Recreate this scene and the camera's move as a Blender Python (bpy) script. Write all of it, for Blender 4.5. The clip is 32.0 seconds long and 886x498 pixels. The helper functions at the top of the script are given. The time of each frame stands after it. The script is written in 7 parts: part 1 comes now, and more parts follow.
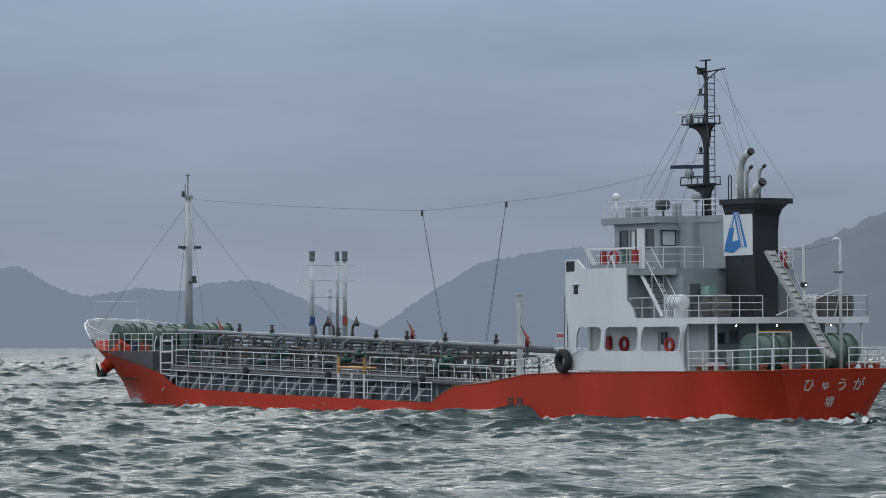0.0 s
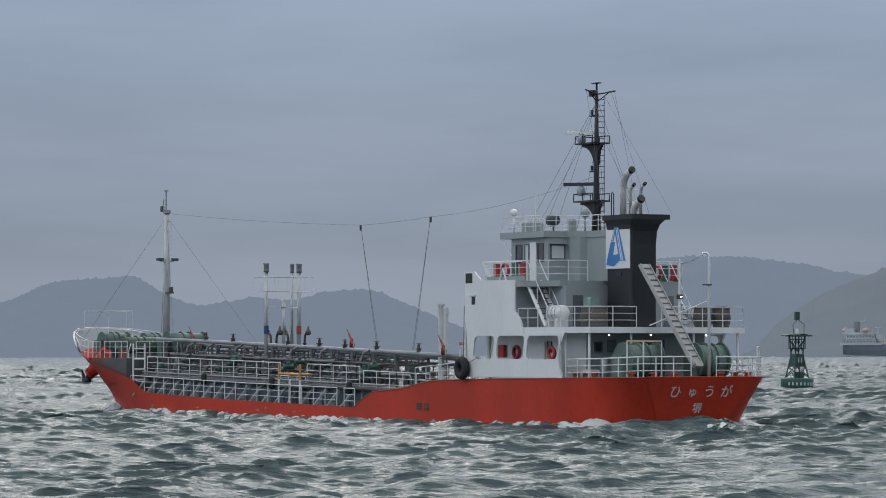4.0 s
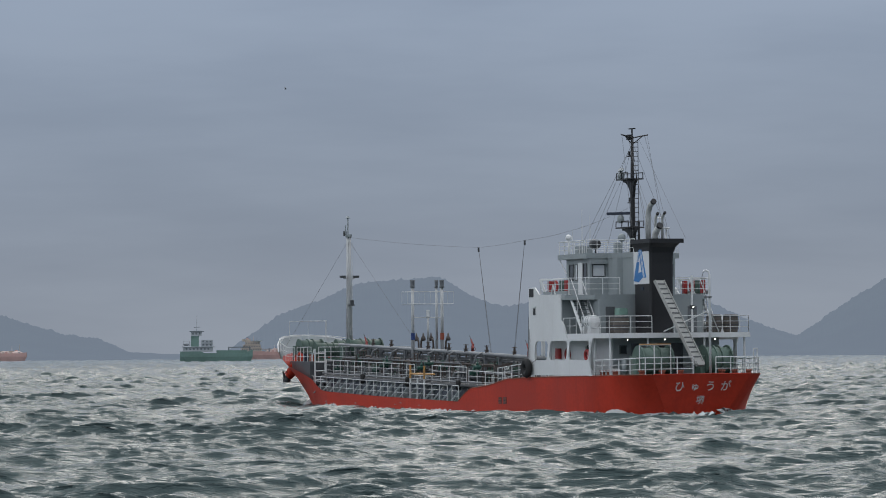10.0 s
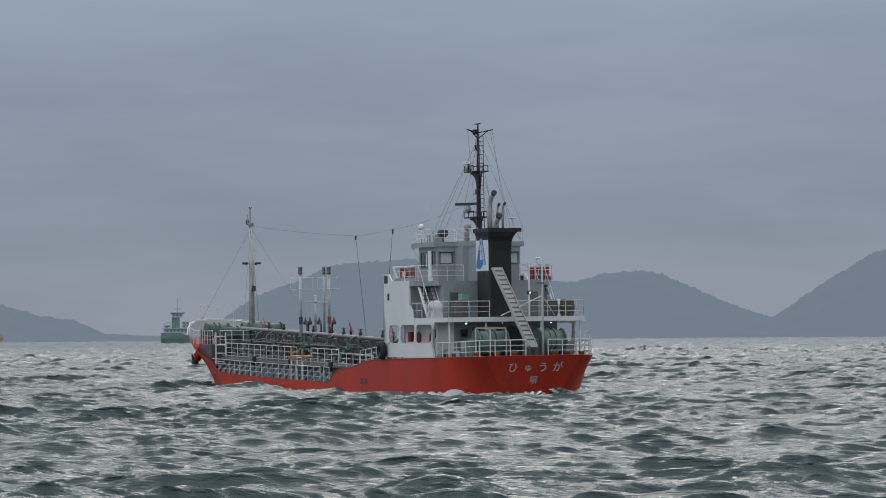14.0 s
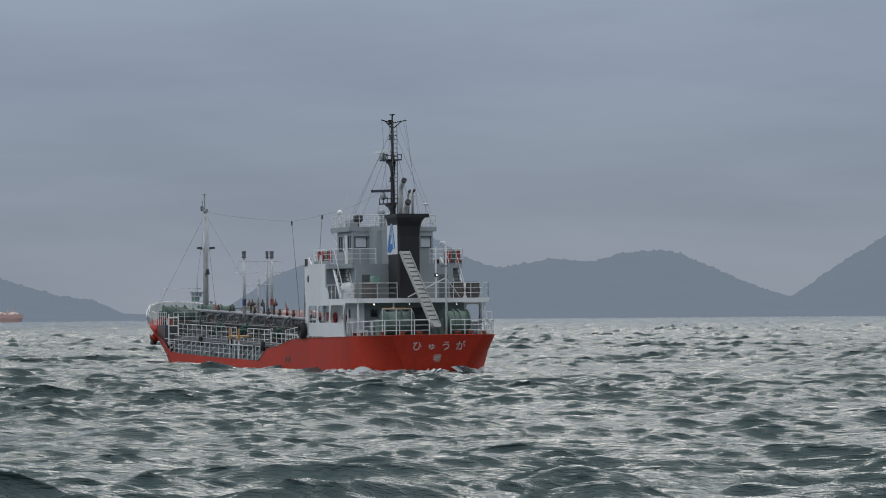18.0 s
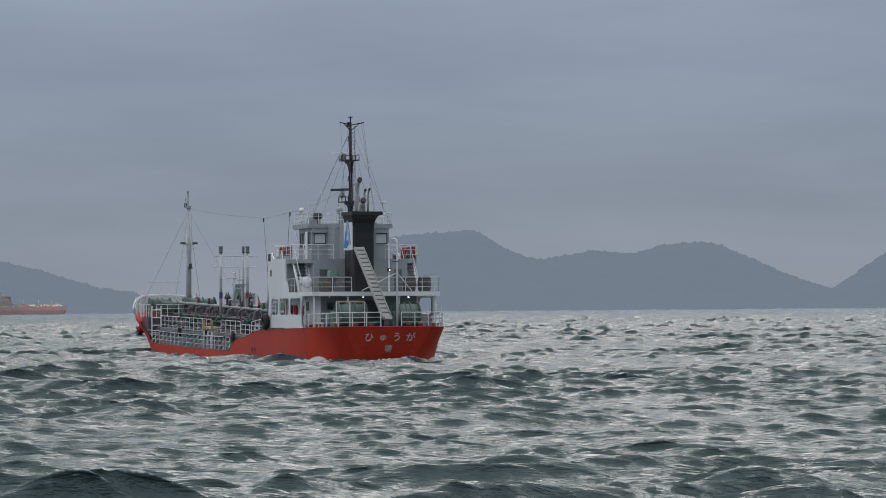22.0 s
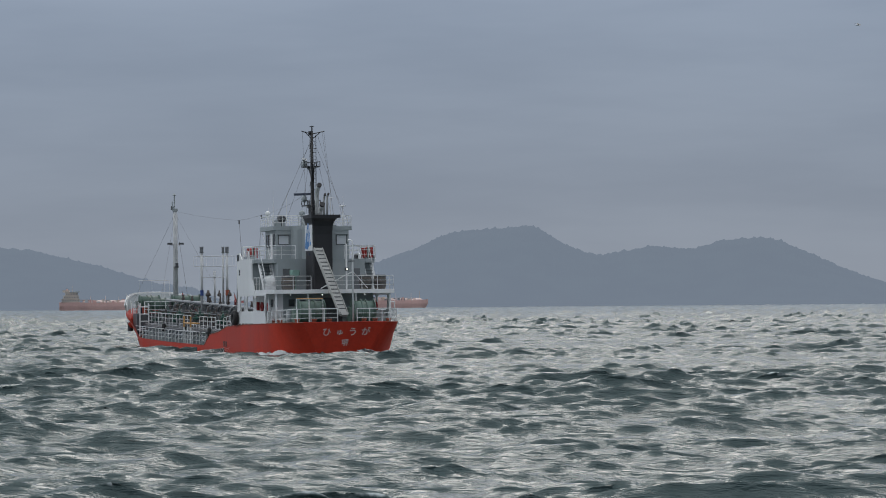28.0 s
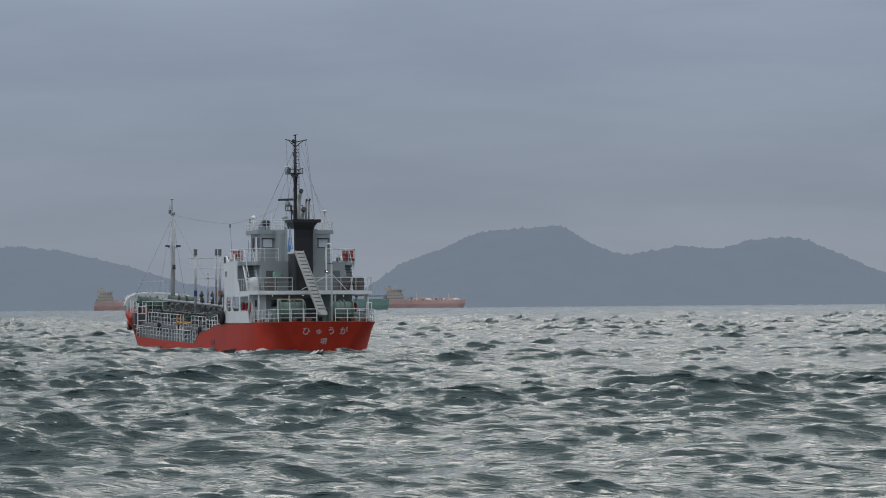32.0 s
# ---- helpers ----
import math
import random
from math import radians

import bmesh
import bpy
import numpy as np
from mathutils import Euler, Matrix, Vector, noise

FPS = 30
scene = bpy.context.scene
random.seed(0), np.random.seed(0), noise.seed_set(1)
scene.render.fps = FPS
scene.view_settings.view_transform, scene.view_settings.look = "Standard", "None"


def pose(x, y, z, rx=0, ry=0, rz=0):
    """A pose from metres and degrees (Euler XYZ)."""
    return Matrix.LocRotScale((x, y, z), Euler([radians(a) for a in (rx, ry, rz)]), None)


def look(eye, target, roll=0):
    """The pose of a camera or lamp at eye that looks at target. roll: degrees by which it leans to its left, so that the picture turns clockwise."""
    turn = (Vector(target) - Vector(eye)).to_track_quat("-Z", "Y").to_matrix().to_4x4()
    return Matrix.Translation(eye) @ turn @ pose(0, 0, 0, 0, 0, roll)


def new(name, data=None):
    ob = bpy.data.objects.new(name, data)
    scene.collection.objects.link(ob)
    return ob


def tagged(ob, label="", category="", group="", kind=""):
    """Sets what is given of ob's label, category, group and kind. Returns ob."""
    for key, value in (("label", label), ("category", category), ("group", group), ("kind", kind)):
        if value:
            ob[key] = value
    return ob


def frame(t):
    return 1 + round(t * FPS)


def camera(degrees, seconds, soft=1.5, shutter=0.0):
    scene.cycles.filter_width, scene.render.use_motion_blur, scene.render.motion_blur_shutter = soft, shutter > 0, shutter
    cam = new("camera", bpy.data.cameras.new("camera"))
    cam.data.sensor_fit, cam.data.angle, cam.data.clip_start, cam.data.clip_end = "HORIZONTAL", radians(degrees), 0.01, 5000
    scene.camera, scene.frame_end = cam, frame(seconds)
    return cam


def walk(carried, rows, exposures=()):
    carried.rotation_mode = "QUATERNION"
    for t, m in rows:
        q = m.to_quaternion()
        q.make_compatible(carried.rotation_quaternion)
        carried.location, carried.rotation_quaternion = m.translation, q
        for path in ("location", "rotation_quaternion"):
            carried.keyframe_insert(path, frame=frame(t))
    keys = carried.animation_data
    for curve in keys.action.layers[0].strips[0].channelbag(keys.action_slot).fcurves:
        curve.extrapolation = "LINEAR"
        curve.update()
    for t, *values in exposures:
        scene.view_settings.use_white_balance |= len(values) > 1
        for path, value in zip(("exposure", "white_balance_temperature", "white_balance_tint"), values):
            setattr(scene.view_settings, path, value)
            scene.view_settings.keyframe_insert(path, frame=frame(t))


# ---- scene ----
cam = camera(15.031, 32.0, soft=1.0)
EYE = 3.45
WATERLINE = 0.95  # height of the sea on the ship's own scale


def aim(az, pitch, roll):
    """The camera on the quay: azimuth to the right of +y, pitch up, roll, in degrees."""
    return pose(0, 0, EYE, 90 + pitch, 0, -az) @ pose(0, 0, 0, 0, 0, roll)


CAMERA_ROWS = [  # seconds, azimuth, pitch, roll
    (0, 7.939, 1.664, -0.121), (0.5, 7.69, 1.723, -0.15), (1, 7.269, 1.774, -0.167), (1.5, 7.062, 1.626, -0.144),
    (2, 6.835, 1.557, -0.131), (2.5, 6.588, 1.65, -0.139), (3, 6.336, 1.751, -0.127), (3.5, 6.051, 1.822, -0.117),
    (5.5, 6.008, 1.732, -0.314), (6, 4.981, 1.648, -0.326), (6.5, 4.239, 1.611, -0.349), (7, 3.465, 1.559, -0.379),
    (7.5, 3.156, 1.72, -0.378), (8, 2.278, 1.893, -0.381), (8.5, 1.96, 1.827, -0.395), (9, 1.832, 1.878, -0.393),
    (9.5, 1.57, 1.836, -0.393), (10, 0.82, 1.844, -0.389), (10.5, 0.909, 1.944, -0.385), (11, 0.669, 1.868, -0.377),
    (11.5, 0.937, 1.998, -0.372), (12, 0.934, 1.946, -0.362), (12.5, 1.102, 1.938, -0.356), (13, 1.278, 1.735, -0.355),
    (13.5, 1.241, 1.599, -0.362), (15.5, 1.238, 1.378, -0.391), (16, 1.221, 1.313, -0.396), (16.5, 1.092, 1.263, -0.396),
    (17, 1.029, 1.214, -0.403), (17.5, 0.942, 1.18, -0.409), (18, 0.92, 1.181, -0.412), (18.5, 0.902, 1.204, -0.419),
    (19, 0.906, 1.217, -0.426), (19.5, 0.854, 1.193, -0.43), (20, 0.763, 1.185, -0.43), (20.5, 0.647, 1.159, -0.434),
    (21, 0.52, 1.083, -0.433), (21.5, 0.369, 1.046, -0.436), (22, 0.222, 1.049, -0.431), (22.5, 0.093, 1.041, -0.435),
    (23, -0.017, 0.998, -0.428), (23.5, -0.08, 0.973, -0.436), (24, -0.168, 0.969, -0.435), (24.5, -0.209, 0.991, -0.44),
    (25, -0.246, 0.987, -0.439), (25.5, -0.308, 1.021, -0.442), (27.5, -0.683, 1.008, -0.461), (28, -0.785, 0.981, -0.452),
    (28.5, -0.884, 0.933, -0.467), (29, -0.991, 0.92, -0.471), (29.5, -1.02, 0.951, -0.47), (30, -1.073, 0.921, -0.47),
    (30.5, -1.121, 0.943, -0.47), (31, -1.147, 0.959, -0.471), (31.5, -1.153, 1.001, -0.476), (32, -1.254, 0.985, -0.466),
]
SHIP_ROWS = [  # seconds, x, y, heel, trim, turn
    (0, 37.24, 143.07, -0.37, -0.12, 115.387), (0.5, 36.13, 144.51, -0.2, -0.11, 115.265), (1, 35, 145.71, -0.19, -0.12, 115.04),
    (1.5, 33.73, 146.73, 0.1, -0.14, 114.884), (2, 32.6, 147.94, 0.13, -0.22, 114.738), (2.5, 31.41, 148.99, 0.15, -0.26, 114.47),
    (3, 30.28, 150.24, 0.24, -0.26, 114.279), (3.5, 29.16, 151.42, 0.2, -0.26, 114.018), (5.5, 24.62, 156.41, -0.02, -0.07, 113.014),
    (6, 23.74, 157.95, 0.09, -0.08, 112.847), (6.5, 22.79, 158.42, -0.01, -0.04, 112.439), (7, 21.97, 160.06, -0.27, -0.07, 112.254),
    (7.5, 21.04, 161.55, -0.5, -0.07, 112.036), (8, 20.06, 162.53, -0.2, -0.11, 111.694), (8.5, 19.14, 163.54, -0.37, -0.09, 111.453),
    (9, 18.08, 164.66, -0.03, -0.14, 111.299), (9.5, 17.25, 170.71, -0.17, -0.16, 110.901), (10, 16.94, 185.5, -0.21, -0.1, 110.391),
    (10.5, 15.94, 186.89, -0.32, -0.13, 110.066), (11, 14.99, 188.36, -0.14, -0.05, 109.861), (11.5, 14.04, 189.88, -0.18, -0.02, 109.641),
    (12, 13.03, 191, -0.09, -0.08, 109.412), (12.5, 12.09, 192.3, -0.07, -0.06, 109.194), (13, 11.17, 193.33, -0.23, -0.1, 108.945),
    (13.5, 10.39, 195.23, -0.42, -0.11, 108.76), (15.5, 7.02, 200.57, -0.54, 0.02, 108.009), (16, 6.19, 202.52, -0.52, 0.01, 107.896),
    (16.5, 5.32, 203.14, -0.27, -0.01, 107.671), (17, 4.54, 204.33, -0.28, -0, 107.544), (17.5, 3.77, 205.78, -0.31, 0.01, 107.443),
    (18, 2.97, 207.24, -0.11, 0.06, 107.345), (18.5, 2.22, 208.93, -0.19, 0.04, 107.313), (19, 1.54, 210.39, -0.39, -0, 107.23),
    (19.5, 0.81, 211.8, -0.39, -0.03, 107.158), (20, 0.08, 213.1, -0.27, -0.02, 107.123), (20.5, -0.6, 213.9, -0.34, -0.03, 107.022),
    (21, -1.32, 215.71, -0.2, -0.02, 106.993), (21.5, -2, 217.09, -0.16, 0.05, 107.006), (22, -2.73, 218.31, 0.17, 0.04, 107.008),
    (22.5, -3.41, 219.41, 0.09, 0.02, 107.006), (23, -4.14, 220.55, 0.27, -0.01, 107.056), (23.5, -4.74, 222.41, 0.19, -0.04, 107.106),
    (24, -5.44, 223.56, 0.34, -0.02, 107.135), (24.5, -6.04, 224.86, 0.23, -0, 107.104), (25, -6.73, 226.32, 0.44, 0.03, 107.123),
    (25.5, -7.3, 227.53, 0.36, -0.01, 107.136), (27.5, -9.57, 233.53, -0.06, 0.02, 107.104), (28, -10.08, 234.36, -0.16, 0.07, 107.037),
    (28.5, -10.67, 235.67, -0.08, 0.07, 107.033), (29, -11.24, 237.99, -0.19, 0.08, 107.041), (29.5, -11.73, 238.22, -0.03, 0.07, 106.993),
    (30, -12.29, 240.14, 0.05, 0.04, 106.987), (30.5, -12.75, 240.38, 0.13, -0.01, 106.884), (31, -13.23, 241.74, 0.19, 0.02, 106.834),
    (31.5, -13.7, 244.13, 0.06, -0.01, 106.807), (32, -14.16, 245.72, 0.16, 0.03, 106.804),
]

walk(cam, [(t, aim(a, p, r)) for t, a, p, r in CAMERA_ROWS], [(0, 0.14, 6620, 10), (6, 0.12, 6640, 10), (9, 0.07, 6680, 10), (10, 0.02, 6690, 10), (32, 0.0, 6710, 10)])

# ---- light ----
world = bpy.data.worlds.new("overcast_sky")
scene.world = world
world.use_nodes = True
wt = world.node_tree
wt.nodes.clear()


def wnode(kind, **values):
    n = wt.nodes.new(kind)
    for key, value in values.items():
        n.inputs[key].default_value = value
    return n


def ramp_on(tree, source, stops, smooth=True):
    r = tree.nodes.new("ShaderNodeValToRGB")
    r.color_ramp.interpolation = "EASE" if smooth else "LINEAR"
    while len(r.color_ramp.elements) < len(stops):
        r.color_ramp.elements.new(0.5)
    for e, (p, c) in zip(r.color_ramp.elements, stops):
        e.position, e.color = p, (*c, 1)
    tree.links.new(source, r.inputs[0])
    return r


SUN_ELEVATION, SUN_AZIMUTH = 40, 5  # degrees; azimuth to the right of +y
coords = wnode("ShaderNodeTexCoord")
split = wnode("ShaderNodeSeparateXYZ")
wt.links.new(coords.outputs["Generated"], split.inputs[0])
# overcast: the zenith is brighter than the horizon
glow = ramp_on(wt, split.outputs["Z"], [(0.0, (0.220, 0.268, 0.345)), (0.04, (0.208, 0.260, 0.350)), (0.12, (0.250, 0.318, 0.438)), (0.24, (0.36, 0.42, 0.53)), (0.5, (0.72, 0.78, 0.88)), (1.0, (1.15, 1.22, 1.32))], smooth=False)
stretch = wnode("ShaderNodeMapping")
stretch.inputs["Scale"].default_value = (2.2, 2.2, 13.0)
stretch.inputs["Rotation"].default_value = (0.06, 0.03, 0.0)
wt.links.new(coords.outputs["Generated"], stretch.inputs[0])
banks = wnode("ShaderNodeTexNoise", Scale=2.3, Detail=5.0, Roughness=0.55)
wt.links.new(stretch.outputs[0], banks.inputs["Vector"])
cloud = ramp_on(wt, banks.outputs["Fac"], [(0.3, (0.90, 0.91, 0.92)), (0.7, (1.10, 1.09, 1.07))])
clouds = wnode("ShaderNodeMix")
clouds.data_type, clouds.blend_type = "RGBA", "MULTIPLY"
clouds.inputs[0].default_value = 1.0
wt.links.new(glow.outputs[0], clouds.inputs[6])
wt.links.new(cloud.outputs[0], clouds.inputs[7])
sky = wnode("ShaderNodeTexSky")
sky.sky_type, sky.sun_disc = "NISHITA", False
sky.sun_elevation, sky.sun_rotation = radians(SUN_ELEVATION), radians(SUN_AZIMUTH)
# thin cloud glows round the hidden sun
toward = wnode("ShaderNodeVectorMath")
toward.operation = "DOT_PRODUCT"
sa, se = radians(SUN_AZIMUTH), radians(SUN_ELEVATION)
toward.inputs[1].default_value = (math.sin(sa) * math.cos(se), math.cos(sa) * math.cos(se), math.sin(se))
wt.links.new(coords.outputs["Generated"], toward.inputs[0])
halo = ramp_on(wt, toward.outputs["Value"], [(0.868, (0, 0, 0)), (0.92, (0.25, 0.25, 0.245)), (0.96, (0.70, 0.70, 0.69)), (1.0, (1.1, 1.09, 1.07))], smooth=False)
lit = wnode("ShaderNodeMix")
lit.data_type, lit.blend_type = "RGBA", "ADD"
lit.clamp_result = False
lit.inputs[0].default_value = 1.0
wt.links.new(clouds.outputs[2], lit.inputs[6])
wt.links.new(halo.outputs[0], lit.inputs[7])
# brighter sky added out of view, left of the quay, to light the ship
beside = wnode("ShaderNodeVectorMath")
beside.operation = "DOT_PRODUCT"
beside.inputs[1].default_value = (-0.93, -0.36, 0.08)
wt.links.new(coords.outputs["Generated"], beside.inputs[0])
pale = ramp_on(wt, beside.outputs["Value"], [(0.25, (0, 0, 0)), (0.95, (0.36, 0.385, 0.42))])
lifted = wnode("ShaderNodeMix")
lifted.data_type, lifted.blend_type = "RGBA", "ADD"
lifted.clamp_result = False
lifted.inputs[0].default_value = 1.0
wt.links.new(lit.outputs[2], lifted.inputs[6])
wt.links.new(pale.outputs[0], lifted.inputs[7])
clear = wnode("ShaderNodeBackground", Strength=0.003)
wt.links.new(sky.outputs[0], clear.inputs[0])
grey = wnode("ShaderNodeBackground", Strength=0.98)
wt.links.new(lifted.outputs[2], grey.inputs[0])
both = wnode("ShaderNodeAddShader")
wt.links.new(clear.outputs[0], both.inputs[0])
wt.links.new(grey.outputs[0], both.inputs[1])
world_out = wnode("ShaderNodeOutputWorld")
wt.links.new(both.outputs[0], world_out.inputs[0])

sun = new("sun", bpy.data.lights.new("sun", "SUN"))
sun.data.energy, sun.data.angle, sun.data.color = 0.45, radians(24), (1.0, 0.97, 0.92)
sun.matrix_world = look((300 * math.sin(sa) * math.cos(se), 300 * math.cos(sa) * math.cos(se), 300 * math.sin(se)), (0, 0, 0))


# ---- materials ----
def material(name, color, rough=0.5, metal=0.0, vary=0.12, grain=3.0, bump=0.02, streak=0.0, streak_color=(0.2, 0.1, 0.05), coat=0.0, spread=0.0, shine=0.5):
    """A painted or raw surface: two scales of tone, fine relief, and streaks of rust or salt that run down."""
    m = bpy.data.materials.new(name)
    m.use_nodes = True
    t = m.node_tree
    b = t.nodes["Principled BSDF"]
    b.inputs["Metallic"].default_value = metal
    b.inputs["Coat Weight"].default_value = coat
    b.inputs["Specular IOR Level"].default_value = shine
    tc = t.nodes.new("ShaderNodeTexCoord")
    big, fine = t.nodes.new("ShaderNodeTexNoise"), t.nodes.new("ShaderNodeTexNoise")
    big.inputs["Scale"].default_value, big.inputs["Detail"].default_value = grain * 0.25, 4
    fine.inputs["Scale"].default_value, fine.inputs["Detail"].default_value = grain * 4, 3
    t.links.new(tc.outputs["Object"], big.inputs["Vector"])
    t.links.new(tc.outputs["Object"], fine.inputs["Vector"])
    add = t.nodes.new("ShaderNodeMath")
    add.operation = "MULTIPLY_ADD"
    add.inputs[1].default_value = 0.35
    t.links.new(fine.outputs["Fac"], add.inputs[0])
    t.links.new(big.outputs["Fac"], add.inputs[2])
    last = add.outputs[0]
    if spread:
        info, mul = t.nodes.new("ShaderNodeObjectInfo"), t.nodes.new("ShaderNodeMath")
        mul.operation = "MULTIPLY_ADD"
        mul.inputs[1].default_value = spread
        t.links.new(info.outputs["Random"], mul.inputs[0])
        t.links.new(last, mul.inputs[2])
        last = mul.outputs[0]
    lo, hi = [tuple(min(1, c * k) for c in color) for k in (1 - vary, 1 + vary)]
    r = ramp_on(t, last, [(0.42, lo), (0.92, hi)])
    colour = r.outputs[0]
    if streak:
        mp, n = t.nodes.new("ShaderNodeMapping"), t.nodes.new("ShaderNodeTexNoise")
        mp.inputs["Scale"].default_value = (2.3, 2.3, 0.28)
        n.inputs["Scale"].default_value, n.inputs["Detail"].default_value = 1.0, 6
        t.links.new(tc.outputs["Object"], mp.inputs[0])
        t.links.new(mp.outputs[0], n.inputs["Vector"])
        fac = ramp_on(t, n.outputs["Fac"], [(0.52, (0, 0, 0)), (0.78, (streak,) * 3)])
        mix = t.nodes.new("ShaderNodeMix")
        mix.data_type = "RGBA"
        t.links.new(fac.outputs[0], mix.inputs[0])
        t.links.new(colour, mix.inputs[6])
        mix.inputs[7].default_value = (*streak_color, 1)
        colour = mix.outputs[2]
    t.links.new(colour, b.inputs["Base Color"])
    rr = t.nodes.new("ShaderNodeMapRange")
    rr.inputs["To Min"].default_value, rr.inputs["To Max"].default_value = max(0.03, rough - 0.1), min(1, rough + 0.1)
    t.links.new(big.outputs["Fac"], rr.inputs[0])
    t.links.new(rr.outputs[0], b.inputs["Roughness"])
    if bump:
        bp = t.nodes.new("ShaderNodeBump")
        bp.inputs["Strength"].default_value, bp.inputs["Distance"].default_value = 0.5, bump
        t.links.new(last, bp.inputs["Height"])
        t.links.new(bp.outputs[0], b.inputs["Normal"])
    return m


RED = material("red_hull_paint", (0.45, 0.039, 0.019), 0.5, vary=0.15, grain=1.2, bump=0.008, streak=0.5, streak_color=(0.30, 0.03, 0.018), shine=0.22)
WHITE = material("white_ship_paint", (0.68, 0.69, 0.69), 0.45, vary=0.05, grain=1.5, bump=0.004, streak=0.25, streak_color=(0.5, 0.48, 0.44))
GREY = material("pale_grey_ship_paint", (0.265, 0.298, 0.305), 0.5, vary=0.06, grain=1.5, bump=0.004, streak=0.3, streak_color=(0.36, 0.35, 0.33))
RAIL = material("white_rail_paint", (0.60, 0.61, 0.61), 0.5, vary=0.08, grain=4, bump=0, spread=0.15)
MAINPIPE = material("light_grey_pipe_paint", (0.22, 0.23, 0.24), 0.5, vary=0.25, grain=3, bump=0.004)
RUSTY = material("rusty_brown_steel", (0.060, 0.048, 0.042), 0.7, vary=0.35, grain=5, bump=0.006, spread=0.4)
PIPE = material("grey_pipe_paint", (0.085, 0.092, 0.098), 0.5, vary=0.35, grain=4, bump=0.004, spread=0.3)
DARK = material("dark_deck_steel", (0.055, 0.06, 0.065), 0.55, vary=0.3, grain=3, bump=0.004, streak=0.4, streak_color=(0.13, 0.12, 0.115))
TRUNK = material("blue_grey_trunk_plate", (0.048, 0.060, 0.080), 0.5, vary=0.3, grain=1.5, bump=0.006, streak=0.3, streak_color=(0.30, 0.32, 0.34))
BLACK = material("black_funnel_paint", (0.012, 0.012, 0.014), 0.5, vary=0.25, grain=2, bump=0.003)
GREEN = material("green_winch_paint", (0.050, 0.088, 0.070), 0.55, vary=0.25, grain=3, bump=0.006, streak=0.35, streak_color=(0.2, 0.19, 0.16), spread=0.25)
# green winch paint made lighter: sunlight on the stern winches put into colour
GREEN_LIT = material("lit_green_winch_paint", (0.092, 0.142, 0.118), 0.55, vary=0.25, grain=3, bump=0.006, streak=0.4, streak_color=(0.24, 0.23, 0.2), spread=0.25)
DECK = material("green_deck_paint", (0.07, 0.13, 0.10), 0.6, vary=0.25, grain=2, bump=0.004)
RUST = material("rust_red_bollard_paint", (0.22, 0.055, 0.03), 0.65, vary=0.3, grain=5, bump=0.004, spread=0.3)
SIGNAL = material("signal_red_paint", (0.34, 0.028, 0.025), 0.5, vary=0.2, grain=4, bump=0)
YELLOW = material("orange_yellow_paint", (0.42, 0.225, 0.07), 0.5, vary=0.15, grain=4, bump=0)
NAVY = material("navy_radar_paint", (0.015, 0.024, 0.045), 0.5, vary=0.1, bump=0)
BLUE = material("blue_emblem_paint", (0.03, 0.18, 0.45), 0.4, vary=0.12, grain=3, bump=0)
RUBBER = material("black_tyre_rubber", (0.018, 0.018, 0.018), 0.8, vary=0.3, grain=8, bump=0.008)
ROPE = material("grey_wire_rope", (0.12, 0.12, 0.12), 0.7, vary=0.2, grain=10, bump=0)
BARREL = material("brown_barrel_wood", (0.085, 0.074, 0.064), 0.75, vary=0.3, grain=5, bump=0.006, spread=0.3)
CANVAS = material("pale_green_cover", (0.20, 0.33, 0.28), 0.8, vary=0.15, grain=4, bump=0.01)
STEELGREY = material("grey_exhaust_steel", (0.46, 0.47, 0.46), 0.5, 0.0, vary=0.2, grain=5, bump=0.004)
GLASS = material("dark_window_glass", (0.02, 0.025, 0.03), 0.06, vary=0.1, bump=0, coat=0.5)
FOAM = material("sea_foam", (0.75, 0.79, 0.80), 0.8, vary=0.12, grain=4, bump=0.03)


def lamp_glass(name, color, power):
    m = bpy.data.materials.new(name)
    m.use_nodes = True
    b = m.node_tree.nodes["Principled BSDF"]
    b.inputs["Base Color"].default_value = (*color, 1)
    b.inputs["Emission Color"].default_value, b.inputs["Emission Strength"].default_value = (*color, 1), power
    return m


LAMP = lamp_glass("lit_deck_lamp", (1.0, 0.97, 0.9), 4.0)


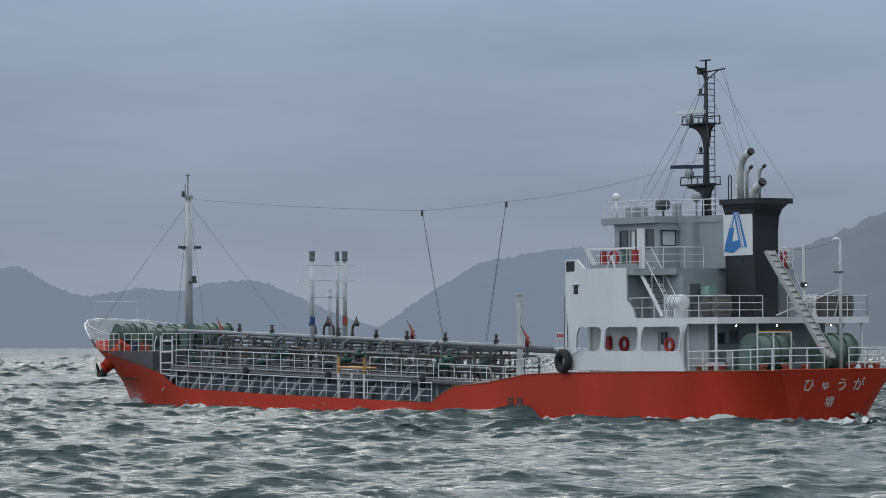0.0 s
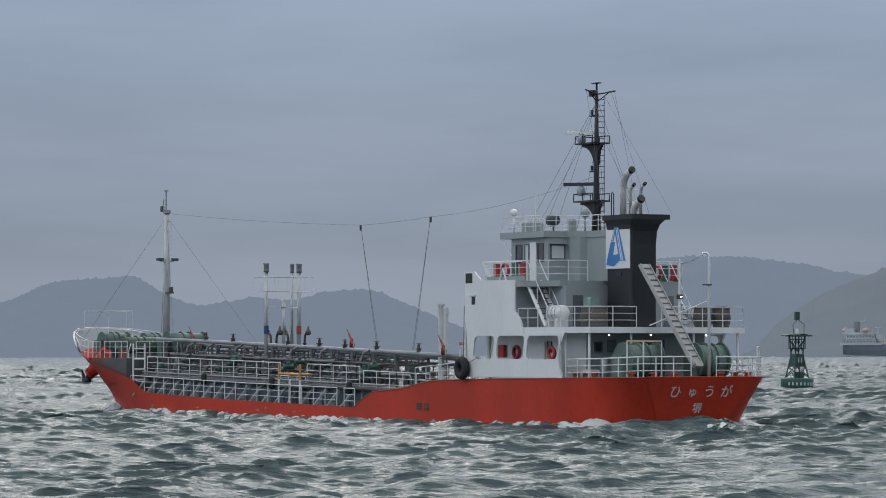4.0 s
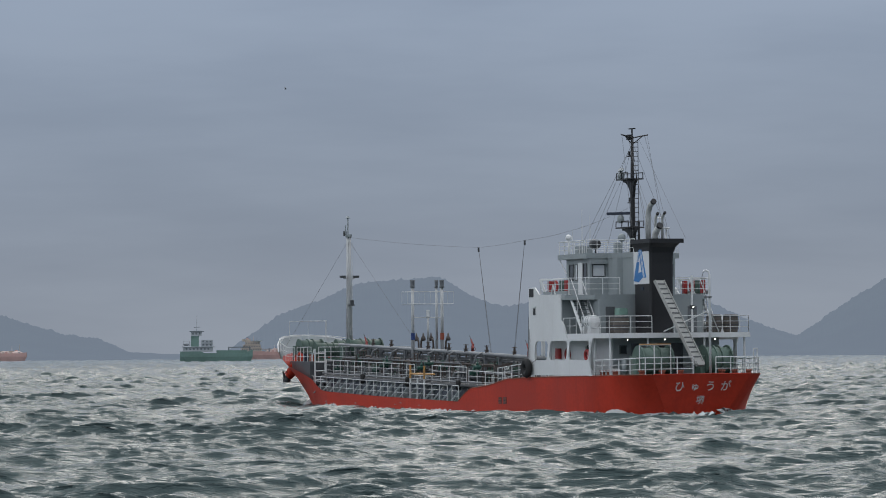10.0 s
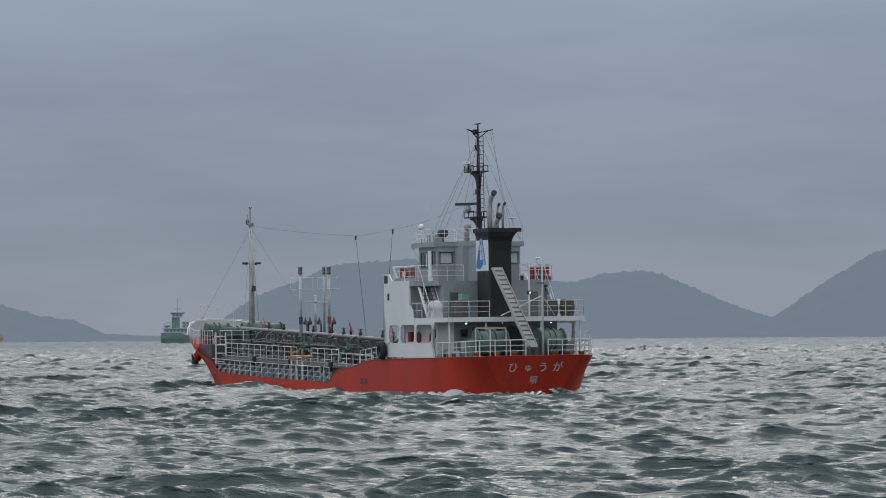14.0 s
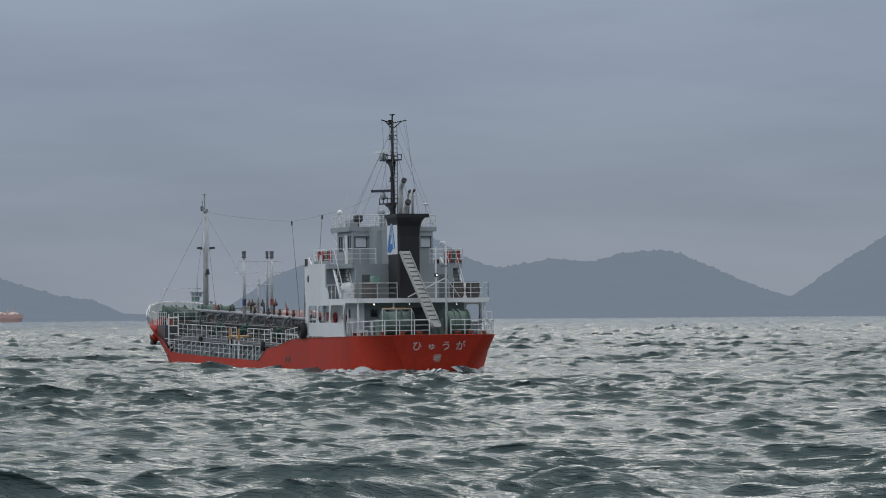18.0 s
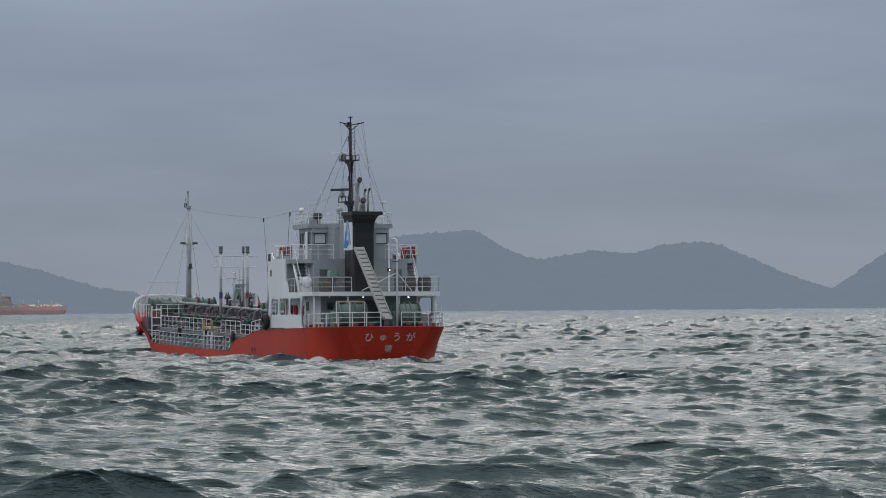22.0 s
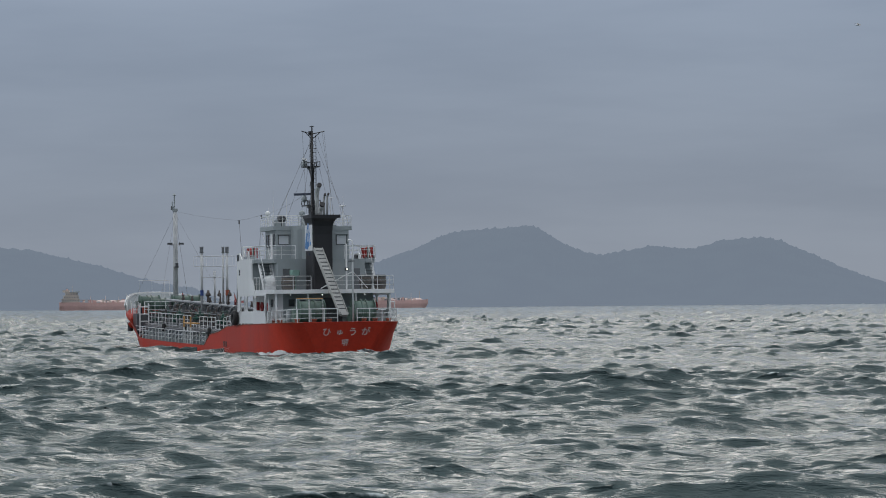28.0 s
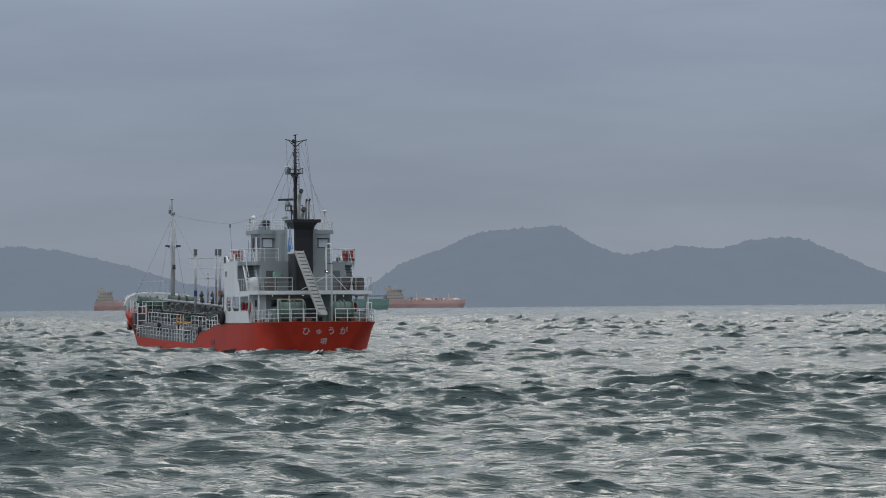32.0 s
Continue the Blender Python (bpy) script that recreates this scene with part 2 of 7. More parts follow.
# ---- mesh building ----
class Build:
    """Collects the pieces of one mesh."""

    def __init__(self):
        self.v, self.f, self.smooth = [], [], False

    def add(self, verts, faces):
        n = len(self.v)
        self.v += [tuple(p) for p in verts]
        self.f += [tuple(i + n for i in f) for f in faces]
        return self

    def box(self, x0, x1, y0, y1, z0, z1, e=0.0):
        """A block, with its edges broken by e."""
        if e <= 0:
            return self.add([(x, y, z) for x in (x0, x1) for y in (y0, y1) for z in (z0, z1)],
                            [(0, 1, 3, 2), (4, 6, 7, 5), (0, 4, 5, 1), (2, 3, 7, 6), (0, 2, 6, 4), (1, 5, 7, 3)])
        pts = lambda a: [(x0 + a, y0), (x1 - a, y0), (x1, y0 + a), (x1, y1 - a), (x1 - a, y1), (x0 + a, y1), (x0, y1 - a), (x0, y0 + a)]
        rings = [[(x, y, z0) for x, y in pts(2 * e)], [(x, y, z0 + e) for x, y in pts(e)], [(x, y, z1 - e) for x, y in pts(e)], [(x, y, z1) for x, y in pts(2 * e)]]
        return self.rings(rings, True, True)

    def rings(self, rings, cap0=False, cap1=False, closed=True):
        n, k = len(self.v), len(rings[0])
        for r in rings:
            self.v += [tuple(p) for p in r]
        for i in range(len(rings) - 1):
            for j in range(k if closed else k - 1):
                a, b = n + i * k + j, n + i * k + (j + 1) % k
                self.f.append((a, b, b + k, a + k))
        if cap0:
            self.f.append(tuple(n + j for j in reversed(range(k))))
        if cap1:
            self.f.append(tuple(n + (len(rings) - 1) * k + j for j in range(k)))
        return self

    def tube(self, pts, r, n=8, caps=True):
        """A round bar along points; r may be a list."""
        pts = [Vector(p) for p in pts]
        rs = r if isinstance(r, (list, tuple)) else [r] * len(pts)
        rings, side = [], None
        for i, p in enumerate(pts):
            d = (pts[min(i + 1, len(pts) - 1)] - pts[max(i - 1, 0)]).normalized()
            if side is None:
                side = d.cross(Vector((0, 0, 1)))
                side = d.cross(Vector((1, 0, 0))) if side.length < 0.1 else side
            side = (side - d * side.dot(d)).normalized()
            up = d.cross(side)
            rings.append([p + rs[i] * (math.cos(a) * side + math.sin(a) * up) for a in [2 * math.pi * k / n for k in range(n)]])
        return self.rings(rings, caps, caps)

    def prism(self, outline, lo, hi, axis="y"):
        """An outline in the two other axes, drawn out along one."""
        place = {"y": lambda a, b, c: (a, c, b), "x": lambda a, b, c: (c, a, b), "z": lambda a, b, c: (a, b, c)}[axis]
        n, k = len(self.v), len(outline)
        self.v += [place(a, b, lo) for a, b in outline] + [place(a, b, hi) for a, b in outline]
        self.f += [tuple(n + j for j in range(k)), tuple(n + k + j for j in reversed(range(k)))]
        self.f += [(n + j, n + k + j, n + k + (j + 1) % k, n + (j + 1) % k) for j in range(k)]
        return self

    def framed(self, x0, x1, z0, z1, hole, r, y0, y1, per=4, lean=0.0):
        """A panel in x and z with a round-cornered hole through it."""
        a0, a1, b0, b1 = hole
        inner, outer = [], []
        for cx, cz, start, ox, oz in ((a1 - r, b1 - r, 0, x1, z1), (a0 + r, b1 - r, 90, x0, z1), (a0 + r, b0 + r, 180, x0, z0), (a1 - r, b0 + r, 270, x1, z0)):
            for i in range(per + 1):
                a = radians(start + 90 * i / per)
                inner.append((cx + r * math.cos(a), cz + r * math.sin(a)))
                if i == per // 2:
                    outer.append((ox, oz))
                elif (i < per // 2) == (start in (0, 180)):
                    outer.append((ox, cz + r * math.sin(a)))
                else:
                    outer.append((cx + r * math.cos(a), oz))
        skew = lambda x, z: x + lean * (z - z0) / (z1 - z0)
        rings = [[(skew(x, z), y, z) for x, z in line] for y, line in ((y1, outer), (y1, inner), (y0, inner), (y0, outer))]
        return self.rings(rings + [rings[0]])

    def sphere(self, c, r, n=10, m=7, squash=(1, 1, 1)):
        rings = []
        for i in range(m + 1):
            a = math.pi * (0.04 + 0.92 * i / m)
            rings.append([(c[0] + squash[0] * r * math.sin(a) * math.cos(b), c[1] + squash[1] * r * math.sin(a) * math.sin(b), c[2] - squash[2] * r * math.cos(a)) for b in [2 * math.pi * k / n for k in range(n)]])
        return self.rings(rings, True, True)

    def torus(self, c, axis, R, r, n=18, m=7):
        rings = []
        for i in range(n + 1):
            a = 2 * math.pi * i / n
            ring = []
            for j in range(m):
                b = 2 * math.pi * j / m
                u, w = (R + r * math.cos(b)), r * math.sin(b)
                p = {"y": (u * math.cos(a), w, u * math.sin(a)), "x": (w, u * math.cos(a), u * math.sin(a)), "z": (u * math.cos(a), u * math.sin(a), w)}[axis]
                ring.append((c[0] + p[0], c[1] + p[1], c[2] + p[2]))
            rings.append(ring)
        return self.rings(rings)

    def mesh(self, name, mat):
        me = bpy.data.meshes.new(name)
        me.from_pydata(self.v, [], self.f)
        bm = bmesh.new()
        bm.from_mesh(me)
        bmesh.ops.recalc_face_normals(bm, faces=bm.faces)
        bm.to_mesh(me)
        bm.free()
        me.materials.append(mat)
        if self.smooth:
            me.polygons.foreach_set("use_smooth", [True] * len(me.polygons))
        return me


def part(name, build, mat, parent, label="", at=None):
    """One mesh object under a thing or a part."""
    me = build if isinstance(build, bpy.types.Mesh) else build.mesh(name, mat)
    ob = new(name, me)
    ob.parent = parent
    if at is not None:
        ob.matrix_basis = at
    return tagged(ob, label)


def thing(name, label, category, at=None, group="", kind=""):
    ob = new(name)
    ob.empty_display_size = 0.2
    if at is not None:
        ob.matrix_basis = at
    return tagged(ob, label, category, group, kind)


def smooth(build):
    build.smooth = True
    return build


def between(x, xs, ys):
    return float(np.interp(x, xs, ys))


def words(text, size, name, mat, thick=0.01):
    """Lettering as a mesh, centred, facing +z."""
    cu = bpy.data.curves.new(name, "FONT")
    cu.body, cu.size, cu.align_x, cu.align_y, cu.extrude = text, size, "CENTER", "CENTER", thick
    ob = bpy.data.objects.new(name, cu)
    scene.collection.objects.link(ob)
    bpy.context.view_layer.update()
    me = bpy.data.meshes.new_from_object(ob.evaluated_get(bpy.context.evaluated_depsgraph_get()))
    bpy.data.objects.remove(ob)
    bpy.data.curves.remove(cu)
    me.materials.clear()
    me.materials.append(mat)
    return me


# ---- the sea ----
def sea_material():
    m = bpy.data.materials.new("green_grey_sea")
    m.use_nodes = True
    t = m.node_tree
    b = t.nodes["Principled BSDF"]
    b.inputs["Base Color"].default_value = (0.049, 0.077, 0.077, 1)
    b.inputs["IOR"].default_value = 1.333
    b.inputs["Roughness"].default_value = 0.10
    tc = t.nodes.new("ShaderNodeTexCoord")
    heights = []
    for scale, detail, weight, squeeze in ((2.8, 4, 0.090, 0.20), (11.0, 3, 0.042, 0.16)):
        mp, n = t.nodes.new("ShaderNodeMapping"), t.nodes.new("ShaderNodeTexNoise")
        mp.inputs["Rotation"].default_value = (0, 0, radians(14))
        mp.inputs["Scale"].default_value = (squeeze, 1.0, 1.0)
        n.inputs["Scale"].default_value, n.inputs["Detail"].default_value, n.inputs["Roughness"].default_value = scale, detail, 0.6
        t.links.new(tc.outputs["Object"], mp.inputs[0])
        t.links.new(mp.outputs[0], n.inputs["Vector"])
        k = t.nodes.new("ShaderNodeMath")
        k.operation = "MULTIPLY"
        k.inputs[1].default_value = weight
        t.links.new(n.outputs["Fac"], k.inputs[0])
        heights.append(k)
    total = t.nodes.new("ShaderNodeMath")
    t.links.new(heights[0].outputs[0], total.inputs[0])
    t.links.new(heights[1].outputs[0], total.inputs[1])
    bump = t.nodes.new("ShaderNodeBump")
    bump.inputs["Strength"].default_value, bump.inputs["Distance"].default_value = 1.0, 1.7
    t.links.new(total.outputs[0], bump.inputs["Height"])
    t.links.new(bump.outputs[0], b.inputs["Normal"])
    # far off, the ripples are too fine to tell and only blur the gloss
    far = t.nodes.new("ShaderNodeAttribute")
    far.attribute_name = "blur"
    t.links.new(far.outputs["Fac"], b.inputs["Roughness"])
    # whitecaps and streaks of foam on the steepest crests
    at = t.nodes.new("ShaderNodeAttribute")
    at.attribute_name = "crest"
    fn = t.nodes.new("ShaderNodeTexNoise")
    fn.inputs["Scale"].default_value, fn.inputs["Detail"].default_value, fn.inputs["Roughness"].default_value = 4.0, 8, 0.68
    t.links.new(tc.outputs["Object"], fn.inputs["Vector"])
    mul = t.nodes.new("ShaderNodeMath")
    mul.operation = "MULTIPLY"
    t.links.new(at.outputs["Fac"], mul.inputs[0])
    t.links.new(fn.outputs["Fac"], mul.inputs[1])
    fac = ramp_on(t, mul.outputs[0], [(0.50, (0, 0, 0)), (0.95, (0.8, 0.8, 0.8))])
    white = t.nodes.new("ShaderNodeBsdfDiffuse")
    white.inputs[0].default_value = (0.58, 0.64, 0.64, 1)
    mix = t.nodes.new("ShaderNodeMixShader")
    t.links.new(fac.outputs[0], mix.inputs[0])
    t.links.new(b.outputs[0], mix.inputs[1])
    t.links.new(white.outputs[0], mix.inputs[2])
    t.links.new(mix.outputs[0], t.nodes["Material Output"].inputs[0])
    return m


SEA = sea_material()
WIND = radians(-68)  # the way the waves run, from +x
SEA_SPEED = 1.5


def wave_tile(size, n, short, long, seed):
    """A square patch of short-crested wind sea that repeats: heights, both shifts, and how far the crests fold."""
    rng = np.random.RandomState(seed)
    k1 = 2 * math.pi * np.fft.fftfreq(n, size / n)
    kx, ky = np.meshgrid(k1, k1, indexing="ij")
    k = np.hypot(kx, ky)
    k[0, 0] = 1.0
    length = 2 * math.pi / k
    across = (kx * math.cos(WIND) + ky * math.sin(WIND)) / k
    narrow = np.clip(11.0 / length, 2.4, 26.0)
    spread = np.where(across > 0, np.abs(across) ** narrow * np.sqrt(narrow / 3.5), 0)
    band = np.clip((length - short) / (0.3 * short), 0, 1) * np.clip((1.3 * long - length) / (0.3 * long), 0, 1)
    power = np.exp(-(PEAK_LENGTH / length) ** -2 * 1.25) * (2 * math.pi / PEAK_LENGTH) ** 0.2 / k ** 3.9 * spread * band
    power[0, 0] = 0
    wave = np.sqrt(power) * (2 * math.pi / size) * (rng.normal(size=(n, n)) + 1j * rng.normal(size=(n, n))) * n * n
    fields = [wave, 1j * kx / k * wave, 1j * ky / k * wave, k * wave]
    return [size] + [np.fft.ifft2(f).real * WAVE_SIZE for f in fields]


def on_tile(tile, x, y, turn):
    """The patch's fields at places of the sea, laid down again and again, turned by some degrees."""
    size, n = tile[0], tile[1].shape[0]
    c, s = math.cos(radians(turn)), math.sin(radians(turn))
    u, v = (c * x + s * y) / size * n, (c * y - s * x) / size * n
    i, j = np.floor(u).astype(np.int64), np.floor(v).astype(np.int64)
    fu, fv = u - i, v - j
    i0, i1, j0, j1 = i % n, (i + 1) % n, j % n, (j + 1) % n
    z, ax, ay, fold = [(f[i0, j0] * (1 - fu) + f[i1, j0] * fu) * (1 - fv) + (f[i0, j1] * (1 - fu) + f[i1, j1] * fu) * fv for f in tile[1:]]
    return z, c * ax - s * ay, s * ax + c * ay, fold


PEAK_LENGTH, WAVE_SIZE, CHOP, LEAN = 7.2, 0.220, 1.05, 0.27
SEA_COLUMNS = 520


def waves(x, y):
    """Crests, shifts and steepness of a short wind sea."""
    step = np.maximum(0.0019 * y, 0.1)
    total = [np.zeros_like(x) for i in range(4)]
    gust = 1 + 0.22 * np.sin(x * 0.043 + y * 0.031 + 1.0) * np.sin(y * 0.023 - x * 0.017) + 0.12 * np.sin(x * 0.11 - y * 0.07)
    gust *= 1 + 0.5 * np.clip((y - 380) / 420, 0, 1) + 1.0 * np.clip((y - 1000) / 1500, 0, 1)  # the open strait is rougher than the lee of the quay
    for size, n, short, long, seed, turn, least, weight, chop in ((211.0, 1024, 1.6, 22.0, 3, -8, 0.0, 1.0, 1.0), (47.0, 512, 0.62, 1.6, 5, -12, 2.0, 0.68, 0.85), (19.0, 512, 0.22, 0.62, 8, -27, 0.6, 1.15, 0.75)):
        fade = weight * gust * (np.clip(2.2 - step / least, 0, 1) * (1 + 1.2 * np.clip((y - 350) / 500, 0, 1)) if least else 1.0)
        for have, more, share in zip(total, on_tile(wave_tile(size, n, short, long, seed), x, y, turn), (1.0, chop, chop, chop)):
            have += share * fade * more
    z, dx, dy, fold = total
    return z, CHOP * dx + LEAN * z * math.cos(WIND), CHOP * dy + LEAN * z * math.sin(WIND), fold


def far_level(y):
    """Far out, light bent over the cool water lifts the sea's edge a little."""
    return 0.00075 * np.maximum(0.0, y - 750)


def build_sea():
    cols, y0, y1 = SEA_COLUMNS, 44.0, 4700.0
    ys = [y0]
    while ys[-1] < y1:
        ys.append(ys[-1] + 0.0011 * max(90.0, ys[-1]) * max(1.0, ys[-1] / 330) ** 0.75)
    ys = np.array(ys)
    u = np.linspace(0, 1, cols)
    left, right = -0.157 * ys - 9.5, 0.28 * ys + 18
    x = left[:, None] + (right - left)[:, None] * u[None]
    y = np.repeat(ys[:, None], cols, 1)
    z, dx, dy, fold = waves(x, y)
    z += far_level(y)
    fade = np.clip((5200 - y) / 1500, 0, 1)
    co = np.stack([x + dx * fade, y + dy * fade, z * fade], -1).reshape(-1, 3)
    rows = len(ys)
    a = (np.arange(rows - 1)[:, None] * cols + np.arange(cols - 1)[None]).ravel()
    quads = np.stack([a, a + 1, a + 1 + cols, a + cols], -1)
    # the open water all round, just below the troughs
    n = len(co)
    ring = [(4800 * math.cos(w), 4800 * math.sin(w), -0.9) for w in np.linspace(0, 2 * math.pi, 96, endpoint=False)]
    co = np.concatenate([co, np.array([(0, 0, -0.9)] + ring)])
    tris = [(n, n + 1 + i, n + 1 + (i + 1) % 96) for i in range(96)]
    me = bpy.data.meshes.new("sea")
    loops = np.concatenate([quads.ravel(), np.array(tris).ravel()]).astype(np.int32)
    me.vertices.add(len(co))
    me.vertices.foreach_set("co", co.astype(np.float32).ravel())
    me.loops.add(len(loops))
    me.loops.foreach_set("vertex_index", loops)
    starts = np.concatenate([np.arange(len(quads)) * 4, len(quads) * 4 + np.arange(len(tris)) * 3]).astype(np.int32)
    me.polygons.add(len(starts))
    me.polygons.foreach_set("loop_start", starts)
    me.polygons.foreach_set("use_smooth", np.ones(len(starts), bool))
    me.update()
    at = me.attributes.new("crest", "FLOAT", "POINT")
    crest = np.concatenate([np.clip((fold * fade * np.clip(1.2 - y / 900, 0.3, 1.0)).ravel(), 0, 2), np.zeros(97)])
    at.data.foreach_set("value", crest.astype(np.float32))
    blur = me.attributes.new("blur", "FLOAT", "POINT")
    blur.data.foreach_set("value", np.concatenate([np.clip(0.10 + 0.10 * (y.ravel() - 300) / 1500, 0.10, 0.20), np.full(97, 0.4)]).astype(np.float32))
    me.materials.append(SEA)
    ob = new("sea", me)
    return tagged(ob, "choppy grey-green sea with bright glints and small whitecaps", "sea", kind="structure")


sea = build_sea()


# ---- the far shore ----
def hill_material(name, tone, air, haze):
    """Wooded slopes far off; thick wet haze is put into the surface as glow."""
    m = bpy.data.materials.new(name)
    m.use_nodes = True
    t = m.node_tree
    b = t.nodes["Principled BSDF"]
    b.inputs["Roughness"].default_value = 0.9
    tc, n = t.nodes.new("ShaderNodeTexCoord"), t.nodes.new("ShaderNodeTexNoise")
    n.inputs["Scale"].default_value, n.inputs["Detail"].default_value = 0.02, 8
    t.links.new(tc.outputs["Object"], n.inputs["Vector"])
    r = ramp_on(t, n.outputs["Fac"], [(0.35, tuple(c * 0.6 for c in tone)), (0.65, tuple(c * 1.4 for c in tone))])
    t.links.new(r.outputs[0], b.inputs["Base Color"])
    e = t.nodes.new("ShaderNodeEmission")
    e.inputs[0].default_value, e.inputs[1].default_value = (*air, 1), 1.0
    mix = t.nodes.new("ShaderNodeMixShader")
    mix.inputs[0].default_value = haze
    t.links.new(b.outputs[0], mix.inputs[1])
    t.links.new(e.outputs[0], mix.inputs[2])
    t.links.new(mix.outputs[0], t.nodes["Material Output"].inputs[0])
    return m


FOCAL = 5942.7
NOTCH = 6.8226  # azimuth of the notch between two of the hills


def ridge(name, label, crest, distance, depth, mat, rough=0.02, trees=1.0):
    """A chain of hills: heights along its crest by azimuth, falling to the sea in front and behind."""
    az = np.array([c[0] for c in crest]) / FOCAL
    hs = np.array([c[1] for c in crest]) / FOCAL * distance
    n, rows = 1500, 22
    grid = []
    for j in range(rows):
        w = j / (rows - 1) * 2 - 1  # -1 shore before, 0 crest, 1 behind
        line = []
        for i in range(n):
            a = az[0] + (az[-1] - az[0]) * i / (n - 1)
            h = between(a, az, hs)
            fall = math.cos(w * math.pi / 2) ** 1.25
            d = distance + depth * w
            ang = radians(NOTCH) + a
            p = (d * math.sin(ang), d * math.cos(ang))
            bump = 1 + 0.35 * (1 - fall) * noise.noise((p[0] * 0.006, p[1] * 0.006, 3.1)) + 1.0 * rough * noise.noise((p[0] * 0.04, p[1] * 0.04, 1.7)) + 0.9 * rough * noise.noise((p[0] * 0.15, p[1] * 0.15, 5.7))
            bump += trees * (8.0 * max(0.0, 0.35 + noise.noise((p[0] * 0.012, 2.0, 0.0))) * max(0.0, noise.noise((p[0] * 0.11, p[1] * 0.05, 9.1))) + 3.0 * max(0.0, noise.noise((p[0] * 0.33, p[1] * 0.1, 4.1)))) / max(20.0, h)
            line.append((*p, EYE + h * fall * bump - 6.0 * (1 - fall)))
        grid.append(line)
    b = Build()
    b.smooth = True
    b.rings(grid, closed=False)
    return tagged(new(name, b.mesh(name, mat)), label, "hills", kind="structure")


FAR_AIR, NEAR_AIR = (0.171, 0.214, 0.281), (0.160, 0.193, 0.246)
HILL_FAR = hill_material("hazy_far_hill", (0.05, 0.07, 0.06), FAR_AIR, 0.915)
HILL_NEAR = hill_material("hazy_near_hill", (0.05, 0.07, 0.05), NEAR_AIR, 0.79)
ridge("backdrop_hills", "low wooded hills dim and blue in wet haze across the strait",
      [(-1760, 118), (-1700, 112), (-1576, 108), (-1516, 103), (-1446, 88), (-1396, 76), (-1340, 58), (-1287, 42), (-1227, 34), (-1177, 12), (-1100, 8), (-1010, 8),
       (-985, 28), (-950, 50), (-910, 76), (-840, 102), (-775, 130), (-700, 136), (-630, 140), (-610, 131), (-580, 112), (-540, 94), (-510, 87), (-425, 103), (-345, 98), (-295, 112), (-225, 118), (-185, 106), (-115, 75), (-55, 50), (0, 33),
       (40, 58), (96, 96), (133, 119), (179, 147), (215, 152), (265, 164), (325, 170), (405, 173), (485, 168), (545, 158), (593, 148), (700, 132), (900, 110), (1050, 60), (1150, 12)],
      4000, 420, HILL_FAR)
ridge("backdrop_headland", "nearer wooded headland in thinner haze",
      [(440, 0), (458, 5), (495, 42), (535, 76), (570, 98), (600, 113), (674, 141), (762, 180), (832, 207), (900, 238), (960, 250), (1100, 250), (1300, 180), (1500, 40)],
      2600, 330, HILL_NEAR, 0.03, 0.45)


# ---- the tanker: x ahead from the transom, y to port, z on the ship's own scale ----
ship = thing("tanker", "coastal tanker with red hull, white deckhouse and black funnel", "ship")
DECK_X = [0.0, 0.15, 0.4, 0.9, 1.6, 2.6, 4.5, 8.0, 30.0, 50.0, 54.0, 58.0, 61.0, 63.5, 65.5, 67.0, 68.0, 68.4]
DECK_B = [3.0, 3.38, 3.74, 4.06, 4.28, 4.42, 4.52, 4.58, 4.6, 4.6, 4.45, 4.15, 3.85, 3.4, 2.75, 1.9, 0.9, 0.05]
SHEER_X = [0, 8, 13.5, 17.1, 18.6, 20.1, 21.6, 23.2, 24.3, 25.3, 40, 49.5, 51.2, 52.4, 53.3, 55.5, 58.5, 62.6, 65, 68.4]
SHEER_Z = [3.36, 3.25, 3.17, 3.07, 2.88, 2.67, 2.56, 2.45, 2.06, 1.62, 1.82, 2.02, 2.12, 2.52, 2.86, 3.2, 3.58, 4.1, 4.4, 4.75]
WATER_B = [1.0, 1.3, 1.65, 2.15, 2.75, 3.45, 4.2, 4.56, 4.6, 4.45, 3.7, 2.5, 1.5, 0.65, 0.2, 0.08, 0.05, 0.03]


def sheer(x):
    return between(x, SHEER_X, SHEER_Z)


def half(x):
    return between(x, DECK_X, DECK_B)


def hull():
    b = Build()
    b.smooth = True
    xs = sorted(set([round(v, 2) for v in list(np.linspace(0, 2.5, 9)) + list(np.linspace(3, 48, 46)) + list(np.linspace(49, 68.4, 40)) + [25.3, 24.3, 23.2, 0.08, 0.15, 0.27, 0.4, 0.6, 0.9]]))
    rings = []
    for x in xs:
        zs, bd, bw = sheer(x), half(x), between(x, DECK_X, WATER_B)
        ring = []
        for s in (0.0, 0.08, 0.2, 0.4, 0.6, 0.8, 1.0):
            z = -1.6 + (zs + 1.6) * s
            low = min(1, max(0, (z + 0.4) / (zs + 0.4)))
            y = (bw * min(1, 0.7 + 0.3 * (z + 1.6) / 1.2) if z < -0.4 else bw + (bd - bw) * low ** (1.5 if x > 30 else 1.0))
            # stem and transom rake
            xx = x
            if x > 56:
                f = (x - 56) / 12.4
                xx = x - f * f * (1.0 + 2.7 * (1 - min(1, max(0, (z - 0.2) / 4.5))) ** 0.7)
            if x < 2.5:
                xx = x + (1 - x / 2.5) * 0.42 * (zs - z) * 0.95
            ring.append((xx, y, z))
        rings.append(ring + [(p[0], -p[1], p[2]) for p in reversed(ring)])
    half_n = len(rings[0]) // 2
    b.rings([r[:half_n] for r in rings], closed=False)
    b.rings([r[half_n:] for r in rings], closed=False)
    return b, rings[0]


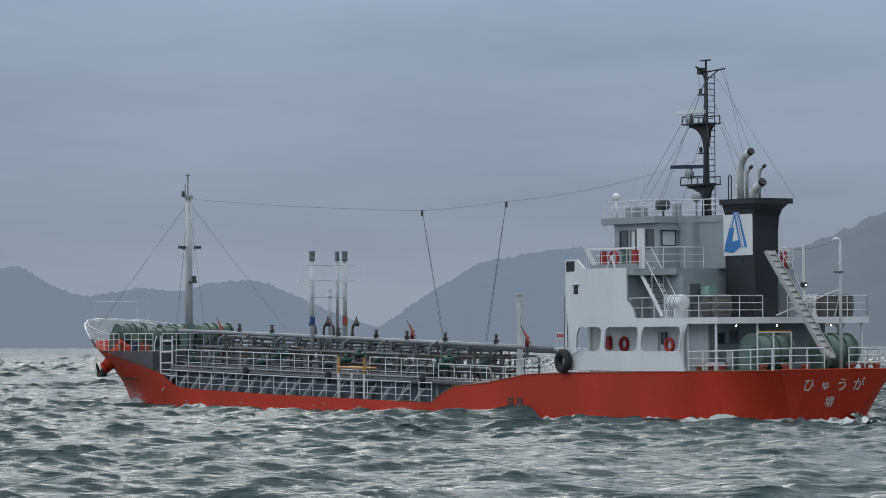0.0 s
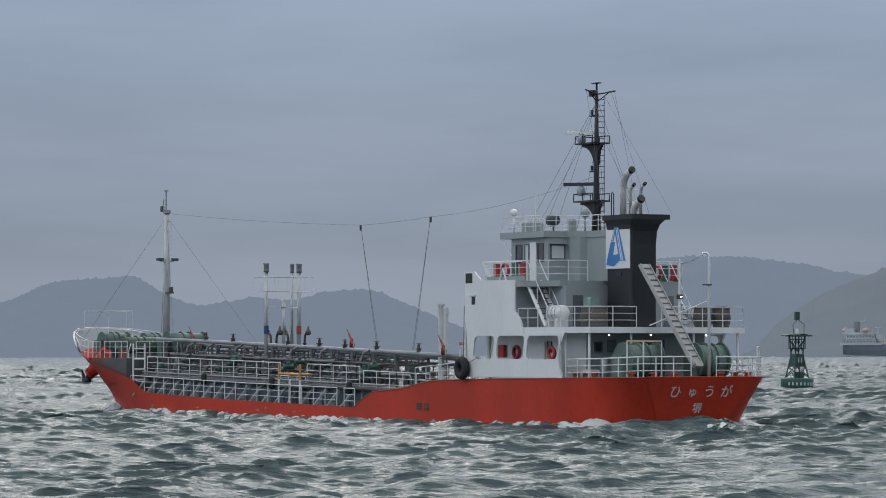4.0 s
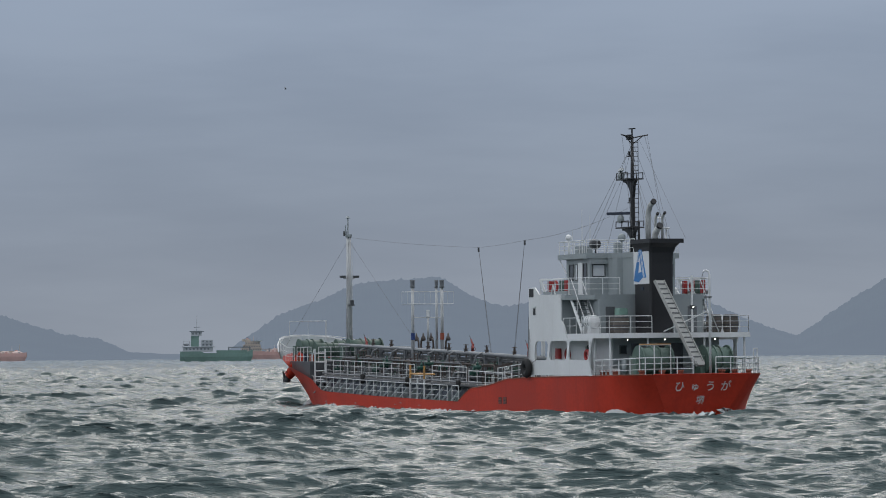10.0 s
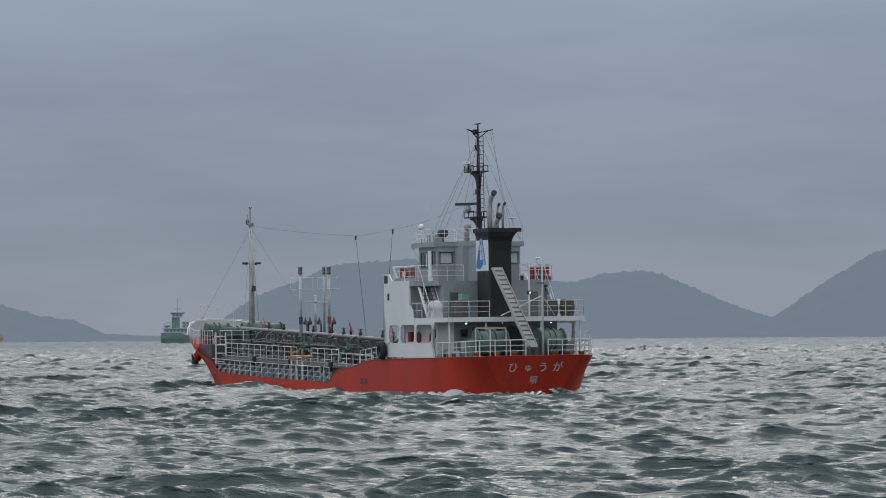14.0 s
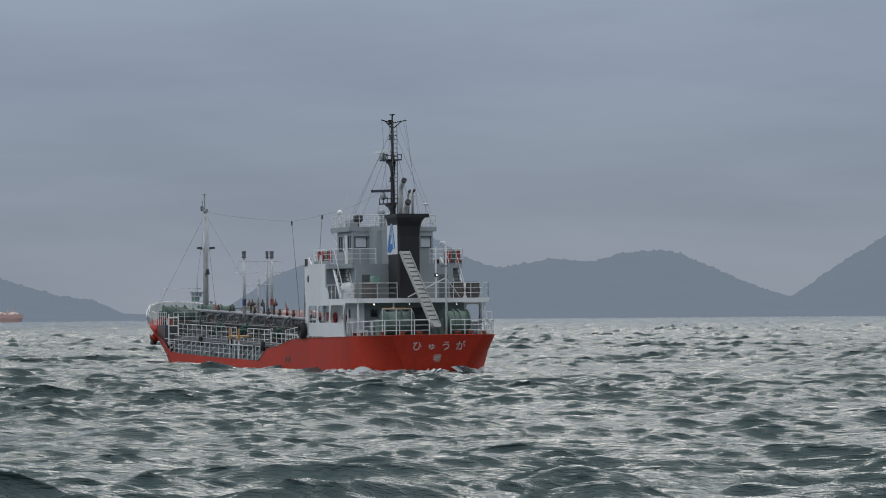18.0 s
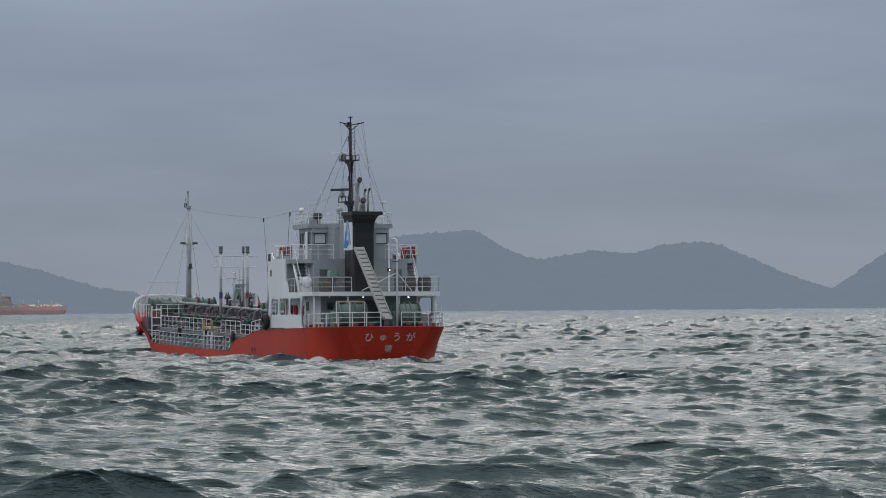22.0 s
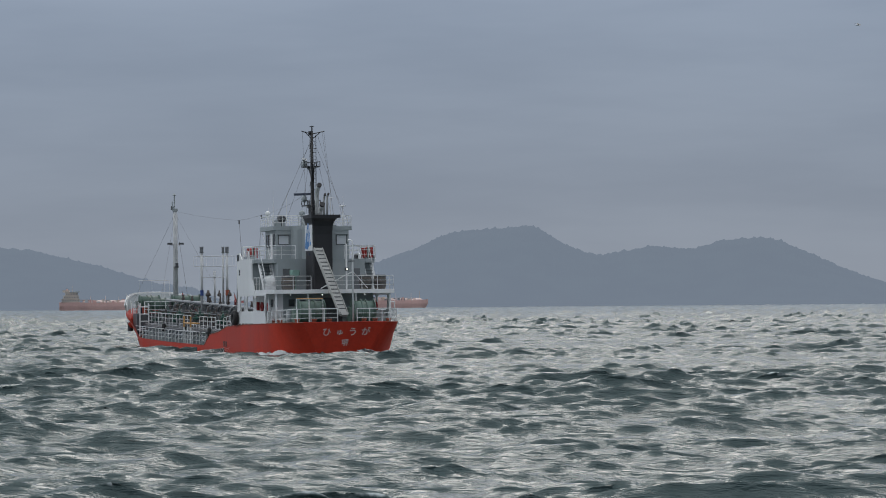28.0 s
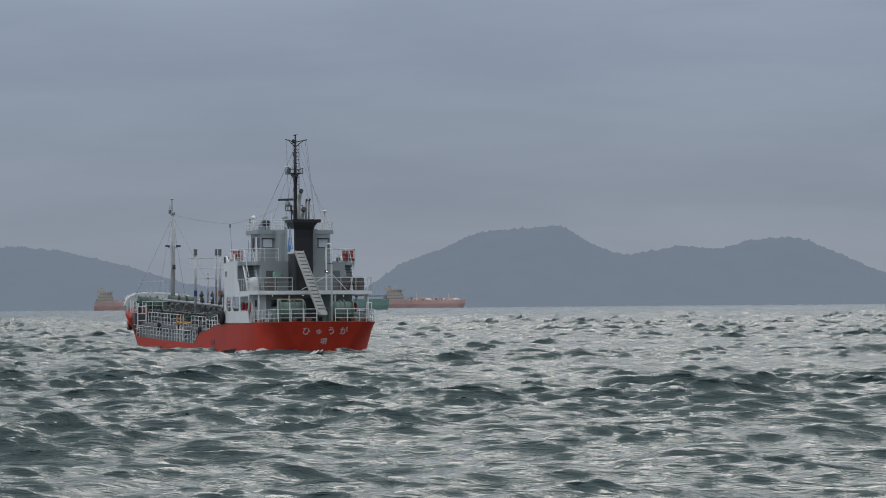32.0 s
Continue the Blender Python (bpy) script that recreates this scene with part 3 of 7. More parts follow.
body, stern_line = hull()
hull_part = part("hull", body, RED, ship, "red painted steel hull with salt and rust streaks")
k = len(stern_line) // 2
flat = Build()
flat.rings([[Vector(stern_line[i]) - Vector((0.012, 0, 0)) for i in range(k)], [Vector(stern_line[-1 - i]) - Vector((0.012, 0, 0)) for i in range(k)]], closed=False)
part("transom", flat, RED, hull_part, "flat raked red transom")
b = Build()
for i, (x0, x1, z) in enumerate([(0.5, 14.2, 3.1), (25.8, 54.0, 1.66)]):
    n = 24
    edge = [(x0 + (x1 - x0) * k / n) for k in range(n + 1)]
    b.rings([[(x, half(x) - 0.3, z), (x, -half(x) + 0.3, z)] for x in edge], closed=False)
b.rings([[(x, half(x) - 0.12, sheer(x) - 0.35), (x, -half(x) + 0.12, sheer(x) - 0.35)] for x in np.linspace(13.5, 26, 16)], closed=False)
part("main_deck", b, DECK, ship, "worn green painted steel deck")
b = Build()
b.rings([[(x, half(x) - 0.35, 2.55), (x, -half(x) + 0.35, 2.55)] for x in np.linspace(53.6, 63, 16)], closed=False)
part("bow_deck", b, DARK, ship)
# rubbing cap along the sheer
for side in (1, -1):
    cap = Build()
    cap.tube([(x, side * half(x), sheer(x)) for x in [0.02, 0.4, 1, 2, 4, 6, 8, 10, 12, 13.5, 15, 16, 17.1, 18, 18.6, 19.3, 20.1, 21.6, 23.2, 24.3, 25.3]], 0.035, 6)
    part("sheer_cap", cap, RUST, ship)
# transom edge
b = Build()
b.tube([(0.0, y, 3.37) for y in np.linspace(-3.0, 3.0, 8)], 0.035, 6)
part("sheer_cap", b, RED, ship)


def along(path, s):
    """A point at a length along a line of points."""
    for p, q in zip(path, path[1:]):
        d = (Vector(q) - Vector(p)).length
        if s <= d:
            return Vector(p).lerp(Vector(q), s / d)
        s -= d
    return Vector(path[-1])


POSTS = {}


def railing(path, height=0.9, bars=2, step=1.25, r=0.020, parent=None, label="", mat=None, name="railing"):
    """White rails with a stanchion every step, along the foot line of the path."""
    mat = mat or RAIL
    parent = parent or ship
    b = Build()
    for k in range(bars + 1):
        h = height * (k + 1) / (bars + 1)
        b.tube([(p[0], p[1], p[2] + h) for p in path], r * (1.25 if k == bars else 0.8), 6)
    ob = part(name, b, mat, parent, label)
    length = sum((Vector(q) - Vector(p)).length for p, q in zip(path, path[1:]))
    n = max(1, round(length / step))
    key = (round(height, 3), r, mat.name)
    if key not in POSTS:
        POSTS[key] = Build().tube([(0, 0, 0), (0, 0, height)], r * 1.15, 6).mesh("post", mat)
    for i in range(n + 1):
        part("post", POSTS[key], mat, ob, at=Matrix.Translation(along(path, min(length, length * i / n))))
    return ob


def ladder(p0, p1, width, n, mat, name="ladder", across=(0, 1, 0), parent=None, tread=0.0, r=0.03, step_mat=None):
    """Two stringers and rungs or treads between two points."""
    p0, p1, side = Vector(p0), Vector(p1), Vector(across) * width / 2
    b = Build()
    for s in (-1, 1):
        if tread:
            b.tube([p0 + s * side, p1 + s * side], r * 1.6, 6)
        else:
            b.tube([p0 + s * side, p1 + s * side], r, 6)
    ob = part(name, b, mat, parent or ship)
    d = Vector(across).cross(Vector((0, 0, 1)))
    if tread:
        me = Build().box(-tread / 2, tread / 2, -width / 2, width / 2, -0.02, 0.02).mesh("tread", step_mat or mat)
    else:
        me = Build().tube([-side, side], r * 0.8, 5).mesh("rung", mat)
    rot = Matrix.Rotation(math.atan2(across[1], across[0]) - math.pi / 2, 4, "Z") if tread else Matrix.Identity(4)
    for i in range(n):
        c = p0.lerp(p1, (i + 0.5) / n)
        part("tread" if tread else "rung", me, mat, ob, at=Matrix.Translation(c) @ rot)
    return ob


# cargo trunk; it rises a little towards the bow
before, level = set(ship.children), []
b = Build()
b.prism([(19.6, 1.3), (54.0, 1.3), (54.0, 2.90), (19.6, 2.90)], -3.35, 3.35)
part("cargo_trunk", b, TRUNK, ship, "dark blue-grey cargo trunk with salt stains")
b = Build().box(19.4, 54.1, -3.42, 3.42, 2.90, 2.96)
part("trunk_deck", b, DARK, ship)
# side stays from the deck edge up to the trunk, each a flat bar
stay = Build()
stay.add([(-0.035, 4.42, 1.70), (0.035, 4.42, 1.70), (0.035, 3.36, 2.94), (-0.035, 3.36, 2.94), (-0.035, 4.32, 1.70), (0.035, 4.32, 1.70), (0.035, 3.36, 2.70), (-0.035, 3.36, 2.70)],
         [(0, 1, 2, 3), (4, 7, 6, 5), (0, 4, 5, 1), (2, 6, 7, 3), (1, 5, 6, 2), (0, 3, 7, 4)])
stay_mesh = stay.mesh("side_stay", GREY)
gusset = Build().prism([(3.36, 1.7), (3.36, 2.7), (3.75, 1.7)], -0.02, 0.02, "x").mesh("side_bracket", GREY)
for side in (1, -1):
    for i in range(18):
        x = 27.4 + i * 1.52
        part("side_stay", stay_mesh, GREY, ship, at=Matrix.Translation((x, 0, 0)) @ pose(0, 0, 0, 0, 0, 0 if side > 0 else 180))
        part("side_bracket", gusset, GREY, ship, at=Matrix.Translation((x + 0.7, 0, 0)) @ pose(0, 0, 0, 0, 0, 0 if side > 0 else 180))
    line = [(x, side * min(4.5, half(x) - 0.05), min(2.06, sheer(x))) for x in (27.3, 32.0, 38.0, 44.0, 49.5, 51.4)]
    level.append(railing(line[:3], 0.97, 2, 1.3))
    level.append(railing(line[2:], 0.97, 2, 1.3))
    for h in (0.97, 0.65):
        level.append(part("rail_end", Build().tube([(51.4, side * (half(51.4) - 0.05), 2.06 + h), (51.4 + 2.1 * h, side * (half(53) - 0.08), 2.1 + h)], 0.024, 6), RAIL, ship))
    level.append(railing([(26.5, side * 4.5, sheer(26.5)), (25.35, side * 4.5, sheer(25.35))], 0.97, 2, 1.1))
    railing([(27.0, side * 3.3, 2.95), (33.0, side * 3.3, 2.95)], 1.05, 2, 1.5)
    railing([(36.2, side * 3.3, 2.95), (44.0, side * 3.3, 2.95), (53.6, side * 3.3, 2.95)], 1.05, 2, 1.5)
    level.append(railing([(14.6, side * 4.45, 3.05), (19.0, side * 4.45, 2.75)], 0.95, 2, 1.1))
    # rail before the deckhouse, down the slope of the sheer
    railing([(19.0, side * 3.6, 2.8), (26.4, side * 3.4, 2.8)], 1.0, 2, 1.4)
rib = Build().box(-0.03, 0.03, 3.35, 3.5, 1.8, 2.9).mesh("trunk_rib", GREY)
for x in (20.6, 21.8, 23.0, 24.2, 25.4, 26.4):
    for turn in (0, 180):
        part("trunk_rib", rib, GREY, ship, at=Matrix.Translation((x, 0, 0)) @ pose(0, 0, 0, 0, 0, turn))
# rubber block fenders on the trunk's edge
block = smooth(Build().tube([(0, 3.72, 2.55), (0, 3.72, 2.62), (0, 3.72, 3.12), (0, 3.72, 3.2)], [0.1, 0.16, 0.16, 0.1], 12)).mesh("rubber_fender", RUBBER)
for x in (27.4, 36.4, 45.0):
    for turn in (0, 180):
        part("rubber_fender", block, RUBBER, ship, "black rubber fender hung at the trunk's edge", at=pose(x, 0, 0, 0, 0, turn))
for side in (1, -1):
    part("edge_pipe", smooth(Build().tube([(53.8, side * 3.56, 2.84), (22.0, side * 3.56, 2.84)], 0.11, 10)), DARK, ship, "dark pipe along the trunk's edge")
    part("edge_pipe", smooth(Build().tube([(53.8, side * 3.5, 3.08), (24.0, side * 3.5, 3.08)], 0.05, 8)), MAINPIPE, ship)


# cargo pipes on the trunk
def run(points, r, name="deck_pipe", mat=None, label=""):
    return part(name, smooth(Build().tube(points, r, 10)), mat or PIPE, ship, label)


run([(57.6, 0.9, 4.97), (50, 0.9, 4.93), (40, 0.9, 4.85), (30, 0.9, 4.75), (20.2, 0.9, 4.66)], 0.12, "main_cargo_pipe", MAINPIPE, label="long grey cargo pipe raised over the deck")
run([(56.0, -1.0, 4.65), (36, -1.0, 4.56), (22, -1.0, 4.45)], 0.12)
run([(55.5, 2.3, 3.35), (28, 2.3, 3.3)], 0.10)
run([(53.5, 2.75, 3.12), (29, 2.75, 3.1)], 0.09)
run([(53.5, -2.3, 3.35), (28, -2.3, 3.3)], 0.10)
run([(52.0, 2.6, 3.95), (43.0, 2.6, 3.92)], 0.05, mat=DARK)
# pipe supports
leg = Build()
leg.box(-0.09, 0.09, 0.8, 1.0, 2.8, 4.78)
leg.prism([(-0.40, 4.76), (-0.34, 4.66), (-0.09, 4.35), (0.09, 4.35), (0.34, 4.66), (0.40, 4.76)], 0.86, 0.94)
leg.box(-0.06, 0.06, -1.1, 0.8, 4.32, 4.44)
leg.box(-0.06, 0.06, -1.1, -0.98, 2.8, 4.55)
leg.tube([(0, 0.85, 3.5), (0, -0.95, 4.4)], 0.035, 5)
leg.box(-0.05, 0.05, 1.08, 2.4, 3.6, 3.68)
leg.box(-0.05, 0.05, 2.3, 2.4, 2.8, 3.68)
leg_mesh = leg.mesh("pipe_support", PIPE)
for i in range(13):
    part("pipe_support", leg_mesh, PIPE, ship, at=Matrix.Translation((27.4 + i * 2.4, 0, 0)))


def valve_mesh():
    b = Build()
    b.tube([(0, 0, 0), (0, 0, 0.2)], 0.13, 8).tube([(0, 0, 0.2), (0, 0, 0.26)], 0.2, 8).tube([(0, 0, 0.26), (0, 0, 0.5)], 0.09, 8).tube([(0, 0, 0.5), (0, 0, 0.62)], 0.05, 6)
    return b.torus((0, 0, 0.56), "z", 0.17, 0.022, 12, 5)


valve_dark, valve_green = valve_mesh().mesh("valve", RUSTY), valve_mesh().mesh("valve", GREEN)
random.seed(4)
for i, x in enumerate([50.6, 47.0, 40.0, 36.2, 33.2, 29.6, 25.0]):
    part("valve", valve_dark, DARK, ship, at=pose(x, 0.9, between(x, [20, 58], [4.74, 5.06])) @ Matrix.Diagonal((0.9, 0.9, 0.8, 1)))
for i in range(16):
    x = 28.2 + i * 1.62
    part("valve", valve_green if i % 3 == 0 else valve_dark, GREEN, ship, at=pose(x, random.choice((1.9, 2.3, -1.0, -2.3)), 3.45 + 0.35 * random.random(), 0, 0, 40 * i))
for i, x in enumerate((30.2, 35.0, 38.6, 45.6, 49.4, 52.0)):
    b = Build().tube([(0, 0.95, 4.82), (0.05, 1.35, 4.65), (0.1, 1.55, 4.0), (0.1, 1.6, 3.2), (0, 1.9, 2.95)], 0.07, 8)
    part("branch_pipe", smooth(b), PIPE, ship, at=Matrix.Translation((x, 0, 0)))
# small bore pipes, spindles and handwheels crowd the trunk top
random.seed(11)
stems = [Build().tube([(0, 0, 0), (0, 0, h)], 0.045, 6).torus((0, 0, h), "z", 0.15, 0.02, 10, 4).mesh("spindle", m) for h, m in ((1.0, RUSTY), (1.35, PIPE), (0.75, GREEN), (1.7, RUSTY))]
for i in range(120):
    k = random.randrange(4)
    part("spindle", stems[k], DARK, ship, at=pose(27.5 + 26 * random.random(), random.uniform(-2.9, 3.0), 2.95))
for i in range(16):
    x, y = 28 + 25 * random.random(), random.uniform(0.2, 2.8)
    w, h = random.uniform(0.5, 1.6), random.uniform(0.5, 1.5)
    part("loop_pipe", smooth(Build().tube([(x, y, 2.95), (x, y, 2.85 + h), (x + 0.1, y, 2.95 + h), (x + w - 0.1, y, 2.95 + h), (x + w, y, 2.85 + h), (x + w, y, 2.95)], 0.06, 8)), random.choice((PIPE, RUSTY, MAINPIPE, GREEN)), ship)
poles = [Build().tube([(0, 0, 0), (0, 0, h)], 0.04, 6).tube([(0, 0, h - 0.3), (0, 0, h - 0.22)], 0.09, 8).mesh("sounding_pipe", m) for h, m in ((1.5, RUSTY), (1.75, PIPE), (1.25, MAINPIPE))]
for i in range(34):
    part("sounding_pipe", poles[i % 3], RUSTY, ship, at=pose(24.5 + 29 * random.random(), random.uniform(-2.6, 2.8), 2.95))
run([(53, 2.9, 3.55), (37, 2.9, 3.5)], 0.05, mat=DARK)
run([(50, -0.3, 3.6), (27, -0.3, 3.55)], 0.08, mat=DARK)
for i in range(6):
    x = 29.5 + i * 4.1
    part("cross_pipe", smooth(Build().tube([(x, -2.8, 3.6), (x, 3.0, 3.6), (x, 3.2, 3.5), (x, 3.25, 3.0)], 0.08, 8)), PIPE, ship)
# tank hatches and small gear
hatch = Build().tube([(0, 0, 2.8), (0, 0, 3.2)], 0.42, 14).tube([(0, 0, 3.2), (0, 0, 3.28)], 0.5, 14).mesh("tank_hatch", DARK)
for i in range(7):
    for y in (-1.7, 1.35):
        part("tank_hatch", hatch, DARK, ship, at=pose(30.2 + i * 3.5, y, 0))
pump = Build().tube([(0, 0, 2.8), (0, 0, 3.7)], 0.22, 10).tube([(0, 0, 3.7), (0, 0, 4.15)], 0.3, 10).box(-0.3, 0.3, -0.3, 0.3, 2.8, 2.95).mesh("cargo_pump", GREEN)
for x, y in ((33.0, 0.2), (35.8, -1.6), (52.4, 1.2), (28.2, -0.6)):
    part("cargo_pump", pump, GREEN, ship, at=pose(x, y, 0))
# denser gear: portal frames, valve bodies and small bore runs
VALVE_GREEN = material("dark_green_valve_paint", (0.014, 0.060, 0.045), 0.5, vary=0.3, grain=5, bump=0.004, spread=0.3)
body_mesh = smooth(Build().tube([(-0.36, 0, 0), (-0.33, 0, 0), (-0.2, 0, 0), (0, 0, 0), (0.2, 0, 0), (0.33, 0, 0), (0.36, 0, 0)], [0.2, 0.2, 0.13, 0.22, 0.13, 0.2, 0.2], 10).tube([(0, 0, 0.1), (0, 0, 0.34), (0, 0, 0.36), (0, 0, 0.62)], [0.13, 0.13, 0.05, 0.04], 8).torus((0, 0, 0.6), "z", 0.2, 0.025, 12, 5)).mesh("gate_valve", VALVE_GREEN)
random.seed(23)
for i in range(22):
    part("gate_valve", body_mesh, VALVE_GREEN, ship, "dark green gate valve with a handwheel", at=pose(25.5 + 27.5 * (i + 0.6 * random.random()) / 22, random.choice((1.9, 2.4, 2.9, 0.2, -2.0)), 3.35 + 0.75 * random.random(), 0, 0, random.choice((0, 90))) @ Matrix.Scale(0.78, 4))
portal = Build()
portal.box(-0.045, 0.045, -2.6, -2.5, 2.9, 4.1).box(-0.045, 0.045, 2.5, 2.6, 2.9, 4.1).box(-0.045, 0.045, -2.6, 2.6, 4.02, 4.12).box(-0.045, 0.045, -2.6, 2.6, 3.5, 3.57)
portal_mesh = portal.mesh("pipe_rack", RUSTY)
for i in range(11):
    part("pipe_rack", portal_mesh, RUSTY, ship, at=pose(26.2 + 2.6 * i, 0, 0))
for y, z, r, x0, x1, m in ((2.55, 4.16, 0.05, 52, 30, PIPE), (2.3, 4.15, 0.04, 47, 25, RUSTY), (1.6, 4.17, 0.07, 54, 33, DARK), (1.3, 3.62, 0.06, 53, 26, PIPE), (-1.6, 4.17, 0.06, 54, 25, PIPE), (-2.2, 4.16, 0.05, 50, 28, RUSTY), (2.0, 3.61, 0.045, 44, 24, MAINPIPE)):
    run([(x0, y, z), (x1, y, z), (x1 - 0.15, y, z - 0.1), (x1 - 0.2, y, 2.95)], r, "small_pipe", m)
# yellow manifold frame
b = Build()
for x in (34.6, 32.1):
    b.tube([(x, 4.2, 3.15), (x, 4.2, 4.0)], 0.07, 8).tube([(x, 4.2, 3.45), (x, 3.5, 3.45)], 0.05, 8)
for y in (4.2, 3.5):
    b.tube([(34.6, y, 3.45), (32.1, y, 3.45)], 0.055, 8)
frame_part = part("manifold_frame", b, YELLOW, ship, "orange-yellow manifold frame")
for x in (34.6, 32.1, 33.3):
    part("frame_leg", Build().tube([(x, 4.2, 1.8), (x, 4.2, 3.17)], 0.06, 8), RAIL, frame_part)
part("drip_tray", Build().box(32.1, 34.6, 3.4, 4.25, 2.75, 2.86, 0.02), PIPE, frame_part)
railing([(33.2, 3.3, 2.8), (36.2, 3.3, 2.8)], 0.5, 1, 1.0)
tilt = Matrix.Translation((40, 0, 2.90)) @ Matrix.Rotation(radians(-1.0), 4, "Y") @ Matrix.Translation((-40, 0, -2.95))
for ob in set(ship.children) - before - set(level):
    ob.matrix_basis = tilt @ ob.matrix_basis
# vent posts
BAND_BLUE = material("blue_band_paint", (0.02, 0.045, 0.16), 0.5, vary=0.2, grain=5, bump=0)
VENT = material("dull_white_pipe_paint", (0.48, 0.49, 0.49), 0.55, vary=0.15, grain=4, bump=0)
for x, y, top, band, r in ((42.4, 1.05, 9.5, BAND_BLUE, 0.15), (42.5, -1.09, 9.5, RUST, 0.15), (42.9, -0.85, 9.5, None, 0.11), (42.3, 0.0, 7.5, None, 0.11)):
    p = part("vent_post", smooth(Build().tube([(x, y, 2.8), (x, y, 5.5)], r * 0.85, 10)), PIPE, ship)
    part("vent_pipe", smooth(Build().tube([(x, y, 5.5), (x, y, top - 0.5)], r * 0.72, 10)), VENT, p)
    part("vent_cap", smooth(Build().tube([(x, y, top - 0.5), (x, y, top - 0.42), (x, y, top - 0.12), (x, y, top)], [r * 1.25, r * 1.0, r * 1.0, r * 1.2], 10)), PIPE if top > 8 else RAIL, p)
    if band:
        part("colour_band", Build().tube([(x, y, 5.5), (x, y, 5.95)], r * 0.95, 10), band, p)
b = Build()
for z in (8.72, 7.9, 7.0):
    b.tube([(42.4, 1.05, z), (42.5, -1.09, z)], 0.03, 6)
for dx in (-0.55, 0.55):
    for z in (7.9, 8.72):
        b.tube([(42.45 + dx, 1.6, z), (42.45 + dx, -1.7, z)], 0.02, 5)
for k in range(5):
    for dx in (-0.55, 0.55):
        y = 1.6 - 3.3 * k / 4
        b.tube([(42.45 + dx, y, 7.9), (42.45 + dx, y, 8.72)], 0.008, 5)
for y in (1.05, -1.09):
    b.tube([(41.9, y, 7.9), (43.0, y, 7.9)], 0.025, 5)
part("vent_platform", b, RAIL, ship, "thin white platform rails round the vents")
for x, y in ((41.8, 0.7), (43.3, 0.3), (42.9, -0.6), (41.6, -1.0)):
    e = 1 if x > 42.3 else -1
    v = part("vent_valve", smooth(Build().tube([(x, y, 4.6), (x, y, 5.2), (x + 0.06 * e, y, 5.42), (x + 0.25 * e, y, 5.55), (x + 0.42 * e, y, 5.56)], 0.07, 8)), RUSTY, ship)
    part("valve_bonnet", smooth(Build().tube([(x + 0.42 * e, y, 5.42), (x + 0.42 * e, y, 5.5), (x + 0.42 * e, y, 5.62), (x + 0.42 * e, y, 5.75), (x + 0.42 * e, y, 5.95)], [0.09, 0.17, 0.16, 0.07, 0.035], 12)), RUSTY, v)
    part("valve_flange", Build().tube([(x, y, 4.9), (x, y, 4.97)], 0.12, 10), RUSTY, v)
# fire monitors
MONITOR = material("dull_red_monitor_paint", (0.19, 0.028, 0.024), 0.55, vary=0.25, grain=6, bump=0.003)
for x, y, z in ((53.9, 0.2, 5.05), (33.75, 0.2, 4.8), (21.7, 1.3, 4.45)):
    stand = Build().tube([(x, y, z - 0.75), (x, y, z - 0.1)], 0.07, 8).tube([(x, y, z - 0.32), (x, y, z - 0.26)], 0.14, 10)
    monitor = part("fire_monitor", stand, PIPE, ship, "dull red fire monitor on a dark stand")
    part("monitor_body", smooth(Build().tube([(x, y, z - 0.1), (x, y, z + 0.22), (x - 0.08, y, z + 0.34), (x + 0.06, y, z + 0.42)], [0.1, 0.1, 0.09, 0.07], 10)), MONITOR, monitor)
    part("monitor_nozzle", Build().tube([(x - 0.3, y + 0.08, z + 0.08), (x + 0.02, y, z + 0.4), (x + 0.3, y, z + 0.7)], [0.04, 0.075, 0.045], 8), MONITOR, monitor)
    part("nozzle_tip", Build().tube([(x + 0.3, y, z + 0.7), (x + 0.5, y, z + 0.9)], [0.022, 0.028], 6), DARK, monitor)
    part("hand_wheel", smooth(Build().torus((x - 0.16, y, z + 0.05), "x", 0.13, 0.018, 12, 5)), MONITOR, monitor)
# white post and wire ropes
b = Build().tube([(24.2, 0, 2.8), (24.2, 0, 6.6)], 0.14, 12).tube([(24.2, 0, 6.6), (24.2, 0, 6.68)], 0.19, 12).tube([(24.2, 0, 6.68), (24.2, 0, 6.88)], 0.15, 12).tube([(24.2, 0, 6.88), (24.2, 0, 7.0)], 0.2, 12)
part("white_vent_post", b, VENT, ship)
b = Build().tube([(26.9, -1.85, 2.7), (26.9, -1.85, 6.5)], 0.13, 12).tube([(26.9, -1.85, 6.5), (26.9, -1.85, 6.58)], 0.18, 12).tube([(26.9, -1.85, 6.58), (26.9, -1.85, 6.85)], 0.14, 12)
part("white_vent_post", b, VENT, ship)
for (x0, z0), (x1, z1) in (((33.05, 11.4), (31.0, 4.6)), ((25.3, 11.6), (27.1, 4.6))):
    for d in (0, 0.14):
        part("halyard", Build().tube([(x0, 0, z0), (x1 + d, 0, z1)], 0.011, 5), ROPE, ship)
    part("halyard_block", Build().box(x0 - 0.05, x0 + 0.05, -0.05, 0.05, z0 - 0.3, z0, 0.01), DARK, ship)


def sag(p, q, drop, n=14):
    p, q = Vector(p), Vector(q)
    return [p.lerp(q, i / n) - Vector((0, 0, drop * 4 * (i / n) * (1 - i / n))) for i in range(n + 1)]


for p, q, d in (((58, 0, 12.9), (33.05, 0, 11.4), 0.12), ((33.05, 0, 11.4), (25.3, 0, 11.6), 0.05), ((25.3, 0, 11.6), (9.3, 0, 13.0), 0.3)):
    part("stay_wire", Build().tube(sag(p, q, d), 0.0075, 4), ROPE, ship)

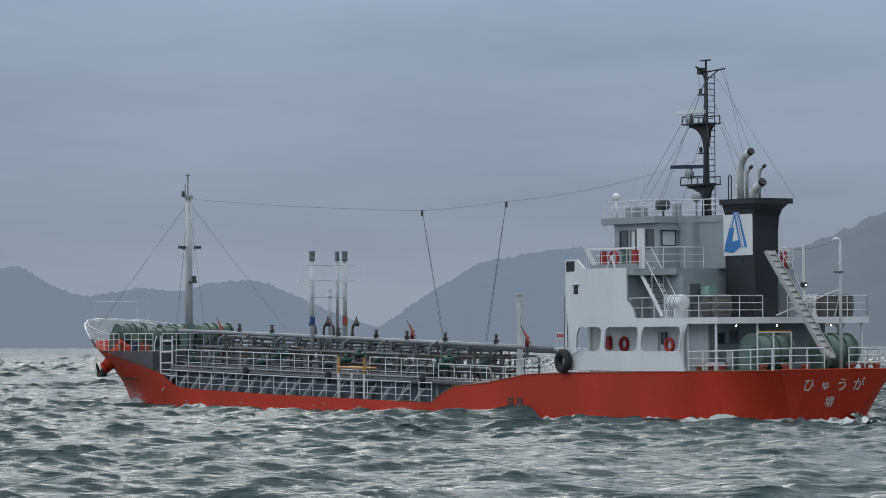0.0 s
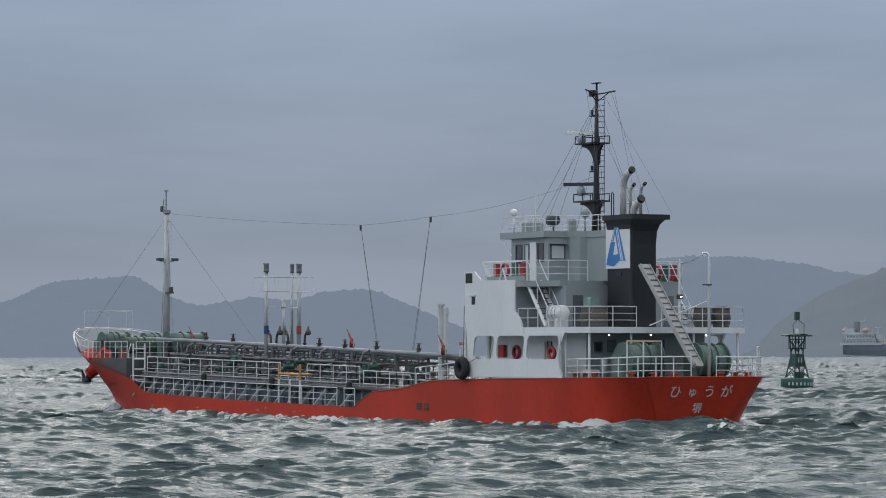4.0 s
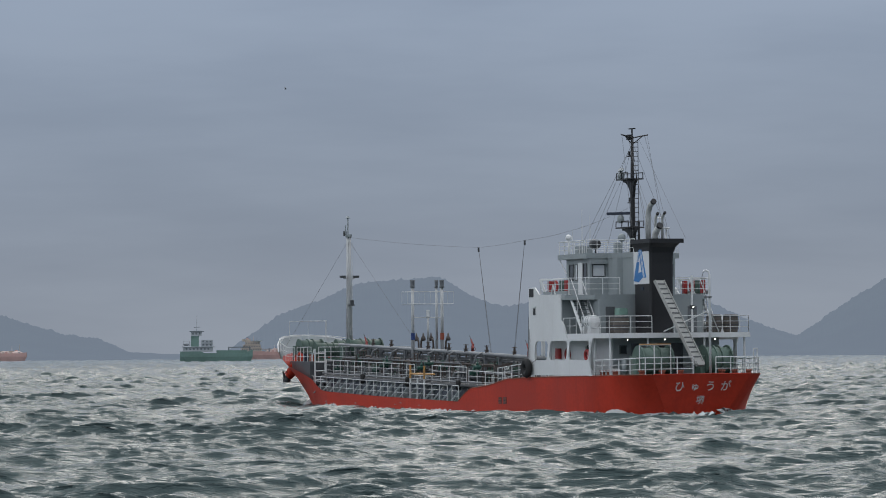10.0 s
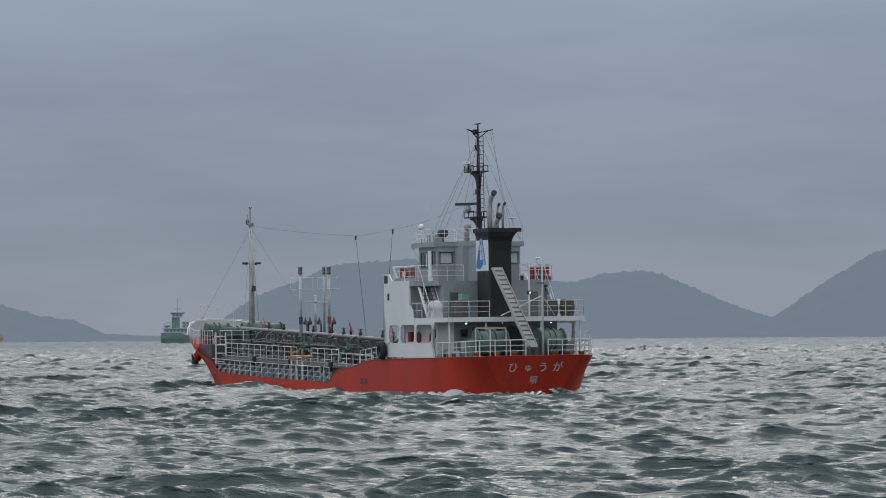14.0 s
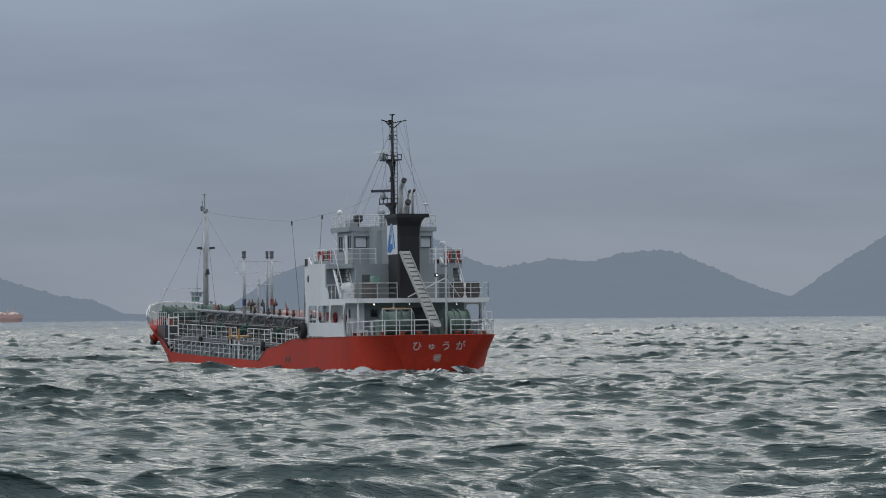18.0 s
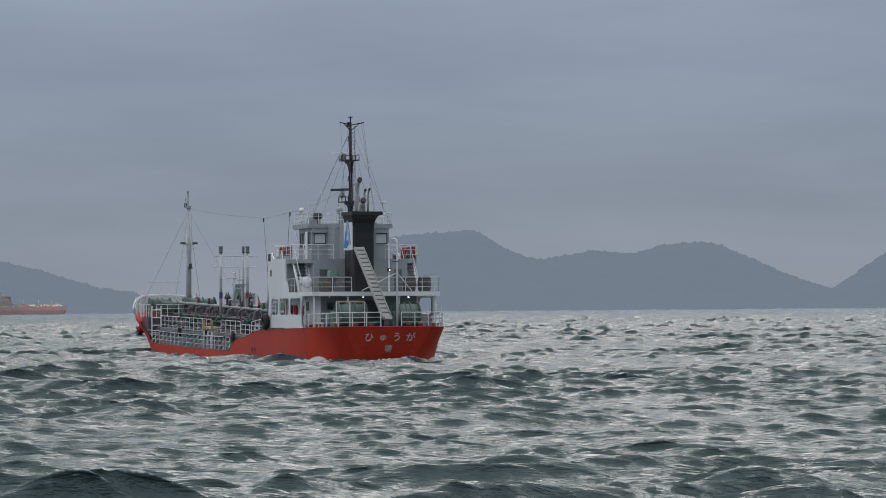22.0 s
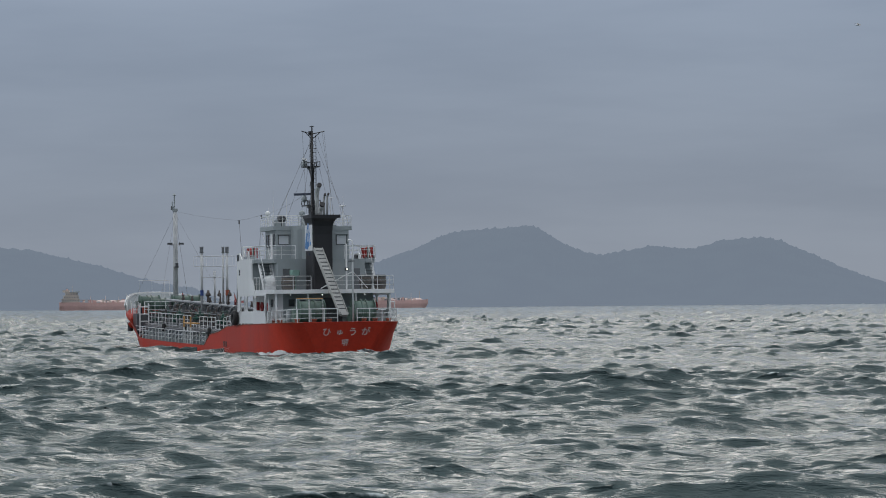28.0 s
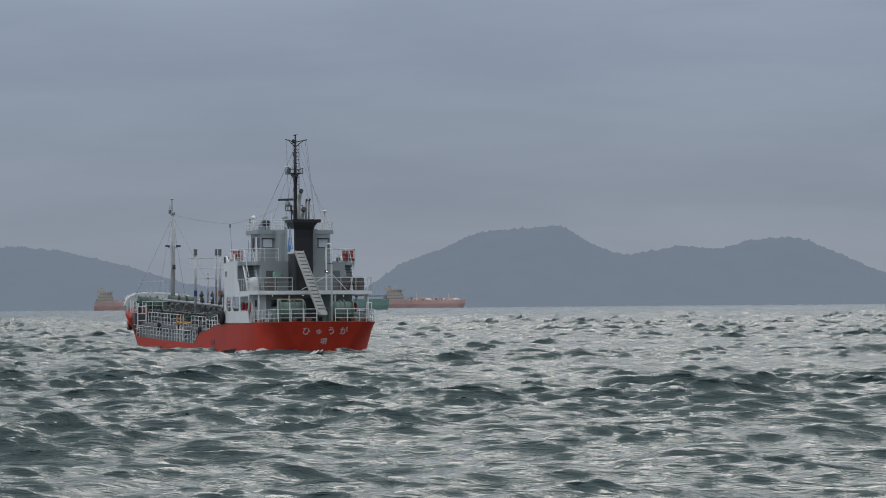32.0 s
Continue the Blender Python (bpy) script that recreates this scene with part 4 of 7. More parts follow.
# forecastle
b = Build()
xs = np.linspace(55.0, 65.3, 16)
b.rings([[(x, s * max(0.05, half(x) - 0.35 - 0.05 * (x - 55)), z) for s, z in ((1, 2.3 + 0.16 * (x - 55)), (1, 4.08), (-1, 4.08), (-1, 2.3 + 0.16 * (x - 55)))] for x in xs], True, True)
part("forecastle", b, DARK, ship, "dark forecastle bulkhead and deck")
# bow bulwark with its white rim
for side in (1, -1):
    rim = [(x, side * (half(min(68.4, x)) + 0.0), z) for x, z in ((60.5, 3.86), (61.6, 4.0), (62.6, 4.25), (63.6, 4.75), (65.0, 5.3), (66.3, 5.65), (67.4, 5.85), (68.1, 5.95), (68.4, 5.96))]
    rim = [(p[0] + 0.25 * (p[2] - 3.7) / 2, p[1] + side * 0.1 * (p[2] - 3.7) / 2 if p[0] < 68 else p[1], p[2]) for p in rim]
    cut = 3 if side > 0 else 5
    foot = [(x - ((x - 56) / 12.4) ** 2, side * half(x), sheer(x) - 0.05) for x in (60.5, 61.6, 62.6, 63.6, 65.0, 66.3, 67.3, 68.0, 68.35)]
    b = Build()
    b.rings([[f, r] for f, r in zip(foot[cut + (side < 0):], rim[cut + (side < 0):])], closed=False)
    part("bow_plating", smooth(b), WHITE, ship, "white band round the flared stem head")
    b = Build()
    inner = [Vector(p) - Vector((0.06, side * 0.05, 0)) for p in rim]
    b.rings([[f, r] for f, r in zip([Vector(p) - Vector((0.06, side * 0.05, 0)) for p in foot[cut:]], inner[cut:])], closed=False)
    part("bow_bulwark", smooth(b), GREY, ship, "grey inside of the flared bow bulwark")
    part("bulwark_rim", smooth(Build().tube(rim[cut:], 0.055, 8)), WHITE, ship)
    top = [(68.35, 0.0, 6.0), (67.2, side * 1.85, 5.9), (65.6, side * 2.75, 5.7), (63.8, side * 3.25, 5.4), (62.0, side * 3.45, 5.15)]
    part("bow_rail", smooth(Build().tube(top, 0.028, 6)), RAIL, ship)
    part("bow_rail", smooth(Build().tube([(p[0] - 0.1, p[1], p[2] - d) for p, d in zip(top, (0.05, 0.1, 0.3, 0.5, 0.5))], 0.018, 6)), RAIL, ship)
    for p, z in zip(top[1:], (5.75, 5.4, 4.75, 4.1)):
        part("rail_post", Build().tube([(p[0], p[1], z), p], 0.022, 6), RAIL, ship)
    deckline = [(x, side * (half(x) - 0.55), 4.08) for x in (55.4, 57.5, 59.5, 61.5, 63.3)]
    railing(deckline[:3], 1.0, 2, 1.0)
    railing([(60.2, side * (half(60.2) - 0.5), 4.08), deckline[3], deckline[4], (65.0, side * 2.6, 4.2)], 1.0, 2, 1.0)
    railing([(55.2, side * 3.3, 4.08), (55.2, side * 0.6, 4.08)], 1.0, 2, 1.0)
    ladder((54.35, side * 3.5, 2.5), (54.35, side * 3.5, 4.95), 0.75, 4, RAIL, "forecastle_ladder", r=0.055)
    part("ladder_hoop", smooth(Build().tube([(55.0, side * 3.75, 2.7), (55.05, side * 3.75, 3.4), (55.3, side * 3.75, 3.8), (55.4, side * 3.7, 4.5), (55.3, side * 3.6, 4.95)], 0.03, 6)), RAIL, ship)
# light frame of thin bars over the bow rail
b = Build()
top = [(67.2, 1.4, 7.0), (66.6, -1.2, 7.0), (63.2, -0.1, 7.0), (67.2, 1.4, 7.0)]
b.tube(top, 0.018, 5)
for p, z in zip(top[:3], (5.6, 5.6, 4.1)):
    b.tube([(p[0], p[1], z), p], 0.018, 5)
b.tube([(65.2, 0.65, 4.1), (65.2, 0.65, 7.0)], 0.014, 5)
part("awning_frame", b, RAIL, ship, "thin white pipe frame over the bow")
# anchor and hawse
b = Build().tube([(61.7, 2.0, 3.7), (62.3, 2.5, 3.0), (62.8, 2.9, 2.45)], [0.62, 0.5, 0.32], 14).tube([(62.74, 2.86, 2.5), (62.84, 2.94, 2.4)], [0.36, 0.36], 14)
part("hawse_pipe", smooth(b), RED, ship, at=pose(0.15, 0, 0.65))
b = Build().tube([(62.75, 2.85, 2.5), (63.05, 3.0, 2.05)], 0.11, 8).box(62.7, 63.35, 2.78, 3.2, 1.8, 2.06, 0.07)
for d in (-1, 1):
    b.tube([(63.0 + d * 0.3, 3.0, 1.95), (63.0 + d * 0.42, 3.15, 2.6)], [0.13, 0.05], 8)
part("anchor", b, BLACK, ship, "black stockless anchor hanging at the bow", at=pose(0.2, 0, 0.75))
# forecastle winches
def winch(x, y, z, length, r, name="mooring_winch", mat=None):
    mat = mat or GREEN
    base = part(name, Build().box(x - r * 0.9, x + r * 0.9, y - length / 2, y + length / 2, z, z + 0.22, 0.02), mat, ship, "green mooring winch with wide drums")
    part("drum", smooth(Build().tube([(x, y - length / 2, z + r + 0.15), (x, y + length / 2, z + r + 0.15)], r * 0.86, 22)), mat, base)
    for k in (-0.5, -0.1, 0.12, 0.5):
        part("drum_flange", Build().tube([(x, y + k * length - 0.035, z + r + 0.15), (x, y + k * length + 0.035, z + r + 0.15)], r, 22), mat, base)
    part("gear_box", Build().box(x - r * 0.5, x + r * 0.5, y + length * 0.53, y + length * 0.72, z, z + 1.5 * r, 0.04), mat, base)
    return base


winch(62.6, 1.4, 4.1, 1.7, 0.72)
winch(60.6, 0.6, 4.1, 2.2, 0.6)
winch(56.6, -0.6, 4.1, 2.4, 0.72)
winch(62.6, -1.4, 4.1, 1.6, 0.7)
for x, y in ((61.9, 2.6), (64.6, 1.6), (58.6, 2.6)):
    for d in (-0.3, 0.3):
        part("bollard", Build().tube([(x + d, y, 4.05), (x + d, y, 4.5), (x + d, y, 4.5), (x + d, y, 4.56)], [0.13, 0.13, 0.17, 0.17], 10), RUST, ship)
part("blue_drum", Build().tube([(59.2, 2.9, 4.08), (59.2, 2.9, 4.62)], 0.2, 12), NAVY, ship)
# foremast
mast = part("foremast", smooth(Build().tube([(58, 0, 4.1), (58, 0, 5.6)], 0.24, 12)), DARK, ship, "slim white foremast with a dark foot")
part("mast_pole", smooth(Build().tube([(58, 0, 5.6), (58, 0, 9.6), (58, 0, 12.9)], [0.22, 0.19, 0.16], 12)), VENT, mast)
part("masthead", Build().tube([(58, 0, 12.9), (58, 0, 13.1)], 0.24, 10).tube([(58, 0.05, 13.0), (58, 0.05, 14.25)], 0.05, 6).tube([(58, 0.05, 14.25), (58, 0.05, 14.3), (58, 0.05, 14.42)], [0.16, 0.16, 0.04], 10).tube([(57.95, 0.25, 13.0), (57.95, 0.25, 13.75)], 0.04, 6), GREY, mast)
part("mast_light", Build().box(58.1, 58.35, 0.1, 0.3, 13.0, 13.35, 0.04), DARK, mast)
b = Build().tube([(58, -0.45, 9.98), (58, 0.45, 9.98)], 0.045, 6)
part("crosstree", b, RAIL, mast)
for s in (-1, 1):
    part("floodlight", Build().box(57.75, 58.05, s * 0.5 - 0.2, s * 0.5 + 0.2, 10.0, 10.16, 0.03), DARK, mast)
part("mast_bracket", Build().box(57.3, 57.9, -0.15, 0.15, 8.0, 8.1).box(57.3, 57.5, -0.12, 0.12, 8.1, 8.4, 0.03), DARK, mast)
b = Build()
for k in range(26):
    b.tube([(57.72, -0.16, 5.4 + k * 0.28), (57.72, 0.16, 5.4 + k * 0.28)], 0.008, 4)
b.tube([(57.72, 0.16, 5.2), (57.72, 0.16, 12.6)], 0.011, 4).tube([(57.72, -0.16, 5.2), (57.72, -0.16, 12.6)], 0.011, 4)
part("mast_ladder", b, VENT, mast)
for q in ((65.6, 2.2, 5.2), (64.0, -2.4, 4.9), (50.0, 3.2, 3.7), (50.0, -3.2, 3.7)):
    part("stay_wire", Build().tube([(58, 0, 12.7), q], 0.010, 4), ROPE, ship)
# hull marks: small white draught marks
for x, y in ((50.0, 1.35), (44.0, 1.32), (36.4, 1.3), (35.4, 1.42), (32.0, 1.3)):
    b = Build().box(x - 0.2, x - 0.09, 4.6, 4.607, y - 0.02, y + 0.02).box(x - 0.02, x + 0.02, 4.6, 4.607, y - 0.07, y + 0.07).box(x + 0.09, x + 0.2, 4.6, 4.607, y - 0.02, y + 0.02)
    part("hull_mark", b, GREY, ship, "small white mark on the hull")
for x in (17.6, 18.36):
    vent = part("hull_vent", Build().box(x - 0.25, x + 0.25, 4.56, 4.6, 1.58, 1.96, 0.01), BLACK, ship, "dark square grille in the hull")
    for k in range(4):
        part("grille_bar", Build().box(x - 0.25, x + 0.25, 4.6, 4.61, 1.62 + 0.09 * k, 1.655 + 0.09 * k), RUST, vent)

# ---- deckhouse ----
P, Z_POOP, Z_BOAT, Z_BRIDGE, Z_FLY = 4.52, 3.12, 5.40, 7.62, 10.02
for side in (1, -1):
    y0, y1 = (P - 0.06, P + 0.03) if side > 0 else (-P - 0.03, -P + 0.06)
    b = Build()
    b.framed(11.2, 13.6, 3.3, 5.42, (11.36, 13.25, 4.18, 5.28), 0.28, y0, y1, lean=-0.36)
    part("side_frame", b, WHITE, ship, "white side plating with a round-cornered opening")
    b = Build()
    b.framed(8.4, 11.2, 3.3, 5.42, (8.54, 11.06, 4.18, 5.28), 0.28, y0, y1, lean=-0.36)
    part("side_frame", b, WHITE, ship, "white side plating with a round-cornered opening")
    b = Build()
    b.framed(5.25, 8.4, 3.3, 5.42, (5.42, 8.26, 4.18, 5.28), 0.28, y0, y1, lean=-0.36)
    part("side_frame", b, WHITE, ship, "white side plating with a round-cornered opening")
    b = Build()
    b.prism([(14.0, 3.3), (13.6, 3.3), (13.24, 5.42), (13.85, 5.42)], y0, y1)
    part("front_upright", b, WHITE, ship)
    b = Build()
    b.prism([(5.25, 3.3), (4.8, 3.3), (5.2, 4.2), (4.85, 5.0), (4.6, 5.42), (4.89, 5.42)], y0, y1)
    part("after_upright", b, WHITE, ship)
    # pale floor over the green deck, added to bounce light into the passage
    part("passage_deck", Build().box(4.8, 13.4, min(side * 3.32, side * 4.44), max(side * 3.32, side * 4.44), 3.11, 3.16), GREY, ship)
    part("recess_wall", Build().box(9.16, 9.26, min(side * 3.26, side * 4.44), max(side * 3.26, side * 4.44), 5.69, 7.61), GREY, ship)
    # tall side screen with its curved after edge
    arc = [(9.12 - 0.62 * math.sin(a) ** 2 * 1.0, 6.45 - 0.75 * (1 - math.cos(a))) for a in np.linspace(0, math.pi / 2, 7)]
    b = Build().prism([(13.85, 5.42), (13.85, 8.42), (12.95, 8.42), (12.3, 7.97), (9.12, 7.95), (9.1, 7.7)] + arc + [(8.3, 5.66), (8.3, 5.42)], y0, y1)
    part("side_screen", b, WHITE, ship)
    part("light_box", Build().box(13.12, 13.76, (P - 0.2) if side > 0 else (-P - 0.045), (P + 0.045) if side > 0 else (-P + 0.2), 7.86, 8.34), BLACK, ship)
    part("porthole", Build().box(12.86, 13.17, (y1 if side > 0 else y0) - 0.02, (y1 if side > 0 else y0) + 0.02, 6.81, 7.2), BLACK, ship)
    part("porthole_eyebrow", Build().box(12.75, 13.3, (y1 if side > 0 else y0) - 0.08, (y1 if side > 0 else y0) + 0.08, 7.24, 7.3), WHITE, ship)
# lowest house
part("deckhouse_wall", Build().box(4.72, 13.5, -3.3, 3.3, Z_POOP, Z_BOAT, 0.02), WHITE, ship, "pale grey steel deckhouse")
# grey over the white wall: shade under the boat deck put into colour
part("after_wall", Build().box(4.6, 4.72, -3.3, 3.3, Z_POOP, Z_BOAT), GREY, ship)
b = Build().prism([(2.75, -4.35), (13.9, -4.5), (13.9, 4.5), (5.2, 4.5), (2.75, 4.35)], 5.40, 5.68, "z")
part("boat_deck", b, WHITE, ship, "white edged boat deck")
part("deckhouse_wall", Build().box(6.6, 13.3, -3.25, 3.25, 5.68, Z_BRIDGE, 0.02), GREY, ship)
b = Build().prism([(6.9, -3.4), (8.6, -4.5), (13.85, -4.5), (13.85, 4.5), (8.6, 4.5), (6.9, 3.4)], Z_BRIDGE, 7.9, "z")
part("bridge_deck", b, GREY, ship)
part("house_front", Build().box(13.5, 13.75, -4.45, 4.45, 5.43, 7.85, 0.02), WHITE, ship)
part("house_front", Build().box(13.5, 13.75, -3.4, 3.4, 3.1, 5.43, 0.02), WHITE, ship)


def window(x, y, z, w, h, face, parent, name="window", light=False):
    """A framed pane on a wall that faces along x or y."""
    t = 0.03
    def slab(a, c, dz, hh, d0, d1):
        if face in ("+y", "-y"):
            s = 1 if face == "+y" else -1
            return (x + a, x + c, min(y + s * d0, y + s * d1), max(y + s * d0, y + s * d1), z + dz, z + dz + hh)
        s = 1 if face == "+x" else -1
        return (min(x + s * d0, x + s * d1), max(x + s * d0, x + s * d1), y + a, y + c, z + dz, z + dz + hh)
    f = Build()
    f.box(*slab(-w / 2 - 0.05, w / 2 + 0.05, h / 2, 0.05, 0, 0.05)).box(*slab(-w / 2 - 0.05, w / 2 + 0.05, -h / 2 - 0.05, 0.05, 0, 0.05))
    f.box(*slab(-w / 2 - 0.05, -w / 2, -h / 2, h, 0, 0.05)).box(*slab(w / 2, w / 2 + 0.05, -h / 2, h, 0, 0.05))
    ob = part(name, f, DARK, parent)
    part("pane", Build().box(*slab(-w / 2, w / 2, -h / 2, h, 0.0, 0.02)), WINDOW_LIGHT if light else GLASS, ob)
    return ob


GANG = material("weathered_aluminium", (0.36, 0.36, 0.34), 0.5, 0.0, vary=0.15, grain=4, bump=0.004)
# the pale colour stands in for sky seen through the wheelhouse windows
WINDOW_LIGHT = material("sky_painted_glass", (0.55, 0.58, 0.60), 0.08, vary=0.05, bump=0)
# wheelhouse, with chamfered after corners
plan = [(12.5, 2.7), (9.1, 2.7), (9.1, 1.6), (8.9, 1.6), (8.6, 1.5), (8.4, 1.3), (8.3, 1.0), (6.3, 1.0)]
wh = Build().prism(plan + [(x, -y) for x, y in reversed(plan)], 7.9, Z_FLY, "z")
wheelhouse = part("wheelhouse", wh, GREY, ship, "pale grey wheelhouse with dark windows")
for y in (1, -1):
    f = "+y" if y > 0 else "-y"
    window(11.75, 2.7 * y, 9.25, 0.5, 0.85, f, wheelhouse)
    window(11.0, 2.7 * y, 9.25, 0.32, 0.85, f, wheelhouse, light=True)
    window(9.75, 2.7 * y, 9.3, 0.45, 0.8, f, wheelhouse)
    part("door", Build().box(10.1, 10.7, min(2.7 * y, 2.76 * y), max(2.7 * y, 2.76 * y), 7.95, 9.8, 0.01), WHITE, wheelhouse)
for y in np.linspace(-2.1, 2.1, 6):
    window(12.5, y, 9.25, 0.6, 0.85, "+x", wheelhouse)
for y in (1.55, -1.55):
    window(9.1, y * 1.39, 9.32, 0.72, 0.62, "-x", wheelhouse, light=True)
    part("window_eyebrow", Build().box(8.9, 9.12, y * 1.39 - 0.5, y * 1.39 + 0.5, 9.7, 9.74), GREY, wheelhouse)
part("flying_bridge", Build().prism([(13.2, -2.95), (13.2, 2.95), (9.05, 2.95), (9.05, 1.65), (8.6, 1.55), (8.25, 1.05), (6.3, 1.05), (6.3, -1.05), (8.25, -1.05), (8.6, -1.55), (9.05, -1.65), (9.05, -2.95)], Z_FLY, 10.32, "z"), GREY, ship, "pale grey flying bridge deck above the wheelhouse")
railing([(9.4, 2.9, 10.32), (13.1, 2.9, 10.32), (13.1, -2.9, 10.32), (9.4, -2.9, 10.32)], 0.75, 2, 0.75)
railing([(9.1, 2.9, 10.32), (9.1, 1.6, 10.32), (8.3, 1.0, 10.32), (6.6, 1.0, 10.32)], 0.75, 2, 0.7)
railing([(9.1, -2.9, 10.32), (9.1, -1.6, 10.32), (8.3, -1.0, 10.32), (6.6, -1.0, 10.32)], 0.75, 2, 0.7)
for s in (1, -1):
    part("strut", Build().tube([(12.4, s * 2.75, 9.2), (13.1, s * 2.85, 10.0)], 0.03, 6), WHITE, ship)
# bridge wings
for s in (1, -1):
    b = Build().prism([(12.4, 8.72), (12.4, 8.86), (8.6, 8.86), (8.6, 8.8), (12.3, 8.8)], s * 4.45 - 0.03, s * 4.45 + 0.03)
    part("wing_cap", b, WHITE, ship)
    b = Build().prism([(12.45, 8.88), (11.7, 7.95), (11.4, 7.95), (12.1, 8.88)], s * 4.45 - 0.02, s * 4.45 + 0.02)
    part("wing_end_plate", b, WHITE, ship)
    part("wing_bulwark", Build().prism([(11.75, 7.93), (8.3, 7.93), (8.3, 8.14), (11.92, 8.14)], s * 4.46 - 0.02, s * 4.46 + 0.02), GREY, ship)
    railing([(12.1, s * 4.45, 7.9), (8.2, s * 4.45, 7.9)], 0.96, 2, 0.95)
    railing([(12.3, s * 4.45, 7.95), (12.5, s * 2.8, 7.95)], 0.95, 2, 0.8)
    ring = part("life_ring", smooth(Build().torus((10.3, s * 4.36, 8.42), "y", 0.3, 0.075)), SIGNAL, ship, "red and white life ring on the wing rail")
    part("ring_band", smooth(Build().torus((10.3, s * 4.36, 8.42), "y", 0.3, 0.08, 18, 6)), SIGNAL, ring)
    part("ring_stand", Build().tube([(10.3, s * 4.5, 8.5), (10.6, s * 4.5, 7.95)], 0.05, 6).tube([(10.3, s * 4.5, 8.5), (10.0, s * 4.5, 7.95)], 0.05, 6), WHITE, ring)
    for x, m in ((11.2, SIGNAL), (8.75, SIGNAL), (9.5, GREEN)):
        part("wing_locker", Build().box(x - 0.17, x + 0.17, s * 4.3 - 0.1, s * 4.3 + 0.1, 8.0, 8.75, 0.02), m, ship)
    # after rail of the bridge deck
    railing([(8.2, s * 4.4, 7.9), (7.0, s * 3.35, 7.9), (6.95, s * 1.8, 7.9)], 0.96, 2, 0.9)
    ladder((8.7, s * 3.75, 7.9), (6.9, s * 3.75, 5.72), 0.8, 9, WHITE, "side_stairs", tread=0.26, r=0.06, step_mat=PIPE)
    for d in (-0.33, 0.33):
        part("stair_rail", Build().tube([(8.7, s * 3.75 + d, 8.85), (6.9, s * 3.75 + d, 6.65)], 0.024, 6).tube([(6.9, s * 3.75 + d, 5.7), (6.9, s * 3.75 + d, 6.65)], 0.024, 6).tube([(7.8, s * 3.75 + d, 6.8), (7.8, s * 3.75 + d, 7.75)], 0.02, 6), RAIL, ship)
    # boat deck rails
    railing([(9.0, s * 4.42, 5.68), (7.2, s * 4.42, 5.68)], 0.9, 1, 0.9)
    railing([(6.4, s * 4.42, 5.68), (2.85, s * 4.3, 5.68)], 0.95, 2, 1.1)
    # liferafts
    raft = part("life_raft", smooth(Build().tube([(6.75, s * 3.95, 6.35), (6.68, s * 3.95, 6.35), (6.6, s * 3.95, 6.35), (5.7, s * 3.95, 6.35), (5.62, s * 3.95, 6.35), (5.55, s * 3.95, 6.35)], [0.2, 0.32, 0.36, 0.36, 0.32, 0.2], 16)), WHITE, ship, "white life raft canister on its cradle")
    for x in (5.9, 6.2, 6.5):
        part("raft_strap", Build().tube([(x - 0.03, s * 3.95, 6.35), (x + 0.03, s * 3.95, 6.35)], 0.37, 16), GREY, raft)
    part("raft_cradle", Build().box(5.8, 5.9, s * 3.95 - 0.35, s * 3.95 + 0.35, 5.68, 6.1).box(6.4, 6.5, s * 3.95 - 0.35, s * 3.95 + 0.35, 5.68, 6.1), WHITE, raft)
railing([(2.85, 4.3, 5.68), (2.85, 1.7, 5.68)], 0.95, 2, 1.1)
railing([(2.85, 0.3, 5.68), (2.85, -4.3, 5.68)], 0.95, 2, 1.1)
# barrels on the boat deck
keg = smooth(Build().tube([(0, 0, 0), (0, 0, 0.1), (0, 0, 0.45), (0, 0, 0.8), (0, 0, 0.9)], [0.3, 0.33, 0.37, 0.33, 0.3], 14)).mesh("barrel", BARREL)
for x, y in ((5.0, 2.9), (4.1, 3.0), (3.5, -3.5), (3.5, -2.45)):
    cask = part("barrel", keg, BARREL, ship, "brown wooden barrel", at=pose(x, y, 5.68) @ Matrix.Diagonal((1.25, 1.25, 1.12, 1)))
    for z, r in ((0.16, 0.345), (0.36, 0.365), (0.56, 0.362), (0.76, 0.34)):
        part("hoop", Build().tube([(0, 0, z), (0, 0, z + 0.05)], r + 0.012, 14), DARK, cask)
part("covered_box", Build().box(5.9, 6.45, 1.75, 2.4, 6.65, 7.1, 0.08).tube([(6.2, 2.05, 5.68), (6.2, 2.05, 6.7)], 0.06, 8), CANVAS, ship, "pale green covered box on legs")
part("dark_doorway", Build().box(6.56, 6.6, 2.3, 2.85, 5.72, 7.2), PIPE, ship)
part("dark_doorway", Build().box(6.56, 6.6, -2.85, -2.3, 5.72, 7.2), PIPE, ship)
# props and lamps under the boat deck
prop = Build().tube([(0, 0, 3.1), (0, 0, 5.42)], 0.06, 8).mesh("deck_prop", WHITE)
for x, y in ((3.0, 4.2), (3.0, 1.9), (3.0, -1.6), (3.0, -4.1), (4.9, 4.3)):
    part("deck_prop", prop, WHITE, ship, at=pose(x, y, 0))
bulb = smooth(Build().sphere((0, 0, 0), 0.04, 8, 5)).mesh("deck_lamp", LAMP)
for x, y in ((2.85, 3.2), (2.85, 0.9), (2.85, -2.2)):
    part("deck_lamp", bulb, LAMP, ship, "small lit deck lamp", at=pose(x, y, 5.3))
